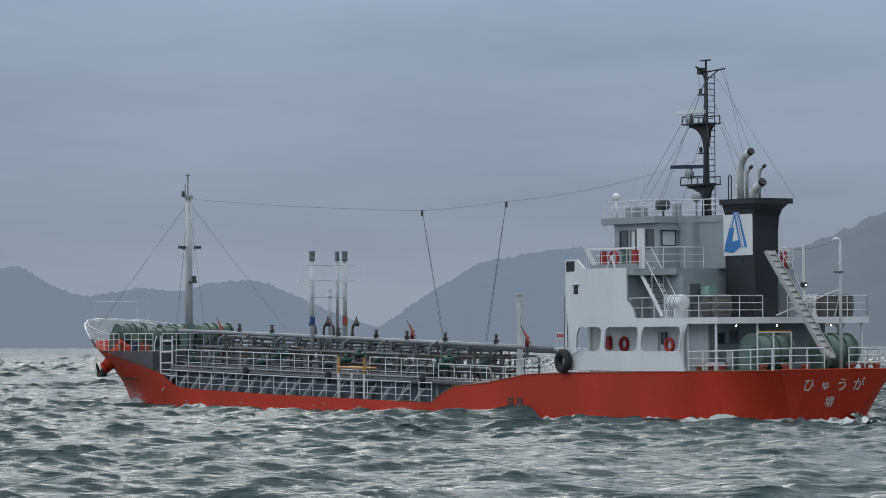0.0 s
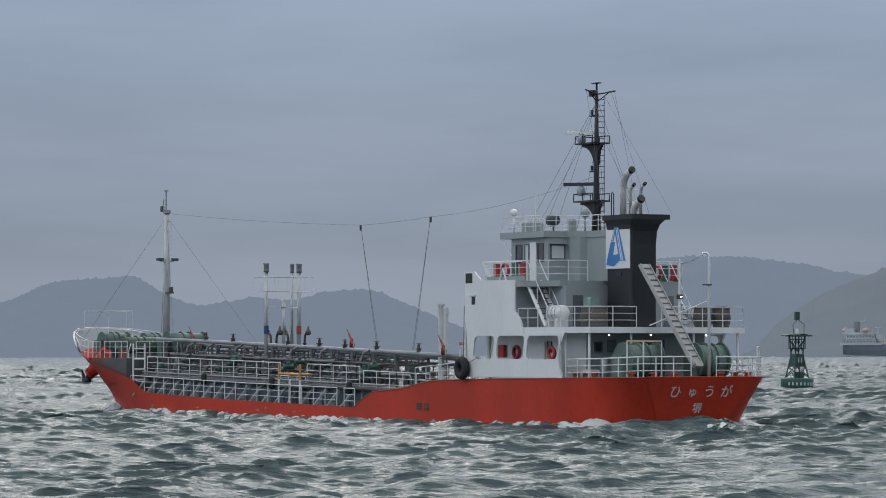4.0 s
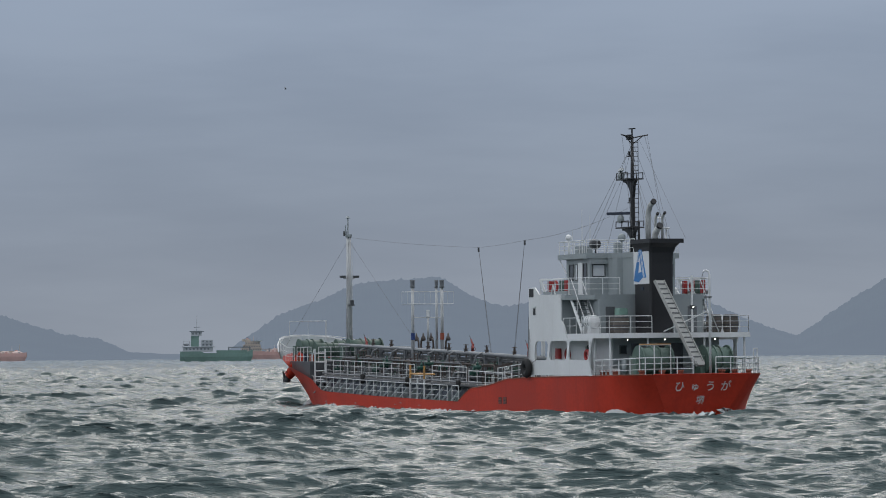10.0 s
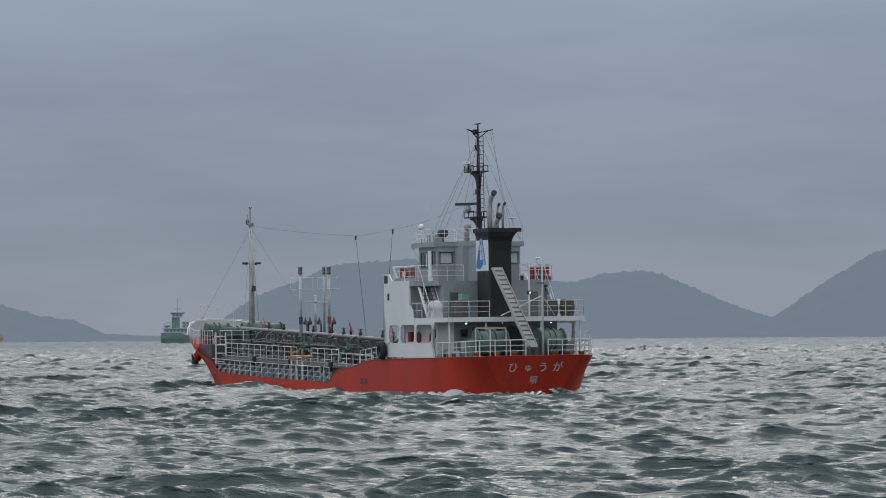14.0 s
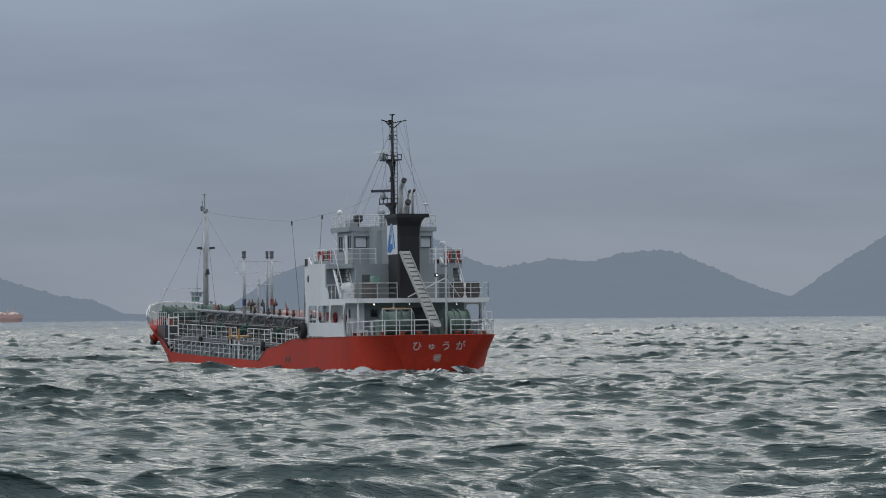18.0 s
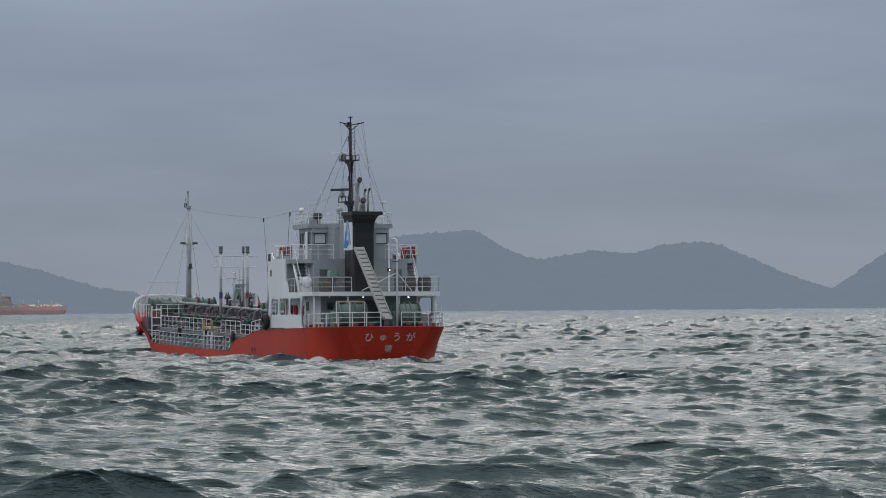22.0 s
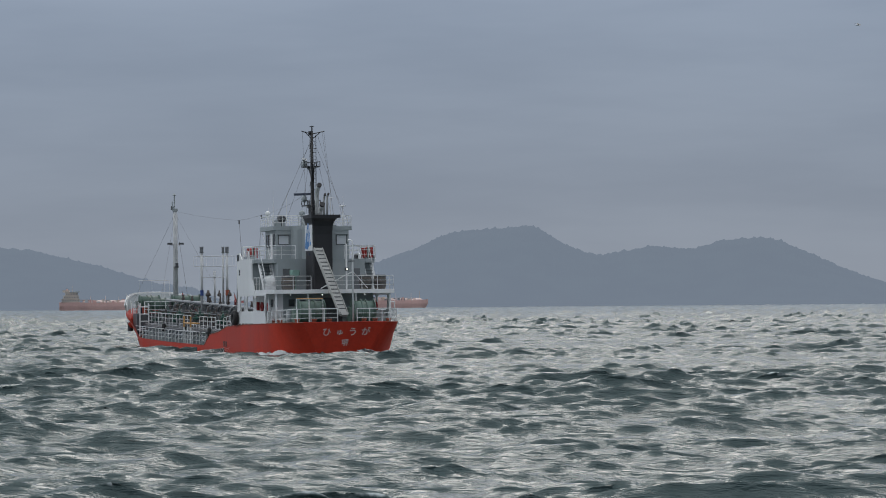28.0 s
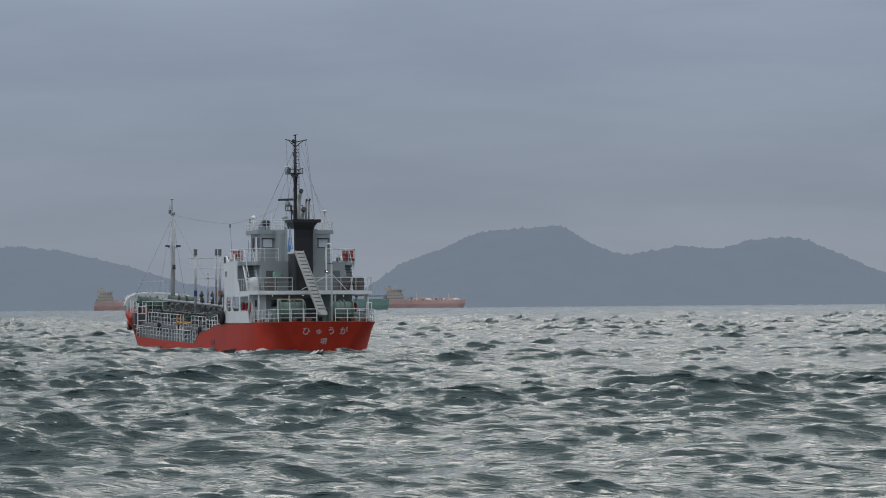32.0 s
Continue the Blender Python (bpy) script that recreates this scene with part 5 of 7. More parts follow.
# what shows through the side openings
for s in (1, -1):
    w = 3.33 * s
    part("fire_box", Build().box(11.9, 12.4, min(w, w + 0.2 * s), max(w, w + 0.2 * s), 4.25, 4.85, 0.02), SIGNAL, ship)
    part("life_ring", smooth(Build().torus((10.9, w + 0.05 * s, 4.5), "y", 0.27, 0.09)), SIGNAL, ship)
    part("life_ring", smooth(Build().torus((6.6, w + 0.7 * s, 4.45), "y", 0.27, 0.09)), SIGNAL, ship)
    window(7.9, w, 4.75, 0.3, 0.45, "+y" if s > 0 else "-y", ship, "porthole")
    part("house_door", Build().box(8.3, 9.0, min(w, w + 0.05 * s), max(w, w + 0.05 * s), 3.2, 5.0, 0.01), WHITE, ship)
window(4.6, 2.7, 4.75, 0.35, 0.4, "-x", ship, "porthole")
part("notice_frame", Build().box(4.55, 4.6, 1.7, 2.2, 4.5, 5.1, 0.01), PIPE, ship)
part("dark_doorway", Build().box(4.55, 4.6, -1.0, 0.6, 3.2, 5.1, 0.01), DARK, ship)
# poop rails and gear
stern = [(4.7, 4.42, 3.22), (2.2, 4.3, 3.26), (1.0, 4.0, 3.3), (0.4, 3.65, 3.33), (0.12, 3.3, 3.35), (0.1, 0.5, 3.36)]
railing(stern, 0.95, 2, 0.95, r=0.027)
railing([(p[0], -p[1], p[2]) for p in stern[:-1]] + [(0.1, -0.9, 3.36)], 0.95, 2, 0.95, r=0.027)
b = Build()
for x, y in ((0.25, -3.3), (0.9, -3.85)):
    b.tube([(x, y, 3.3), (x, y, 4.75)], 0.035, 6)
b.tube([(0.25, -3.3, 4.75), (0.9, -3.85, 4.75)], 0.035, 6)
part("stern_hoop", b, RAIL, ship)
for x, y in ((3.6, 4.0), (2.9, 3.95), (0.9, 2.0), (0.9, 0.9), (0.8, -1.6), (0.8, -2.4), (1.3, -3.5), (1.0, 3.2), (4.3, 4.1)):
    b = Build().tube([(x, y, 3.1), (x, y, 3.52)], 0.16, 10).tube([(x, y, 3.52), (x, y, 3.6)], [0.22, 0.2], 10)
    part("bollard", b, RUST, ship, "rust-red mooring bollard")
winch(2.3, 1.9, 3.12, 1.8, 0.85, mat=GREEN_LIT)
winch(2.3, -1.9, 3.12, 1.5, 0.85, mat=GREEN_LIT)
part("vent_trunk", smooth(Build().tube([(3.3, 3.2, 3.1), (3.3, 3.2, 4.2)], 0.17, 12)), GREY, ship)
part("store_box", Build().box(3.2, 4.0, 3.5, 4.0, 3.12, 3.7, 0.03), WHITE, ship)
b = Build()
for p in ([(1.5, 3.1, 3.2), (1.5, 3.1, 5.0), (1.5, 1.2, 5.0), (1.5, 1.2, 3.2)], [(1.5, 2.2, 5.0), (1.5, 2.2, 3.3)]):
    b.tube(p, 0.04, 6)
part("winch_frame", b, RAIL, ship)
part("winch_bar", Build().tube([(1.5, 3.1, 5.03), (1.5, 1.2, 5.03)], 0.045, 6), YELLOW, ship, "worn yellow top bar")
# lettering on the transom
turn = Matrix(((0, -0.37, -0.929), (-1, 0, 0), (0, 0.929, -0.37))).to_4x4()
LETTER = material("white_letter_paint", (0.52, 0.51, 0.49), 0.6, vary=0.2, grain=8, bump=0)
for ch, y, size in (("ひ", 1.26, 0.66), ("ゅ", 0.32, 0.56), ("う", -0.62, 0.66), ("が", -1.56, 0.66)):
    part("ship_name", words(ch, size, "ship_name", LETTER), LETTER, ship, "white painted name letter on the stern", at=Matrix.Translation((0.255, y, 2.66)) @ turn)
part("home_port", words("堺", 0.54, "home_port", LETTER), LETTER, ship, "white painted port name on the stern", at=Matrix.Translation((0.555, -0.12, 1.9)) @ turn)
# tyre fender and rope at the house corner
tyre = part("tyre_fender", smooth(Build().torus((13.75, 4.78, 3.72), "y", 0.38, 0.2, 22, 9)), RUBBER, ship, "black tyre fender hung on the side")
part("tyre_rim", smooth(Build().torus((13.75, 4.82, 3.72), "y", 0.26, 0.07, 22, 6)), PIPE, tyre)
b = Build().tube([(13.9, 4.6, 4.2), (14.0, 4.5, 6.6), (13.95, 4.5, 6.75), (13.85, 4.5, 6.6), (13.6, 4.62, 4.3)], 0.02, 5).tube([(13.4, 4.7, 3.9), (12.4, 4.62, 4.3)], 0.02, 5)
part("fender_rope", b, ROPE, ship)
railing([(14.2, 4.4, 3.05), (14.2, 2.2, 3.05)], 1.0, 2, 0.7)
board = part("notice_board", Build().box(14.3, 15.5, 3.9, 3.94, 4.75, 5.05, 0.01), VENT, ship, "white board with a line of red writing")
for k in range(6):
    part("writing_bar", Build().box(14.4 + 0.18 * k, 14.53 + 0.18 * k, 3.94, 3.946, 4.82, 4.98), SIGNAL, board)
part("board_post", Build().tube([(14.35, 3.9, 3.0), (14.35, 3.9, 4.8)], 0.03, 6).tube([(15.45, 3.9, 3.0), (15.45, 3.9, 4.8)], 0.03, 6), RAIL, board)
# funnel
fx0, fx1, fy0, fy1 = 3.95, 6.15, -0.2, 1.27
b = Build()
def rr(x0, x1, y0, y1, r, n=4):
    pts = []
    for cx, cy, s in ((x1 - r, y1 - r, 0), (x0 + r, y1 - r, 90), (x0 + r, y0 + r, 180), (x1 - r, y0 + r, 270)):
        pts += [(cx + r * math.cos(radians(s + 90 * i / n)), cy + r * math.sin(radians(s + 90 * i / n))) for i in range(n + 1)]
    return pts
levels = [(5.68, 0), (9.6, 0), (10.2, 0.06), (10.5, 0.2), (10.7, 0.42), (10.75, 0.5)]
b.rings([[(x - (0.55 * g if x < 5 else 0), y, z) for x, y in rr(fx0 - 0.25 * g, fx1 + 0.1 * g, fy0 - 0.6 * g, fy1 + 0.3 * g, 0.18)] for z, g in levels], True, True)
funnel = part("funnel", b, BLACK, ship, "black funnel with a white and blue emblem panel")
part("funnel_top", Build().prism(rr(3.55, 6.3, -0.7, 1.45, 0.12), 10.75, 10.98, "z"), BLACK, funnel)
logo = part("emblem_panel", Build().box(4.05, 6.12, 1.27, 1.30, 8.45, 10.55), WHITE, funnel, "white panel with a blue slanted emblem")


def on_panel(*pts):
    """Outline points as shares of the panel, from its forward upper corner."""
    return [(6.12 - 2.07 * u, 10.55 - 2.1 * v) for u, v in pts]


part("emblem", Build().prism(on_panel((0.36, 0.07), (0.54, 0.07), (0.83, 0.83), (0.58, 0.83)), 1.30, 1.32), BLUE, logo)
part("emblem", Build().prism(on_panel((0.36, 0.075), (0.44, 0.075), (0.32, 0.385), (0.24, 0.385)), 1.30, 1.318), BLUE, logo)
part("emblem", Build().prism(on_panel((0.22, 0.40), (0.39, 0.40), (0.31, 0.70), (0.55, 0.67), (0.59, 0.82), (0.34, 0.95), (0.03, 0.91), (0.08, 0.74)), 1.30, 1.316), BLUE, logo)
for u in (0.43, 0.49):
    part("emblem_line", Build().prism(on_panel((u, 0.09), (u + 0.022, 0.09), (u + 0.25, 0.82), (u + 0.215, 0.82)), 1.32, 1.324), WHITE, logo)
part("emblem_line", Build().prism(on_panel((0.36, 0.12), (0.385, 0.12), (0.30, 0.36), (0.275, 0.36)), 1.318, 1.322), WHITE, logo)
part("funnel_plate", Build().box(4.8, 5.2, 1.27, 1.30, 8.1, 8.3), NAVY, funnel)
for pts, r in (([(5.5, 0.9, 10.95), (5.5, 0.9, 12.2), (5.42, 0.9, 12.6), (5.15, 0.9, 12.95), (4.7, 0.9, 13.15)], 0.155),
               ([(4.6, 0.9, 10.95), (4.6, 0.9, 11.2), (4.4, 0.9, 11.45), (3.9, 0.9, 11.75)], 0.18),
               ([(4.9, 0.3, 10.95), (4.9, 0.3, 12.1), (4.8, 0.3, 12.35), (4.5, 0.3, 12.5)], 0.075),
               ([(5.8, 0.3, 10.95), (5.8, 0.3, 12.1), (5.7, 0.3, 12.35), (5.45, 0.3, 12.5)], 0.08)):
    pts = [(x + 0.42, y - 0.45, z) for x, y, z in pts]
    e = part("exhaust_pipe", smooth(Build().tube(pts, r, 12)), STEELGREY, funnel)
    d = (Vector(pts[-1]) - Vector(pts[-2])).normalized()
    part("pipe_mouth", Build().tube([Vector(pts[-1]) - 0.12 * d, Vector(pts[-1]) + 0.03 * d], r * 1.06, 12), BLACK, e)
part("funnel_hoop", Build().tube([(6.1, 1.0, 10.95), (6.1, 1.0, 12.0), (6.0, 1.0, 12.1), (5.9, 1.0, 12.0), (5.9, 1.0, 10.95)], 0.03, 6), BLACK, funnel)
# gangway hung abaft the funnel
p0, p1, across = Vector((3.05, 1.15, 8.6)), Vector((0.3, 0.0, 3.9)), Vector((-0.386, 0.922, 0))
down = (p1 - p0).normalized()
face = down.cross(across).normalized()
frame_m = Matrix((across, down, face)).transposed().to_4x4()
frame_m.translation = p0
length = (p1 - p0).length
gang = part("gangway", Build().box(-0.36, 0.36, 0, length, -0.03, 0.03, 0.008), GANG, ship, "pale grey aluminium gangway hung between funnel and stern", at=frame_m)
for d in (-0.36, 0.36):
    part("gangway_beam", Build().box(d - 0.03, d + 0.03, 0, length, -0.09, 0.09, 0.01), GANG, gang)
cleat = Build().box(-0.32, 0.32, -0.03, 0.03, -0.06, 0.06).mesh("cleat", DARK)
for i in range(17):
    part("cleat", cleat, DARK, gang, at=pose(0, 0.25 + i * (length - 0.4) / 16, 0))
part("gangway_foot", Build().box(-0.3, 0.3, length - 0.15, length + 0.1, -0.12, 0.1, 0.03), GANG, gang)
# stern davit post
b = Build().tube([(0.4, -0.7, 3.3), (0.4, -0.7, 8.9), (0.41, -0.67, 9.02), (0.43, -0.58, 9.1), (0.46, -0.42, 9.1), (0.48, -0.36, 9.0)], [0.075, 0.06, 0.055, 0.055, 0.05, 0.05], 10)
davit = part("davit_post", smooth(b), WHITE, ship, "white hooked davit post at the stern")
part("davit_brace", Build().tube([(0.4, -0.7, 6.9), (2.8, 1.0, 5.75)], 0.035, 6).tube([(0.4, -0.7, 6.9), (2.8, -2.4, 5.75)], 0.035, 6), WHITE, davit)
part("davit_cleat", Build().box(0.3, 0.5, -0.8, -0.4, 7.6, 7.66), DARK, davit)
part("stay_wire", Build().tube(sag((0.48, -0.36, 9.0), (6.95, -3.3, 8.8), 0.12), 0.012, 4), ROPE, ship)
# small signal mast abaft the funnel
b = Build().tube([(3.3, -1.0, 5.7), (3.3, -1.0, 8.9)], 0.06, 8)
post = part("light_post", b, WHITE, ship)
for z in (7.0,):
    part("stern_light", Build().box(3.15, 3.4, -1.12, -0.88, z, z + 0.22, 0.03), DARK, post)
part("light_glass", Build().sphere((3.13, -1.0, 7.1), 0.04, 8, 5), LAMP, post)

# main mast
mm = part("main_mast", smooth(Build().tube([(9.0, 0, 10.3), (9.0, 0, 11.6), (9.0, 0, 14.4), (8.98, 0, 17.1)], [0.25, 0.16, 0.115, 0.08], 12)), BLACK, ship, "black main mast with radar platforms")
part("masthead_cap", Build().tube([(8.98, 0, 17.1), (8.98, 0, 17.55)], 0.05, 8).box(8.7, 9.3, -0.1, 0.1, 17.5, 17.55).box(9.2, 9.5, -0.15, 0.15, 16.9, 17.2, 0.03), BLACK, mm)
part("masthead_yard", Build().tube([(8.63, 0.85, 17.16), (8.95, 0.08, 17.0), (8.95, -0.08, 17.0), (8.63, -0.85, 17.16)], 0.04, 6).tube([(8.95, -0.05, 16.65), (8.75, -0.55, 17.08)], 0.03, 6).tube([(8.95, 0.05, 16.65), (8.75, 0.55, 17.08)], 0.03, 6), BLACK, mm)
for z, fwd in ((11.75, 1.35), (14.55, 1.2)):
    sweep = [(9.0 + 0.12 + (fwd - 0.15) * (1 - math.sin(a)), z - 0.08 - 0.95 * (1 - math.cos(a))) for a in np.linspace(0, math.pi / 2, 8)]
    b = Build().prism([(9.0 + fwd, z + 0.06)] + sweep + [(8.85, z - 1.0), (8.72, z - 0.3), (8.5, z - 0.06), (8.5, z + 0.06)], -0.09, 0.09)
    b.box(8.55, 9.0 + fwd, -0.5, 0.5, z + 0.02, z + 0.09)
    plat = part("radar_platform", b, BLACK, mm)
    b = Build()
    for y in (-0.48, 0.48):
        b.tube([(8.6, y, z + 0.1), (8.6, y, z + 0.42), (9.2, y, z + 0.42), (9.0 + fwd - 0.05, y, z + 0.42), (9.0 + fwd - 0.02, y, z + 0.1)], 0.03, 6)
        b.tube([(9.5, y, z + 0.1), (9.5, y, z + 0.42)], 0.03, 6)
    b.tube([(9.0 + fwd - 0.05, -0.48, z + 0.42), (9.0 + fwd - 0.05, 0.48, z + 0.42)], 0.03, 6)
    part("platform_rail", b, BLACK, plat)
b = Build()
for k in range(24):
    b.tube([(8.62, -0.2, 10.5 + k * 0.27), (8.62, 0.2, 10.5 + k * 0.27)], 0.018, 4)
b.tube([(8.62, 0.2, 10.4), (8.62, 0.2, 16.9)], 0.02, 5).tube([(8.62, -0.2, 10.4), (8.62, -0.2, 16.9)], 0.02, 5)
part("mast_ladder", b, BLACK, mm)
for z in (13.2, 15.9):
    part("mast_light", Build().box(9.05, 9.5, -0.1, 0.1, z + 0.02, z + 0.08).tube([(9.4, 0, z + 0.1), (9.4, 0, z + 0.34)], 0.075, 8), BLACK, mm)
radars = []
for z, x, y, m, w, turn in ((15.15, 9.7, 0.4, WHITE, 0.85, 110), (12.62, 9.7, 0.45, NAVY, 0.88, -52)):
    part("radar_pedestal", smooth(Build().tube([(x, y, z - 0.55), (x, y, z - 0.4), (x, y, z - 0.2), (x, y, z - 0.05)], [0.12, 0.21, 0.2, 0.08], 12)), GREY, mm)
    radars.append(part("radar_scanner", Build().box(-0.1, 0.1, -w, w, -0.06, 0.10, 0.02), m, mm, "long radar scanner bar", at=pose(x, y, z, 0, 0, turn)))
for q in ((11.8, 2.3, 10.4), (11.8, -2.3, 10.4), (12.9, 0.0, 10.4)):
    part("stay_wire", Build().tube([(9.0, 0, 16.6), q], 0.009, 4), ROPE, ship)
for q, p in (((3.6, 1.4, 11.0), (8.98, 0.2, 16.8)), ((3.6, -0.8, 11.0), (8.9, -0.4, 16.9)), ((6.6, 1.0, 10.4), (8.64, 0.8, 17.15)), ((6.6, -1.0, 10.4), (8.64, -0.8, 17.15)), ((5.2, -0.6, 10.95), (8.75, -0.7, 17.1)), ((9.3, 2.8, 10.4), (8.95, 0.1, 16.5)), ((9.3, -2.8, 10.4), (8.95, -0.1, 16.5)), ((4.2, 0.6, 10.98), (8.9, 0.0, 15.4)), ((12.8, 1.2, 10.4), (9.6, 0.4, 14.6)), ((12.8, -1.2, 10.4), (9.6, -0.4, 14.6))):
    part("stay_wire", Build().tube([p, q], 0.009, 4), ROPE, ship)
# gear on the flying bridge
dome = part("satellite_dome", smooth(Build().tube([(12.6, 2.5, 10.32), (12.6, 2.5, 11.15)], 0.05, 8).sphere((12.6, 2.5, 11.32), 0.19, 12, 8)), WHITE, ship, "white satellite dome on a post")
for x, y, h in ((11.8, 2.6, 1.4), (10.4, 2.6, 2.6), (12.9, 1.0, 2.4), (9.6, -2.2, 1.3), (10.2, -2.6, 2.2)):
    part("whip_aerial", Build().tube([(x, y, 10.32), (x, y, 10.32 + 0.5 * h), (x, y, 10.32 + h)], [0.03, 0.018, 0.008], 5), RAIL, ship)
part("search_light", smooth(Build().tube([(9.4, 2.2, 10.32), (9.4, 2.2, 10.7)], 0.05, 6).tube([(9.65, 2.2, 10.85), (9.2, 2.2, 10.85)], [0.3, 0.26], 14)), DARK, ship)
stand = part("aerial_stand", Build().tube([(9.6, -2.4, 10.32), (9.6, -2.4, 11.75)], 0.045, 8), RAIL, ship, "white stand with a flat round aerial")
part("aerial_disc", smooth(Build().tube([(9.6, -2.4, 11.72), (9.6, -2.4, 11.76), (9.6, -2.4, 11.84)], [0.1, 0.24, 0.2], 14)), WHITE, stand)
part("compass_box", Build().box(11.1, 11.4, -0.2, 0.2, 10.32, 11.0, 0.05), GREY, ship)
part("search_light", smooth(Build().tube([(8.6, 0.9, 10.32), (8.6, 0.9, 11.0)], 0.05, 6).sphere((8.6, 0.9, 11.2), 0.24, 10, 6)), GREY, ship)
part("bridge_locker", Build().box(11.6, 12.4, 1.4, 2.2, 10.32, 10.8, 0.04), GREY, ship)
part("wind_gauge", Build().tube([(7.3, -0.9, 10.32), (7.3, -0.9, 12.3)], 0.025, 5).tube([(7.3, -1.2, 12.3), (7.3, -0.6, 12.3)], 0.02, 5), RAIL, ship)


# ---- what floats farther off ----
# haze over the distance is put into these base colours, paled and greyed
DIST_RED = material("hazed_orange_hull", (0.54, 0.345, 0.315), 0.8, vary=0.15, grain=0.2, bump=0)
DIST_PINK = material("hazed_pink_tank_paint", (0.62, 0.50, 0.47), 0.8, vary=0.2, grain=0.3, bump=0)
DIST_CREAM = material("hazed_cream_paint", (0.46, 0.40, 0.35), 0.8, vary=0.1, grain=0.3, bump=0)
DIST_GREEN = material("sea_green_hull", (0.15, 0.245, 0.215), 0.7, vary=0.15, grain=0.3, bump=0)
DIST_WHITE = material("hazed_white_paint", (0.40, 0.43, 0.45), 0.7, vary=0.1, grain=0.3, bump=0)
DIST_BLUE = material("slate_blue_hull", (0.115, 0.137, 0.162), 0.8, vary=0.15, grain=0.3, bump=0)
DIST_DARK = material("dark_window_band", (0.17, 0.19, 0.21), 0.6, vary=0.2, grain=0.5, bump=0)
BUOY = material("green_buoy_paint", (0.012, 0.075, 0.05), 0.5, vary=0.3, grain=2, bump=0.01, streak=0.4, streak_color=(0.05, 0.06, 0.04))
BUOY_DARK = material("dark_green_buoy_steel", (0.018, 0.050, 0.044), 0.55, vary=0.3, grain=3, bump=0.005)


def far_hull(length, beam, depth, rise):
    b = Build()
    rings = []
    for i in range(22):
        u = i / 21
        x = -length / 2 + length * u
        w = beam / 2 * min(1, 0.75 + u * 1.6) * (1 - max(0, (u - 0.78) / 0.22) ** 2 * 0.97)
        top = depth + rise * max(0, (u - 0.86) / 0.14) ** 1.2 + 0.5 * rise * (u < 0.3)
        low = 0.8 if u > 0.05 else 0.6
        fore = 0.045 * length * max(0, (u - 0.85) / 0.15)
        rings.append([(x - fore, w * low, -1.5), (x, w, depth * 0.6), (x, w, top), (x, -w, top), (x, -w, depth * 0.6), (x - fore, -w * low, -1.5)])
    return b.rings(rings, True, True)


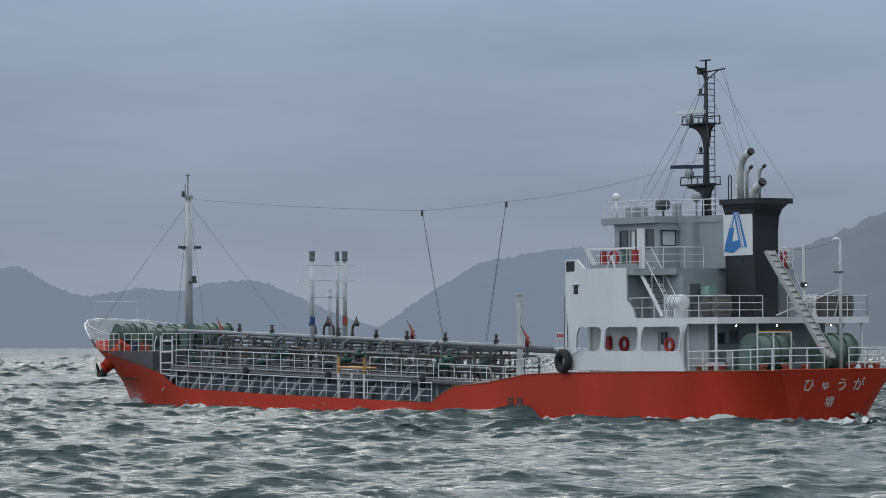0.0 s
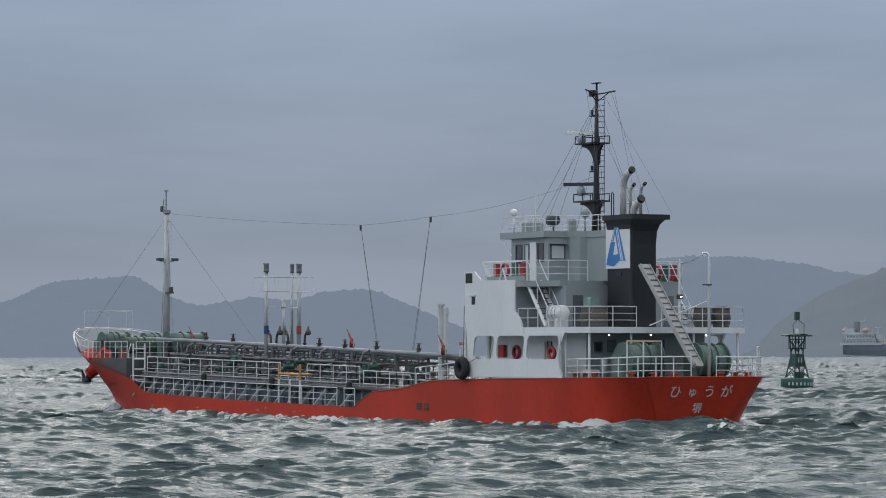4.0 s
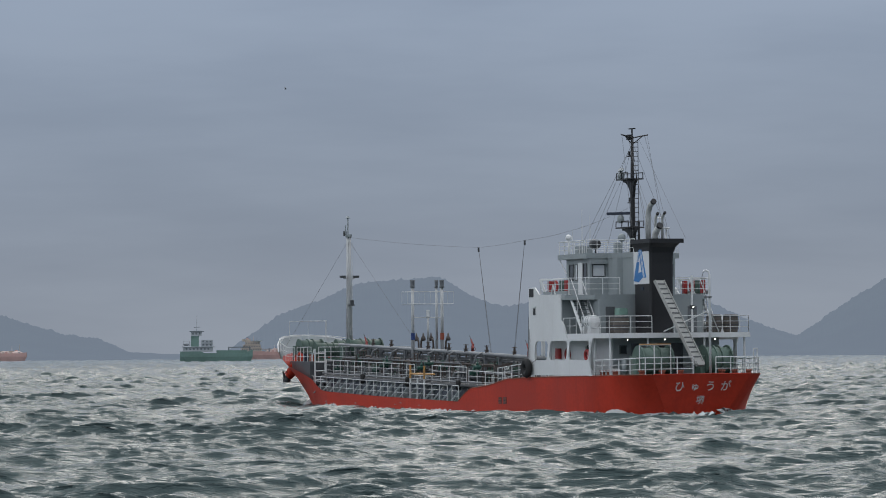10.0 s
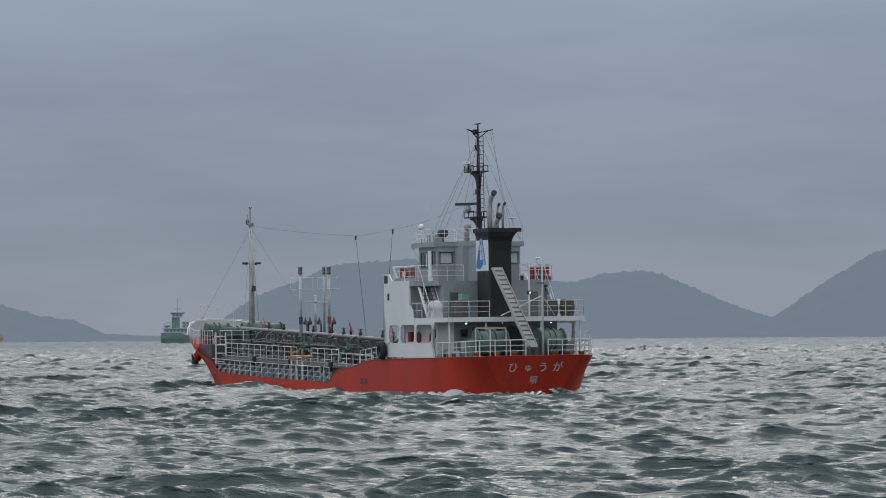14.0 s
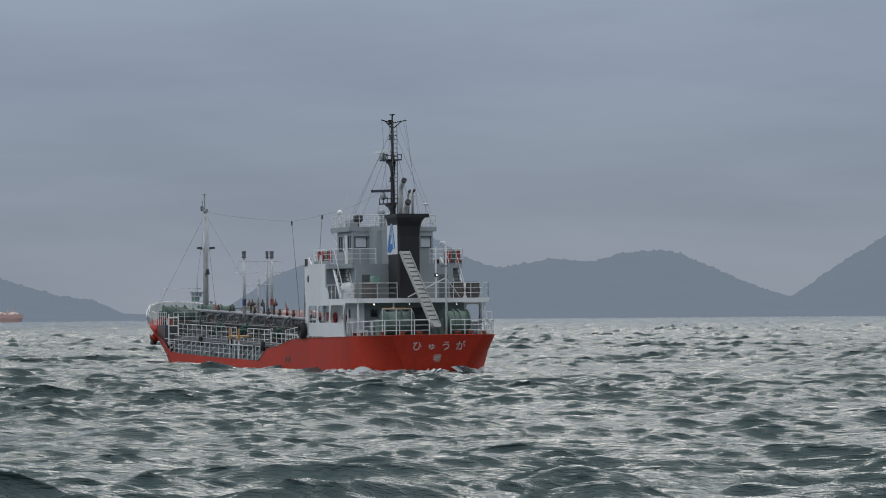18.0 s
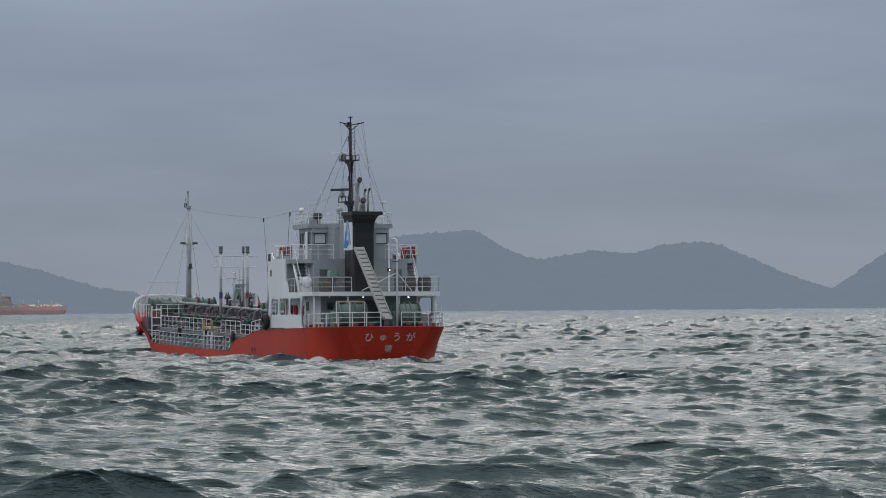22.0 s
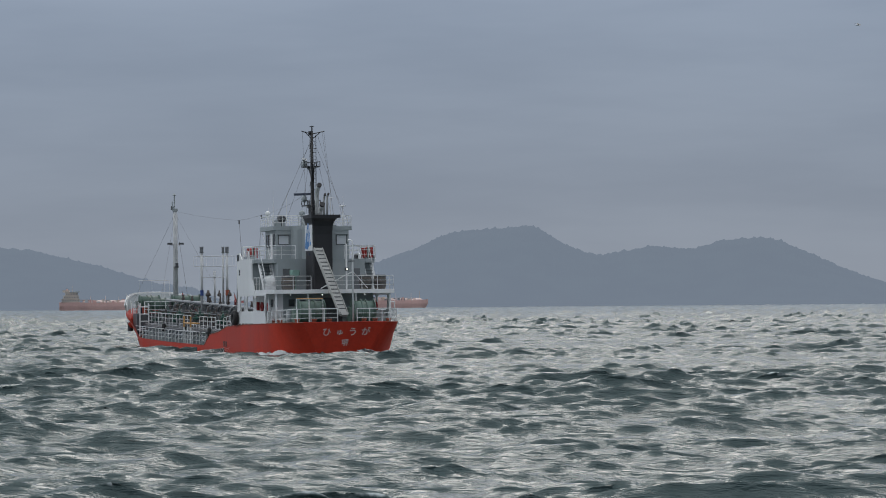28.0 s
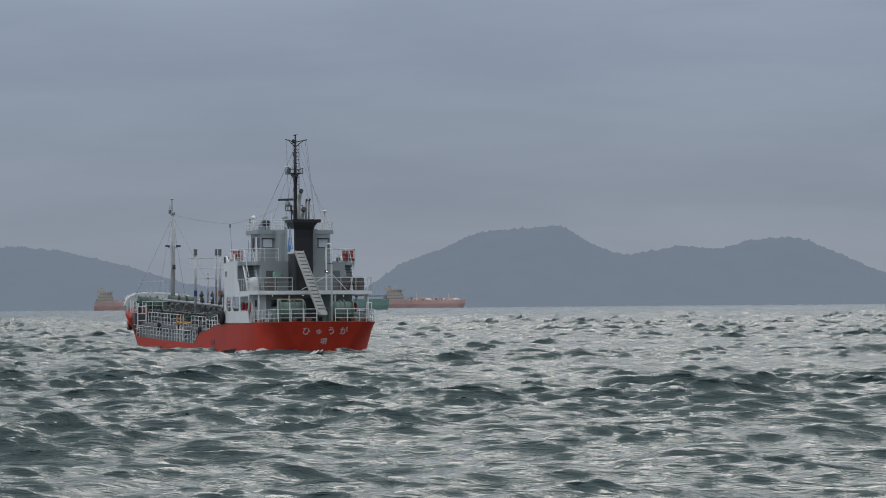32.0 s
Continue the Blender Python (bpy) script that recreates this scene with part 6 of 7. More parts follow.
def far_ship(name, label, at, length, beam, depth, rise, hull_mat, house_mat, house, floors, tanks=0, mast=0, cargo=None, tier=2.6, dome=3.2):
    """A ship some way off: hull, tiered house aft, windows, funnel, masts and deck cargo."""
    s = thing(name, label, "ship", at)
    part("hull", far_hull(length, beam, depth, rise), hull_mat, s)
    part("hull_band", Build().box(-length * 0.49, length * 0.40, beam / 2 + 0.0, beam / 2 + 0.12, depth * 0.93, depth * 1.0), house_mat, s)
    x0, x1 = -length / 2 + house[0] * length, -length / 2 + house[1] * length
    z = depth + 0.5 * rise
    for k in range(floors):
        w = beam / 2 * (0.94 - 0.1 * k)
        a0, a1 = x0 + 0.10 * k * (x1 - x0), x1 - 0.05 * k * (x1 - x0)
        deck = part("house", Build().box(a0, a1, -w, w, z, z + tier, 0.05), house_mat, s)
        part("deck_edge", Build().box(a0 - 0.6, a1 + 0.5, -w - 0.5, w + 0.5, z + tier - 0.15, z + tier + 0.1), house_mat, deck)
        n = max(3, int((a1 - a0) / 2.2))
        pane = Build().box(-0.55, 0.55, -0.06, 0.06, -0.5, 0.5).mesh("window", DIST_DARK)
        for i in range(n):
            x = a0 + (i + 0.5) * (a1 - a0) / n
            for y in (w + 0.02, -w - 0.02):
                part("window", pane, DIST_DARK, deck, at=pose(x, y, z + 1.5))
        cross = Build().box(-0.06, 0.06, -0.55, 0.55, -0.5, 0.5).mesh("window", DIST_DARK)
        for i in range(5):
            for x in (a0 - 0.02, a1 + 0.02):
                part("window", cross, DIST_DARK, deck, at=pose(x, -w + (i + 0.5) * 2 * w / 5, z + 1.5))
        z += tier
    fx = x0 + 0.3 * (x1 - x0)
    fun = part("funnel", Build().tube([(fx, 0, z - 2), (fx, 0, z + 3.2)], [1.5, 1.2], 10), hull_mat, s)
    part("funnel_top", Build().tube([(fx, 0, z + 3.2), (fx, 0, z + 3.9)], 1.25, 10), DIST_DARK, fun)
    m = part("mast", Build().tube([(x0 + 0.6 * (x1 - x0), 0, z), (x0 + 0.6 * (x1 - x0), 0, z + mast)], [0.3, 0.1], 6), house_mat, s)
    part("yard", Build().tube([(x0 + 0.6 * (x1 - x0), -2, z + mast * 0.55), (x0 + 0.6 * (x1 - x0), 2, z + mast * 0.55)], 0.12, 5), house_mat, m)
    part("fore_mast", Build().tube([(length * 0.40, 0, depth), (length * 0.40, 0, depth + 9)], [0.3, 0.15], 6), house_mat, s)
    for i in range(tanks):
        x = x1 + (i + 0.7) * (length * 0.42 - x1) / tanks
        part("cargo_tank", smooth(Build().sphere((x, 0, depth + 0.3), 4.2, 14, 8, (1.3, 0.8, dome / 4.2))), cargo, s)
    if tanks:
        part("deck_pipe", Build().tube([(x1, 0, depth + dome + 0.6), (length * 0.4, 0, depth + dome)], 0.3, 6), house_mat, s)
        rng = random.Random(round(length))
        for i in range(26):
            x, h = x1 + 1 + (length * 0.40 - x1 - 1) * rng.random(), rng.uniform(1.0, 3.6)
            w, y = rng.uniform(0.5, 2.2), rng.uniform(-0.4, 0.4) * beam
            part("deck_house" if w > 1.6 else "pipe_stand", Build().box(x - w, x + w, y - 0.6, y + 0.6, depth, depth + h, 0.05), rng.choice((hull_mat, cargo, house_mat, DIST_WHITE, DIST_DARK)), s)
        for u in (0.42, 0.62, 0.80):
            part("derrick_post", Build().tube([(-length / 2 + u * length, 0, depth), (-length / 2 + u * length, 0, depth + 7)], [0.3, 0.15], 6), cargo, s)
        part("upper_house", Build().box(x0 + 1, x0 + 0.45 * (x1 - x0), -beam * 0.3, beam * 0.3, z, z + 2.2, 0.05), house_mat, s)
        part("bridge_wing", Build().box(x0 + 0.7 * (x1 - x0), x1 + 0.6, -beam * 0.5, beam * 0.5, z - 0.2, z + 1.0, 0.05), DIST_WHITE, s)
    elif cargo:
        part("hatch_cover", Build().box(x1 + 1, length * 0.36, -beam * 0.36, beam * 0.36, depth, depth + 1.6, 0.1), cargo, s)
    return s


def bearing(az, d, turn):
    return pose(d * math.sin(radians(az)), d * math.cos(radians(az)), float(far_level(d)) - 0.2, 0, 0, turn)


def span(px, d):
    return px / FOCAL * d


def coaster(name, label, at, length, beam):
    """A small coaster: low house aft, a tall bridge on a green casing, one long hatch."""
    s = thing(name, label, "ship", at)
    part("hull", far_hull(length, beam, 7.2, 2.6), DIST_GREEN, s)
    at_x = lambda u: -length / 2 + length * u
    part("bulwark_stripe", Build().box(at_x(0.03), at_x(0.42), beam / 2 - 0.1, beam / 2 + 0.15, 8.3, 9.0), DIST_WHITE, s)
    low = part("house", Build().box(at_x(0.04), at_x(0.45), -beam * 0.42, beam * 0.42, 8.4, 12.0, 0.05), DIST_WHITE, s)
    part("deck_edge", Build().box(at_x(0.02), at_x(0.48), -beam * 0.5, beam * 0.5, 11.7, 12.3), DIST_WHITE, low)
    up = part("house", Build().box(at_x(0.29), at_x(0.45), -beam * 0.36, beam * 0.36, 12.3, 17.4, 0.05), DIST_WHITE, s)
    part("deck_edge", Build().box(at_x(0.27), at_x(0.47), -beam * 0.42, beam * 0.42, 14.6, 15.0), DIST_WHITE, up)
    part("casing", Build().box(at_x(0.15), at_x(0.26), -beam * 0.3, beam * 0.3, 12.0, 20.5, 0.2), DIST_GREEN, s, "green funnel casing")
    bridge = part("bridge", Build().box(at_x(0.15), at_x(0.30), -beam * 0.36, beam * 0.36, 20.5, 23.6, 0.1), DIST_WHITE, s)
    part("bridge_roof", Build().box(at_x(0.13), at_x(0.33), -beam * 0.42, beam * 0.42, 23.6, 24.4, 0.1), DIST_DARK, bridge)
    pane = Build().box(-0.6, 0.6, -0.06, 0.06, -0.7, 0.7).mesh("window", DIST_DARK)
    for u, z, w, mother in [(0.09 + 0.05 * k, 10.3, 0.42, low) for k in range(7)] + [(0.32 + 0.05 * k, z, 0.36, up) for k in range(3) for z in (13.6, 16.2)] + [(0.18 + 0.045 * k, 22.3, 0.36, bridge) for k in range(3)]:
        for y in (1, -1):
            part("window", pane, DIST_DARK, mother, at=pose(at_x(u), y * (beam * w + 0.02), z))
    part("boat_davit", Build().tube([(at_x(0.04), 0, 12.2), (at_x(0.05), 0, 16.6), (at_x(0.13), 0, 16.6), (at_x(0.13), 0, 12.2)], 0.25, 6), DIST_WHITE, s)
    part("life_boat", smooth(Build().sphere((at_x(0.085), -beam * 0.3, 13.8), 1.5, 12, 7, (1.3, 0.7, 0.7))), DIST_DARK, s)
    m = part("mast", Build().tube([(at_x(0.23), 0, 24.2), (at_x(0.23), 0, 36)], [0.35, 0.12], 6), DIST_WHITE, s)
    part("yard", Build().tube([(at_x(0.19), 0, 27), (at_x(0.28), 0, 27.4)], 0.2, 5), DIST_DARK, m)
    part("hatch_cover", Build().box(at_x(0.50), at_x(0.92), -beam * 0.36, beam * 0.36, 7.0, 9.3, 0.1), DIST_GREEN, s)
    part("cargo_beam", Build().box(at_x(0.66), at_x(0.97), -0.4, 0.4, 11.2, 12.0, 0.1).box(at_x(0.66), at_x(0.68), -0.4, 0.4, 9, 11.5).box(at_x(0.95), at_x(0.97), -0.4, 0.4, 9, 11.5), DIST_DARK, s)
    return s


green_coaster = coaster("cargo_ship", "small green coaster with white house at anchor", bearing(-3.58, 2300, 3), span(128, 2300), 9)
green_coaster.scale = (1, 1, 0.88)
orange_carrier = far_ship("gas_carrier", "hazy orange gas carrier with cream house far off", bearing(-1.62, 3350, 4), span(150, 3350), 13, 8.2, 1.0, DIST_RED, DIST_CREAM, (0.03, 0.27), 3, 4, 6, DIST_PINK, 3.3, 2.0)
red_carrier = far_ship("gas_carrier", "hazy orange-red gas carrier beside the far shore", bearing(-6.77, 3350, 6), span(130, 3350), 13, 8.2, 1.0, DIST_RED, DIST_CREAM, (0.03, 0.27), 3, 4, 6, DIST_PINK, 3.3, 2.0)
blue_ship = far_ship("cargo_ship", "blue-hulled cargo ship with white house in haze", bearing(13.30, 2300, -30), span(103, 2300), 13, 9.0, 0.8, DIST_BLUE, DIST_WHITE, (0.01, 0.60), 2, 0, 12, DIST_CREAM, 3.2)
part("white_bulwark", Build().box(-21, 8, -6.7, -6.45, 8.6, 10.2), DIST_WHITE, blue_ship)
part("white_bulwark", Build().box(-21.7, -21.4, -5.0, 5.0, 8.6, 10.2), DIST_WHITE, blue_ship)
for x, y in ((-19, -3.0), (-4, -5.0)):
    boat = part("life_boat", smooth(Build().sphere((x, y, 18.6), 1.6, 12, 8, (1.3, 0.9, 0.9))), DIST_RED, blue_ship, "orange-red enclosed lifeboat")
    part("boat_davit", Build().tube([(x + 2.2, y, 15.5), (x + 2.4, y, 19.5), (x, y, 21.0)], 0.25, 6), DIST_WHITE, boat)
part("funnel", Build().box(-13, -9.5, -1.6, 1.6, 15.5, 24.5, 0.3), DIST_DARK, blue_ship, "dark square funnel")
part("derrick_post", Build().tube([(10, 0, 9), (10, 0, 25)], [0.4, 0.2], 8), DIST_WHITE, blue_ship)
part("deck_cargo", Build().box(9, 18, -4, 4, 9, 12.4, 0.2), DIST_CREAM, blue_ship)

for x0, x1, z0, z1, w in ((-20, 2, 15.4, 17.4, 5.0), (-19, -12, 17.4, 20.0, 4.2), (-8, -1, 17.4, 19.2, 3.6), (3, 7, 11, 16, 4.0), (12, 13.2, 12, 16, 2.0), (15, 17.5, 11.5, 14.2, 3.0)):
    part("deck_house", Build().box(x0, x1, -w, w, z0, z1, 0.1), DIST_WHITE, blue_ship)
for x, h in ((-7, 25.5), (3.5, 21), (14.5, 20)):
    part("signal_post", Build().tube([(x, 0, 12), (x, 0, h)], [0.3, 0.15], 6).tube([(x - 2.2, 0, h - 0.6), (x + 2.2, 0, h - 0.6)], 0.2, 5), DIST_WHITE, blue_ship)
# light buoy
buoy = thing("light_buoy", "green lateral light buoy with lattice tower and can topmark", "buoy", pose(69.9, 328.4, -0.12, 1.5, 2.0, 20))
part("float", smooth(Build().tube([(0, 0, -0.7), (0, 0, -0.5), (0, 0, 0.75), (0, 0, 0.85), (0, 0, 0.9)], [1.3, 1.6, 1.65, 1.6, 1.3], 24)), BUOY, buoy, "green round float, worn at the rim")
for k in range(9):
    a = radians(-150 + 14 * k)
    part("float_mark", Build().box(-0.09, 0.09, -0.02, 0.02, -0.16, 0.16), DIST_WHITE, buoy, at=pose(1.66 * math.cos(a), 1.66 * math.sin(a), 0.3, 0, 0, math.degrees(a) + 90))
for sx, sy in ((1, 1), (1, -1), (-1, 1), (-1, -1)):
    part("tower_leg", Build().tube([(sx * 0.85, sy * 0.85, 0.85), (sx * 0.42, sy * 0.42, 3.2), (sx * 0.55, sy * 0.55, 5.1)], 0.075, 6), BUOY_DARK, buoy)
for z0, z1, w0, w1 in ((0.95, 2.1, 0.83, 0.62), (3.5, 4.8, 0.45, 0.53)):
    c = [(1, 1), (1, -1), (-1, -1), (-1, 1)]
    for (ax, ay), (bx, by) in zip(c, c[1:] + c[:1]):
        b = Build().tube([(ax * w0, ay * w0, z0), (bx * w1, by * w1, z1)], 0.035, 5).tube([(bx * w0, by * w0, z0), (ax * w1, ay * w1, z1)], 0.035, 5).tube([(ax * w1, ay * w1, z1), (bx * w1, by * w1, z1)], 0.04, 5)
        part("tower_brace", b, BUOY_DARK, buoy)
for x, y in ((0.5, 0.2), (-0.4, -0.5), (0.1, -0.6)):
    part("battery_box", Build().box(x - 0.22, x + 0.22, y - 0.2, y + 0.2, 0.86, 1.5, 0.04), BUOY_DARK, buoy)
part("solar_panel", Build().prism([(1.6, 5.12), (0.5, 5.3), (0.5, 5.36), (1.6, 5.18)], -0.5, 0.5), DARK, buoy)
part("number_panel", Build().prism([(-0.62, 2.05), (0.62, 2.05), (0.48, 3.3), (-0.48, 3.3)], -0.56, 0.56), BUOY_DARK, buoy)
for x in (-0.18, 0.16):
    part("panel_mark", Build().box(x - 0.06, x + 0.06, -0.6, -0.565, 2.45, 2.95), DIST_WHITE, buoy)
part("platform", Build().tube([(0, 0, 5.1), (0, 0, 5.2)], 1.2, 18), BUOY_DARK, buoy)
part("solar_panel", Build().prism([(-1.6, 5.12), (-0.5, 5.3), (-0.5, 5.36), (-1.6, 5.18)], -0.5, 0.5), DARK, buoy)
for k in range(8):
    a = radians(45 * k)
    part("cage_bar", Build().tube([(0.85 * math.cos(a), 0.85 * math.sin(a), 3.9), (0.85 * math.cos(a), 0.85 * math.sin(a), 5.1)], 0.035, 5), BUOY_DARK, buoy)
part("cage_ring", Build().torus((0, 0, 3.9), "z", 0.85, 0.05, 18, 5), BUOY_DARK, buoy)
part("lantern", smooth(Build().tube([(0, 0, 5.2), (0, 0, 5.45), (0, 0, 5.5), (0, 0, 5.85)], [0.25, 0.25, 0.16, 0.14], 12)), DIST_WHITE, buoy)
part("topmark_arm", Build().tube([(-0.35, 0, 5.2), (-0.5, 0, 6.2), (-0.1, 0, 6.65), (0, 0, 6.8)], 0.035, 6).tube([(0.8, 0, 5.2), (0.85, 0, 6.3), (0.3, 0, 6.65), (0, 0, 6.8)], 0.03, 6), BUOY_DARK, buoy)
part("topmark", Build().tube([(0, 0, 6.75), (0, 0, 7.55)], 0.28, 14), BUOY_DARK, buoy)

for piece in buoy.children:
    piece.data.transform(Matrix.Scale(0.99, 4))
    piece.location = piece.location * 0.99

# gulls
def gull(label):
    g = thing("gull", label, "gull", group="gulls over the strait")
    part("body", smooth(Build().tube([(0.24, 0, 0), (0.16, 0, 0.02), (0, 0, 0), (-0.14, 0, 0), (-0.26, 0, 0.02)], [0.015, 0.05, 0.065, 0.045, 0.02], 8)), VENT, g)
    part("tail", Build().prism([(-0.22, -0.03), (-0.22, 0.03), (-0.36, 0.07), (-0.36, -0.07)], 0.012, 0.022, "z"), VENT, g)
    wings = []
    for s in (1, -1):
        w = Build()
        w.rings([[(0.09, s * 0.04, 0.03), (-0.09, s * 0.04, 0.03)], [(0.14, s * 0.26, 0.13), (-0.05, s * 0.27, 0.12)], [(0.06, s * 0.46, 0.10), (-0.06, s * 0.44, 0.09)], [(-0.08, s * 0.66, 0.05), (-0.10, s * 0.64, 0.05)]], closed=False)
        w.rings([[(0.09, s * 0.04, 0.045), (-0.09, s * 0.04, 0.04)], [(0.14, s * 0.26, 0.145), (-0.05, s * 0.27, 0.13)], [(0.06, s * 0.46, 0.11), (-0.06, s * 0.44, 0.10)], [(-0.08, s * 0.66, 0.055), (-0.10, s * 0.64, 0.055)]], closed=False)
        wings.append(part("wing", w, PIPE, g, "grey feathered wing with dark tip"))
    return g, wings


gull_a, wings_a = gull("grey gull gliding over the sea")
gull_b, wings_b = gull("grey gull gliding high")
gull_c, wings_c = gull("small grey gull far up")


# ---- broken water against the hull ----
def water_mesh(name, grid, crest):
    b = Build()
    b.smooth = True
    b.rings(grid, closed=False)
    me = b.mesh(name, SEA)
    at = me.attributes.new("crest", "FLOAT", "POINT")
    at.data.foreach_set("value", [c for line in crest for c in line])
    blur = me.attributes.new("blur", "FLOAT", "POINT")
    blur.data.foreach_set("value", [0.15] * len(me.vertices))
    return me


def waterline(x):
    return between(x, DECK_X, WATER_B) + 0.05 if x < 63.5 else max(0.05, 0.65 - (x - 63.5) * 0.3)


for side in (1, -1):
    grid, crest = [], []
    for i in range(401):
        x = 66.0 - 69.5 * i / 400
        bow = math.exp(-((x - 61.0) / 2.6) ** 2)
        h = 0.28 + 0.55 * bow + 0.15 * math.exp(-((x - 4) / 7) ** 2) + 0.34 * max(0, noise.noise((x * 0.45, side * 3.0, 0.3))) + 0.20 * noise.noise((x * 1.9, side * 3.0, 1.3)) + 0.1 * noise.noise((x * 5.0, side, 4.0))
        line, foam = [], []
        for j in range(13):
            v = j / 12
            y = max(0.0, waterline(max(0, x)) - 0.25) + v * (1.7 + 1.4 * bow) + 0.15 * noise.noise((x * 1.3, v * 3, 2.2))
            z = WATERLINE - 0.1 + h * (1 - v) ** 1.6 - 0.75 * v ** 2 + 0.09 * noise.noise((x * 3.1, v * 6, 4.0)) + 0.05 * noise.noise((x * 8, v * 14, 4.0))
            line.append((x - 0.5 * v - (0.6 * bow * v), side * y, z))
            foam.append(2.9 * max(0.0, (0.66 + 0.6 * bow) * (1 - v) ** 1.1 + 0.7 * noise.noise((x * 1.1, v * 2.5, 7.0)) + 0.3 * noise.noise((x * 4.0, v * 7, 3.0))))
        grid.append(line)
        crest.append(foam)
    part("bow_wave", water_mesh("bow_wave", grid, crest), SEA, ship, "broken white water pushed along the hull")

# the water closing in behind the transom
grid, crest = [], []
for i in range(121):
    y = -5.4 + 10.8 * i / 120
    h = 0.42 + 0.40 * max(0, noise.noise((y * 0.7, 1.4, 6.0))) + 0.16 * noise.noise((y * 2.3, 2.0, 1.3)) + 0.08 * noise.noise((y * 6.0, 1.0, 4.0))
    line, foam = [], []
    for j in range(13):
        v = j / 12
        line.append((1.9 + 0.07 * y * y - 4.2 * v + 0.2 * noise.noise((y * 1.3, v * 3, 8.2)), y, WATERLINE - 0.1 + h * (1 - v) ** 1.2 - 0.6 * v ** 2 + 0.10 * noise.noise((y * 3.1, v * 6, 4.0)) + 0.05 * noise.noise((y * 8, v * 14, 4.0))))
        foam.append(2.9 * max(0.0, 0.78 * (1 - v) ** 0.8 + 0.6 * noise.noise((y * 1.1, v * 2.5, 5.0)) + 0.3 * noise.noise((y * 4.0, v * 7, 3.0))))
    grid.append(line)
    crest.append(foam)
part("stern_wave", water_mesh("stern_wave", grid, crest), SEA, ship, "broken white water closing in behind the stern")

splashes = []
for n in range(4):
    grid, crest = [], []
    for i in range(65):
        u = i / 64 * 2 - 1
        env = math.cos(u * math.pi / 2) ** 1.5
        line, foam = [], []
        for j in range(15):
            v = j / 14
            h = env * (0.85 + 0.45 * noise.noise((u * 3 + n * 9, 0, 0)) + 0.35 * noise.noise((u * 9 + n * 5, v * 2, 0))) * (math.sin(math.pi * min(1, v * 1.15 + 0.12)) ** 1.3)
            line.append((u * 3.3 + 0.12 * noise.noise((u * 6, v * 6, n)), 4.4 + v * 2.2 + 0.2 * noise.noise((u * 2, v * 2, n)), h - 0.5 * v + 0.16 * noise.noise((u * 9, v * 9, n)) + 0.09 * noise.noise((u * 22, v * 20, n))))
            foam.append(1.65 * max(0.0, 1.0 * env * math.exp(-((v - 0.4) / 0.4) ** 2) + 0.5 * noise.noise((u * 4, v * 4, n + 5.0)) + 0.4 * noise.noise((u * 14, v * 12, n + 5.0))))
        grid.append(line)
        crest.append(foam)
    splashes.append(part("side_splash", water_mesh("side_splash", grid, crest), SEA, ship, "small wave breaking white against the side"))


def spray(seed, drops, lx, ly, lz):
    """A cloud of fine drops thrown up, thick at its foot and thin above."""
    rng = np.random.RandomState(seed)
    b = Build()
    tips = ((0.5, 0.5, 0.0), (-0.5, 0.5, 0.0), (0.0, -0.7, 0.0), (0.0, 0.0, 0.8), (0.0, 0.0, -0.8))
    plumes = [(rng.uniform(-0.8, 0.8), rng.uniform(0.5, 1.0)) for k in range(6)]
    for k in range(drops):
        u, top = plumes[rng.randint(6)]
        h = rng.rand() ** 1.7
        x = lx * (u * (1 - 0.3 * h) + rng.normal(0, 0.16 + 0.12 * h)) - 0.5 * lx * h * h
        r = 0.005 + 0.016 * rng.rand() ** 4
        p = (x, ly * rng.normal(0, 0.5), lz * h * top)
        b.add([(p[0] + r * a, p[1] + r * c, p[2] + r * d) for a, c, d in tips], [(0, 1, 3), (1, 2, 3), (2, 0, 3), (1, 0, 4), (2, 1, 4), (0, 2, 4)])
    return tagged(part("spray", b, FOAM, ship, "fine white spray thrown up by a wave"), kind="stuff")


sprays = [spray(3, 15000, 2.0, 0.5, 2.6), spray(5, 9000, 1.8, 0.35, 1.2), spray(8, 8000, 1.7, 0.35, 1.1), spray(9, 15000, 1.9, 0.35, 1.9)]


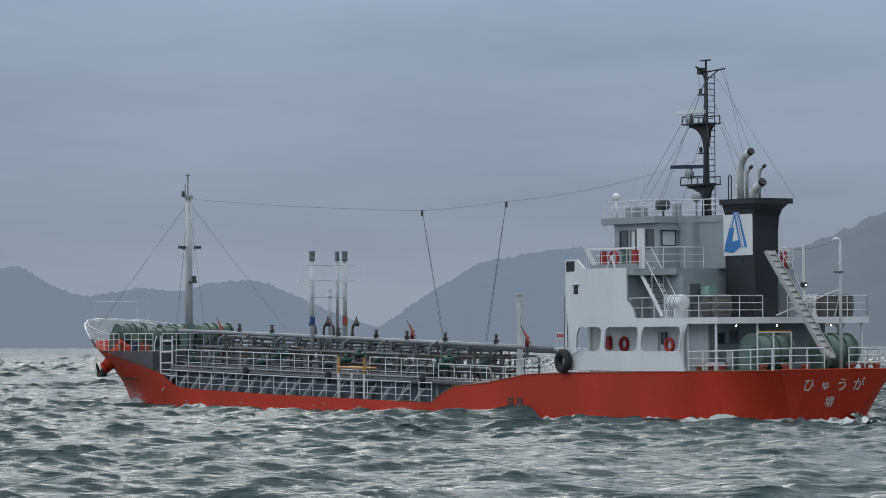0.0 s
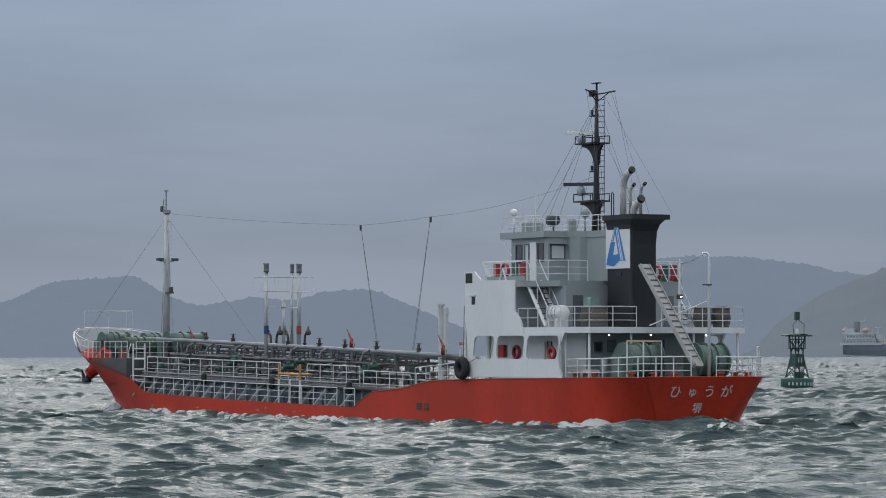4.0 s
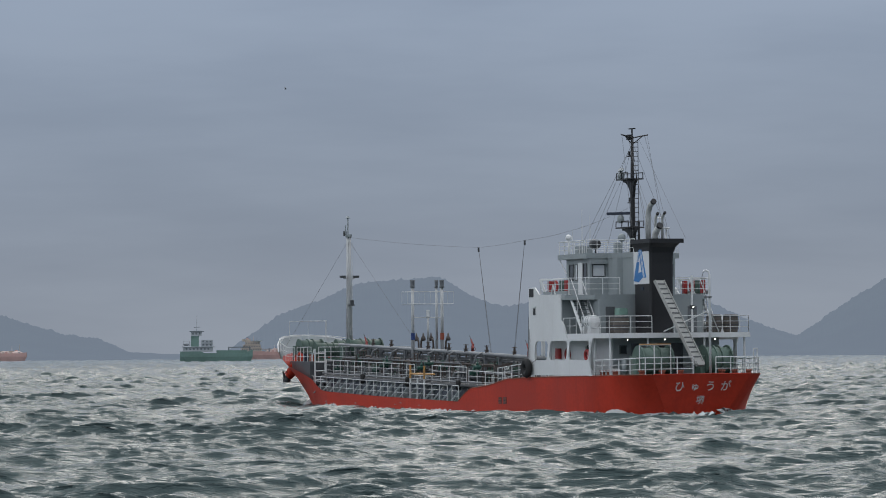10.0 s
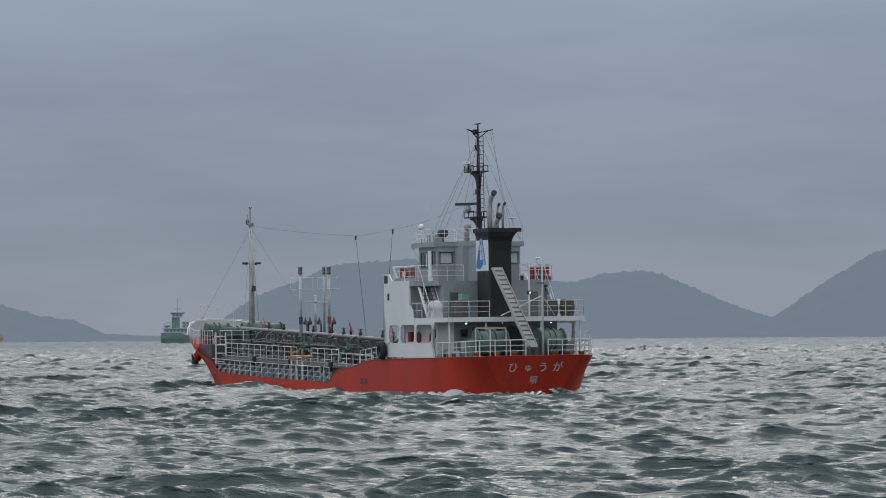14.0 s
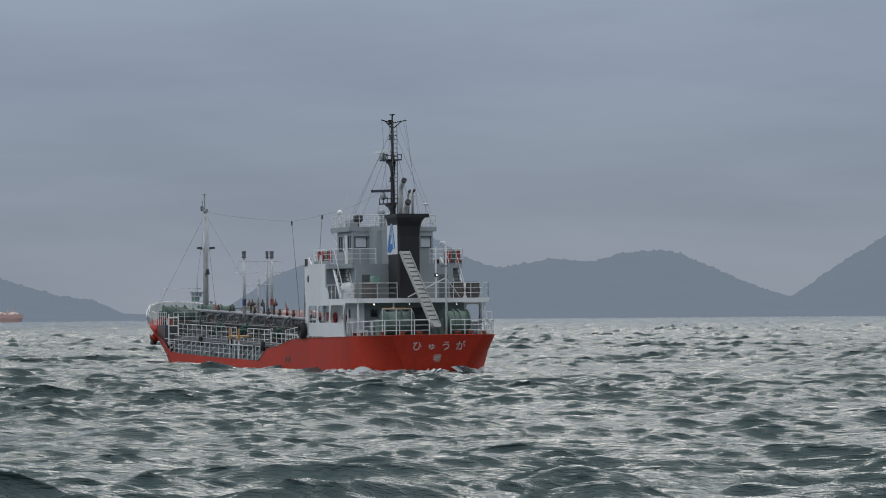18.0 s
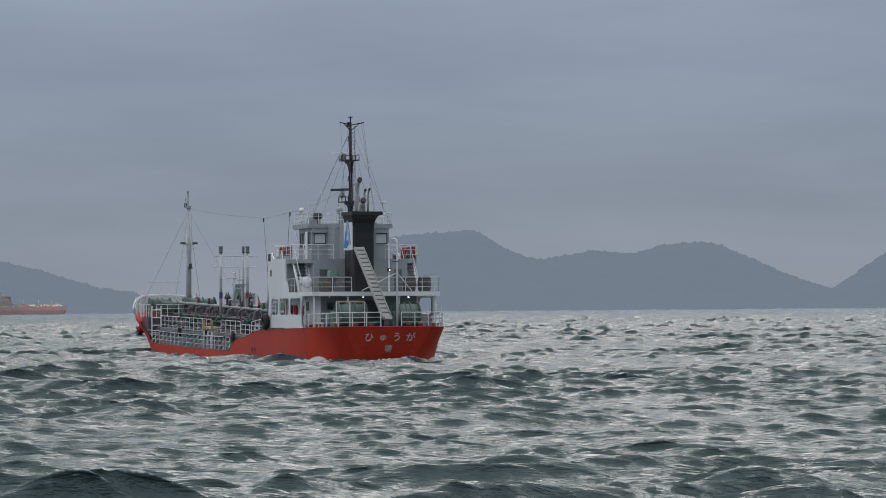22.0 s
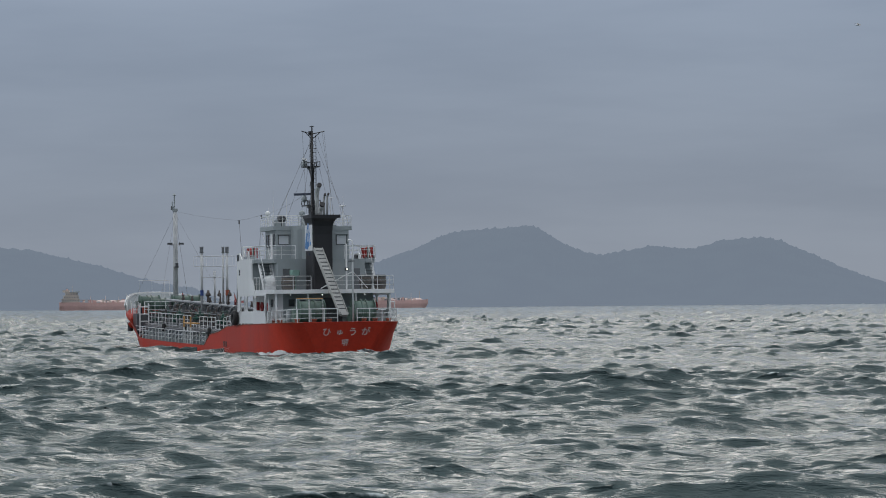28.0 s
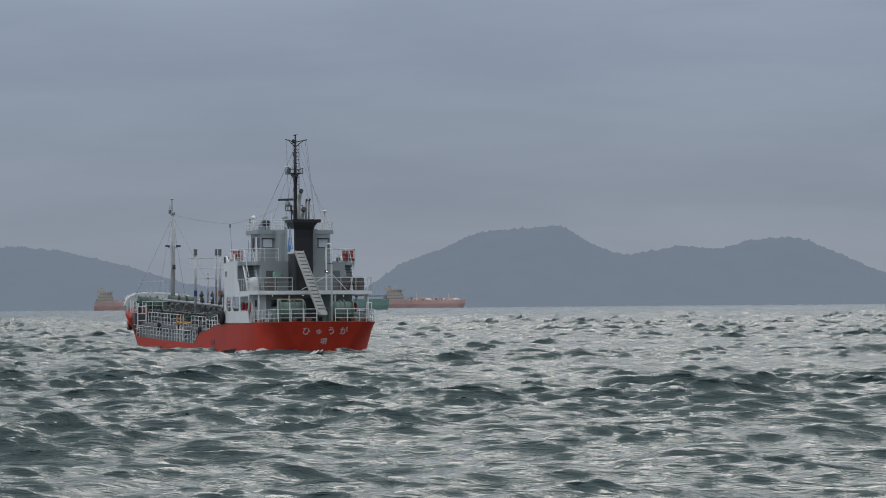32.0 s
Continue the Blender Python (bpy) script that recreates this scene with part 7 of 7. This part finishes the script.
# ---- what moves ----
def motions():
    walk(ship, [(t, pose(x, y, -WATERLINE, heel, trim, turn)) for t, x, y, heel, trim, turn in SHIP_ROWS])
    walk(sea, [(t, pose(SEA_SPEED * math.cos(WIND) * (t - 16), SEA_SPEED * math.sin(WIND) * (t - 16), 0.05 * math.sin(t * 0.9))) for t in range(0, 33, 2)])
    # only the upper scanner turns
    walk(radars[0], [(t * 0.5, pose(9.7, 0.4, 15.15, 0, 0, 110 + 70 * t)) for t in range(65)])

    for vessel, d, turn, rows in ((green_coaster, 2300, 3, ((0, -3.75), (9, -3.62), (10, -3.05), (20, -2.93), (32, -2.8))), (orange_carrier, 3350, 4, ((0, -2.55), (9, -2.4), (10, -1.95), (28, -1.77), (32, -1.6))), (red_carrier, 3350, 6, ((0, -6.95), (12, -6.87), (23, -6.79), (32, -6.57)))):
        walk(vessel, [(t, bearing(az, d, turn)) for t, az in rows])
    walk(buoy, [(t, pose(69.9, 328.4, 0.1 + 0.2 * math.sin(t * 1.7), 1.5 + 3 * math.sin(t * 1.3), 2.0 + 2.5 * math.cos(t * 1.1), 20)) for t in range(33)])
    # waves slap the side, slide aft along it and sink back
    slaps = (((0, 15.4, -0.7), (1, 13.7, -0.1), (2, 12.6, -0.7), (4, 17.0, -1.4), (5.2, 15.2, -0.2), (6, 13.0, 0.1), (7, 12.6, -0.05), (8, 10.4, -0.05), (9.3, 9.0, -1.4), (18.6, 19.0, -1.4), (19.5, 17.5, -0.2), (20.3, 16.0, 0.1), (21.3, 14.5, -1.3), (22.6, 12.5, -1.2), (23.6, 9.6, 0.1), (24.2, 8.6, 0.25), (25, 7.4, -0.3), (26.5, 6.0, -1.4), (32, 9.0, -1.4)),
             ((0, 4.5, -0.6), (1, 2.6, 0.0), (1.8, 1.2, -0.2), (3, -1.0, -1.4), (6.2, 20.0, -1.4), (7.2, 18.0, -0.5), (8, 17.0, -0.1), (9, 15.4, -1.3), (10, 8.0, -1.4), (12, 6.5, -0.3), (14, 4.0, -1.4), (32, 4.0, -1.4)),
             ((0, 30.0, -0.5), (0.6, 29.0, -0.3), (2, 26.5, -0.6), (3, 23.5, -0.15), (4, 21.5, -1.4), (14, 30, -1.4), (16, 27, -0.5), (18, 25, -1.3), (21, 28.5, -1.0), (22, 27.0, -0.2), (23.5, 24.5, -0.1), (25, 22.0, -1.2), (32, 22.0, -1.4)),
             ((0, 44.0, -1.2), (3, 42.0, -0.15), (5, 38.0, -1.2), (9, 41.0, -0.7), (12, 37.0, -1.3), (26, 20.0, -1.4), (28, 18.0, -0.4), (30, 15.0, -1.2), (32, 12.0, -0.5)))
    for lump, rows in zip(splashes, slaps):
        walk(lump, [(t, pose(x, 0, WATERLINE - 0.3 + dz)) for t, x, dz in rows])
    clouds = (((0, 59.6, 2.75, 0.0), (0.7, 59.2, 2.8, -0.15), (1.4, 59.2, 2.8, -0.8), (2.2, 59.8, 2.75, -0.2), (3.5, 59.0, 2.9, -1.3), (5.6, 59.8, 2.75, -0.5), (6.5, 59.4, 2.8, -1.0), (8, 59.2, 2.8, -2.9), (15, 59.2, 2.8, -2.9), (17, 59.8, 2.8, -1.2), (19, 59.2, 2.8, -2.9), (28, 59.2, 2.8, -2.9), (30, 59.8, 2.8, -1.0), (32, 59.2, 2.8, -2.9)),
              ((0, 29.0, 4.9, -0.5), (0.5, 28.4, 4.9, -0.2), (1.5, 26.0, 5.0, -1.6), (21, 28.0, 5.0, -1.6), (22.4, 27.0, 4.9, -0.3), (23.2, 25.0, 4.9, 0.0), (24.5, 22.0, 5.0, -1.6), (32, 22.0, 5.0, -1.6)),
              ((0, 4.0, 5.0, -1.3), (1, 2.0, 4.9, 0.0), (2, 0.8, 4.8, -1.3), (10.5, 7.5, 5.0, -1.4), (12, 6.5, 4.9, -0.1), (13.4, 5.0, 5.0, -1.4), (32, 5.0, 5.0, -1.4)),
              ((0, 15.0, 5.0, -2.2), (4.8, 15.5, 5.0, -2.2), (5.8, 13.6, 5.0, -0.5), (6.6, 13.6, 5.0, -0.4), (7.0, 13.0, 4.9, -0.2), (7.4, 12.4, 4.9, 0.0), (8.3, 10.5, 5.0, -2.0), (18.8, 18.5, 5.0, -2.2), (19.6, 17.2, 5.0, -0.8), (20.2, 16.2, 4.9, -0.6), (21, 14.8, 5.0, -2.2), (26, 18.0, 5.0, -2.2), (28, 17.5, 5.0, -1.0), (29.5, 16.0, 5.0, -2.2), (32, 14.0, 5.0, -2.2)))
    for cloud, rows in zip(sprays, clouds):
        walk(cloud, [(t, pose(x, y, WATERLINE - 0.2 + dz)) for t, x, y, dz in rows])
    # the gulls wheel in and out of the sky over the strait
    flights = ((gull_a, wings_a, 222, [(t, -0.56 - 19.0 * (t - 16.5), 200, 18.4 + 1.6 * (t - 16.5)) for t in (0, 8, 16, 24, 32)]),
               (gull_b, wings_b, 15, [(0, 230, 318, 70), (20, 130, 318, 48), (26, 78, 318, 37), (28, 35, 317, 29.7), (29, 52, 318, 34), (30.5, 95, 318, 41), (32, 140, 318, 48)]),
               (gull_c, wings_c, 20, [(t, 2 * x, 2 * y, 2 * z - EYE) for t, x, y, z in ((0, -67, 290, 36), (9, -18.2, 290, 28.5), (10, -9.4, 290, 26.7), (11, -4.6, 290, 26.9), (12, -3.5, 290, 22.9), (13.5, 25, 290, 34), (15, 60, 290, 44), (18, 55, 290, 46), (20, 20.7, 289, 28.9), (21, 5, 289, 42), (24, -60, 290, 60), (32, -140, 290, 70))]))
    for bird, wings, turn, rows in flights:
        walk(bird, [(t, pose(x, y, z, 14, -4, turn)) for t, x, y, z in rows])
        for s, wing in zip((1, -1), wings):
            walk(wing, [(0.25 * k, pose(0, 0, 0, s * (14 + 24 * math.sin(k * 1.9)), 0, 0)) for k in range(129)])


motions()
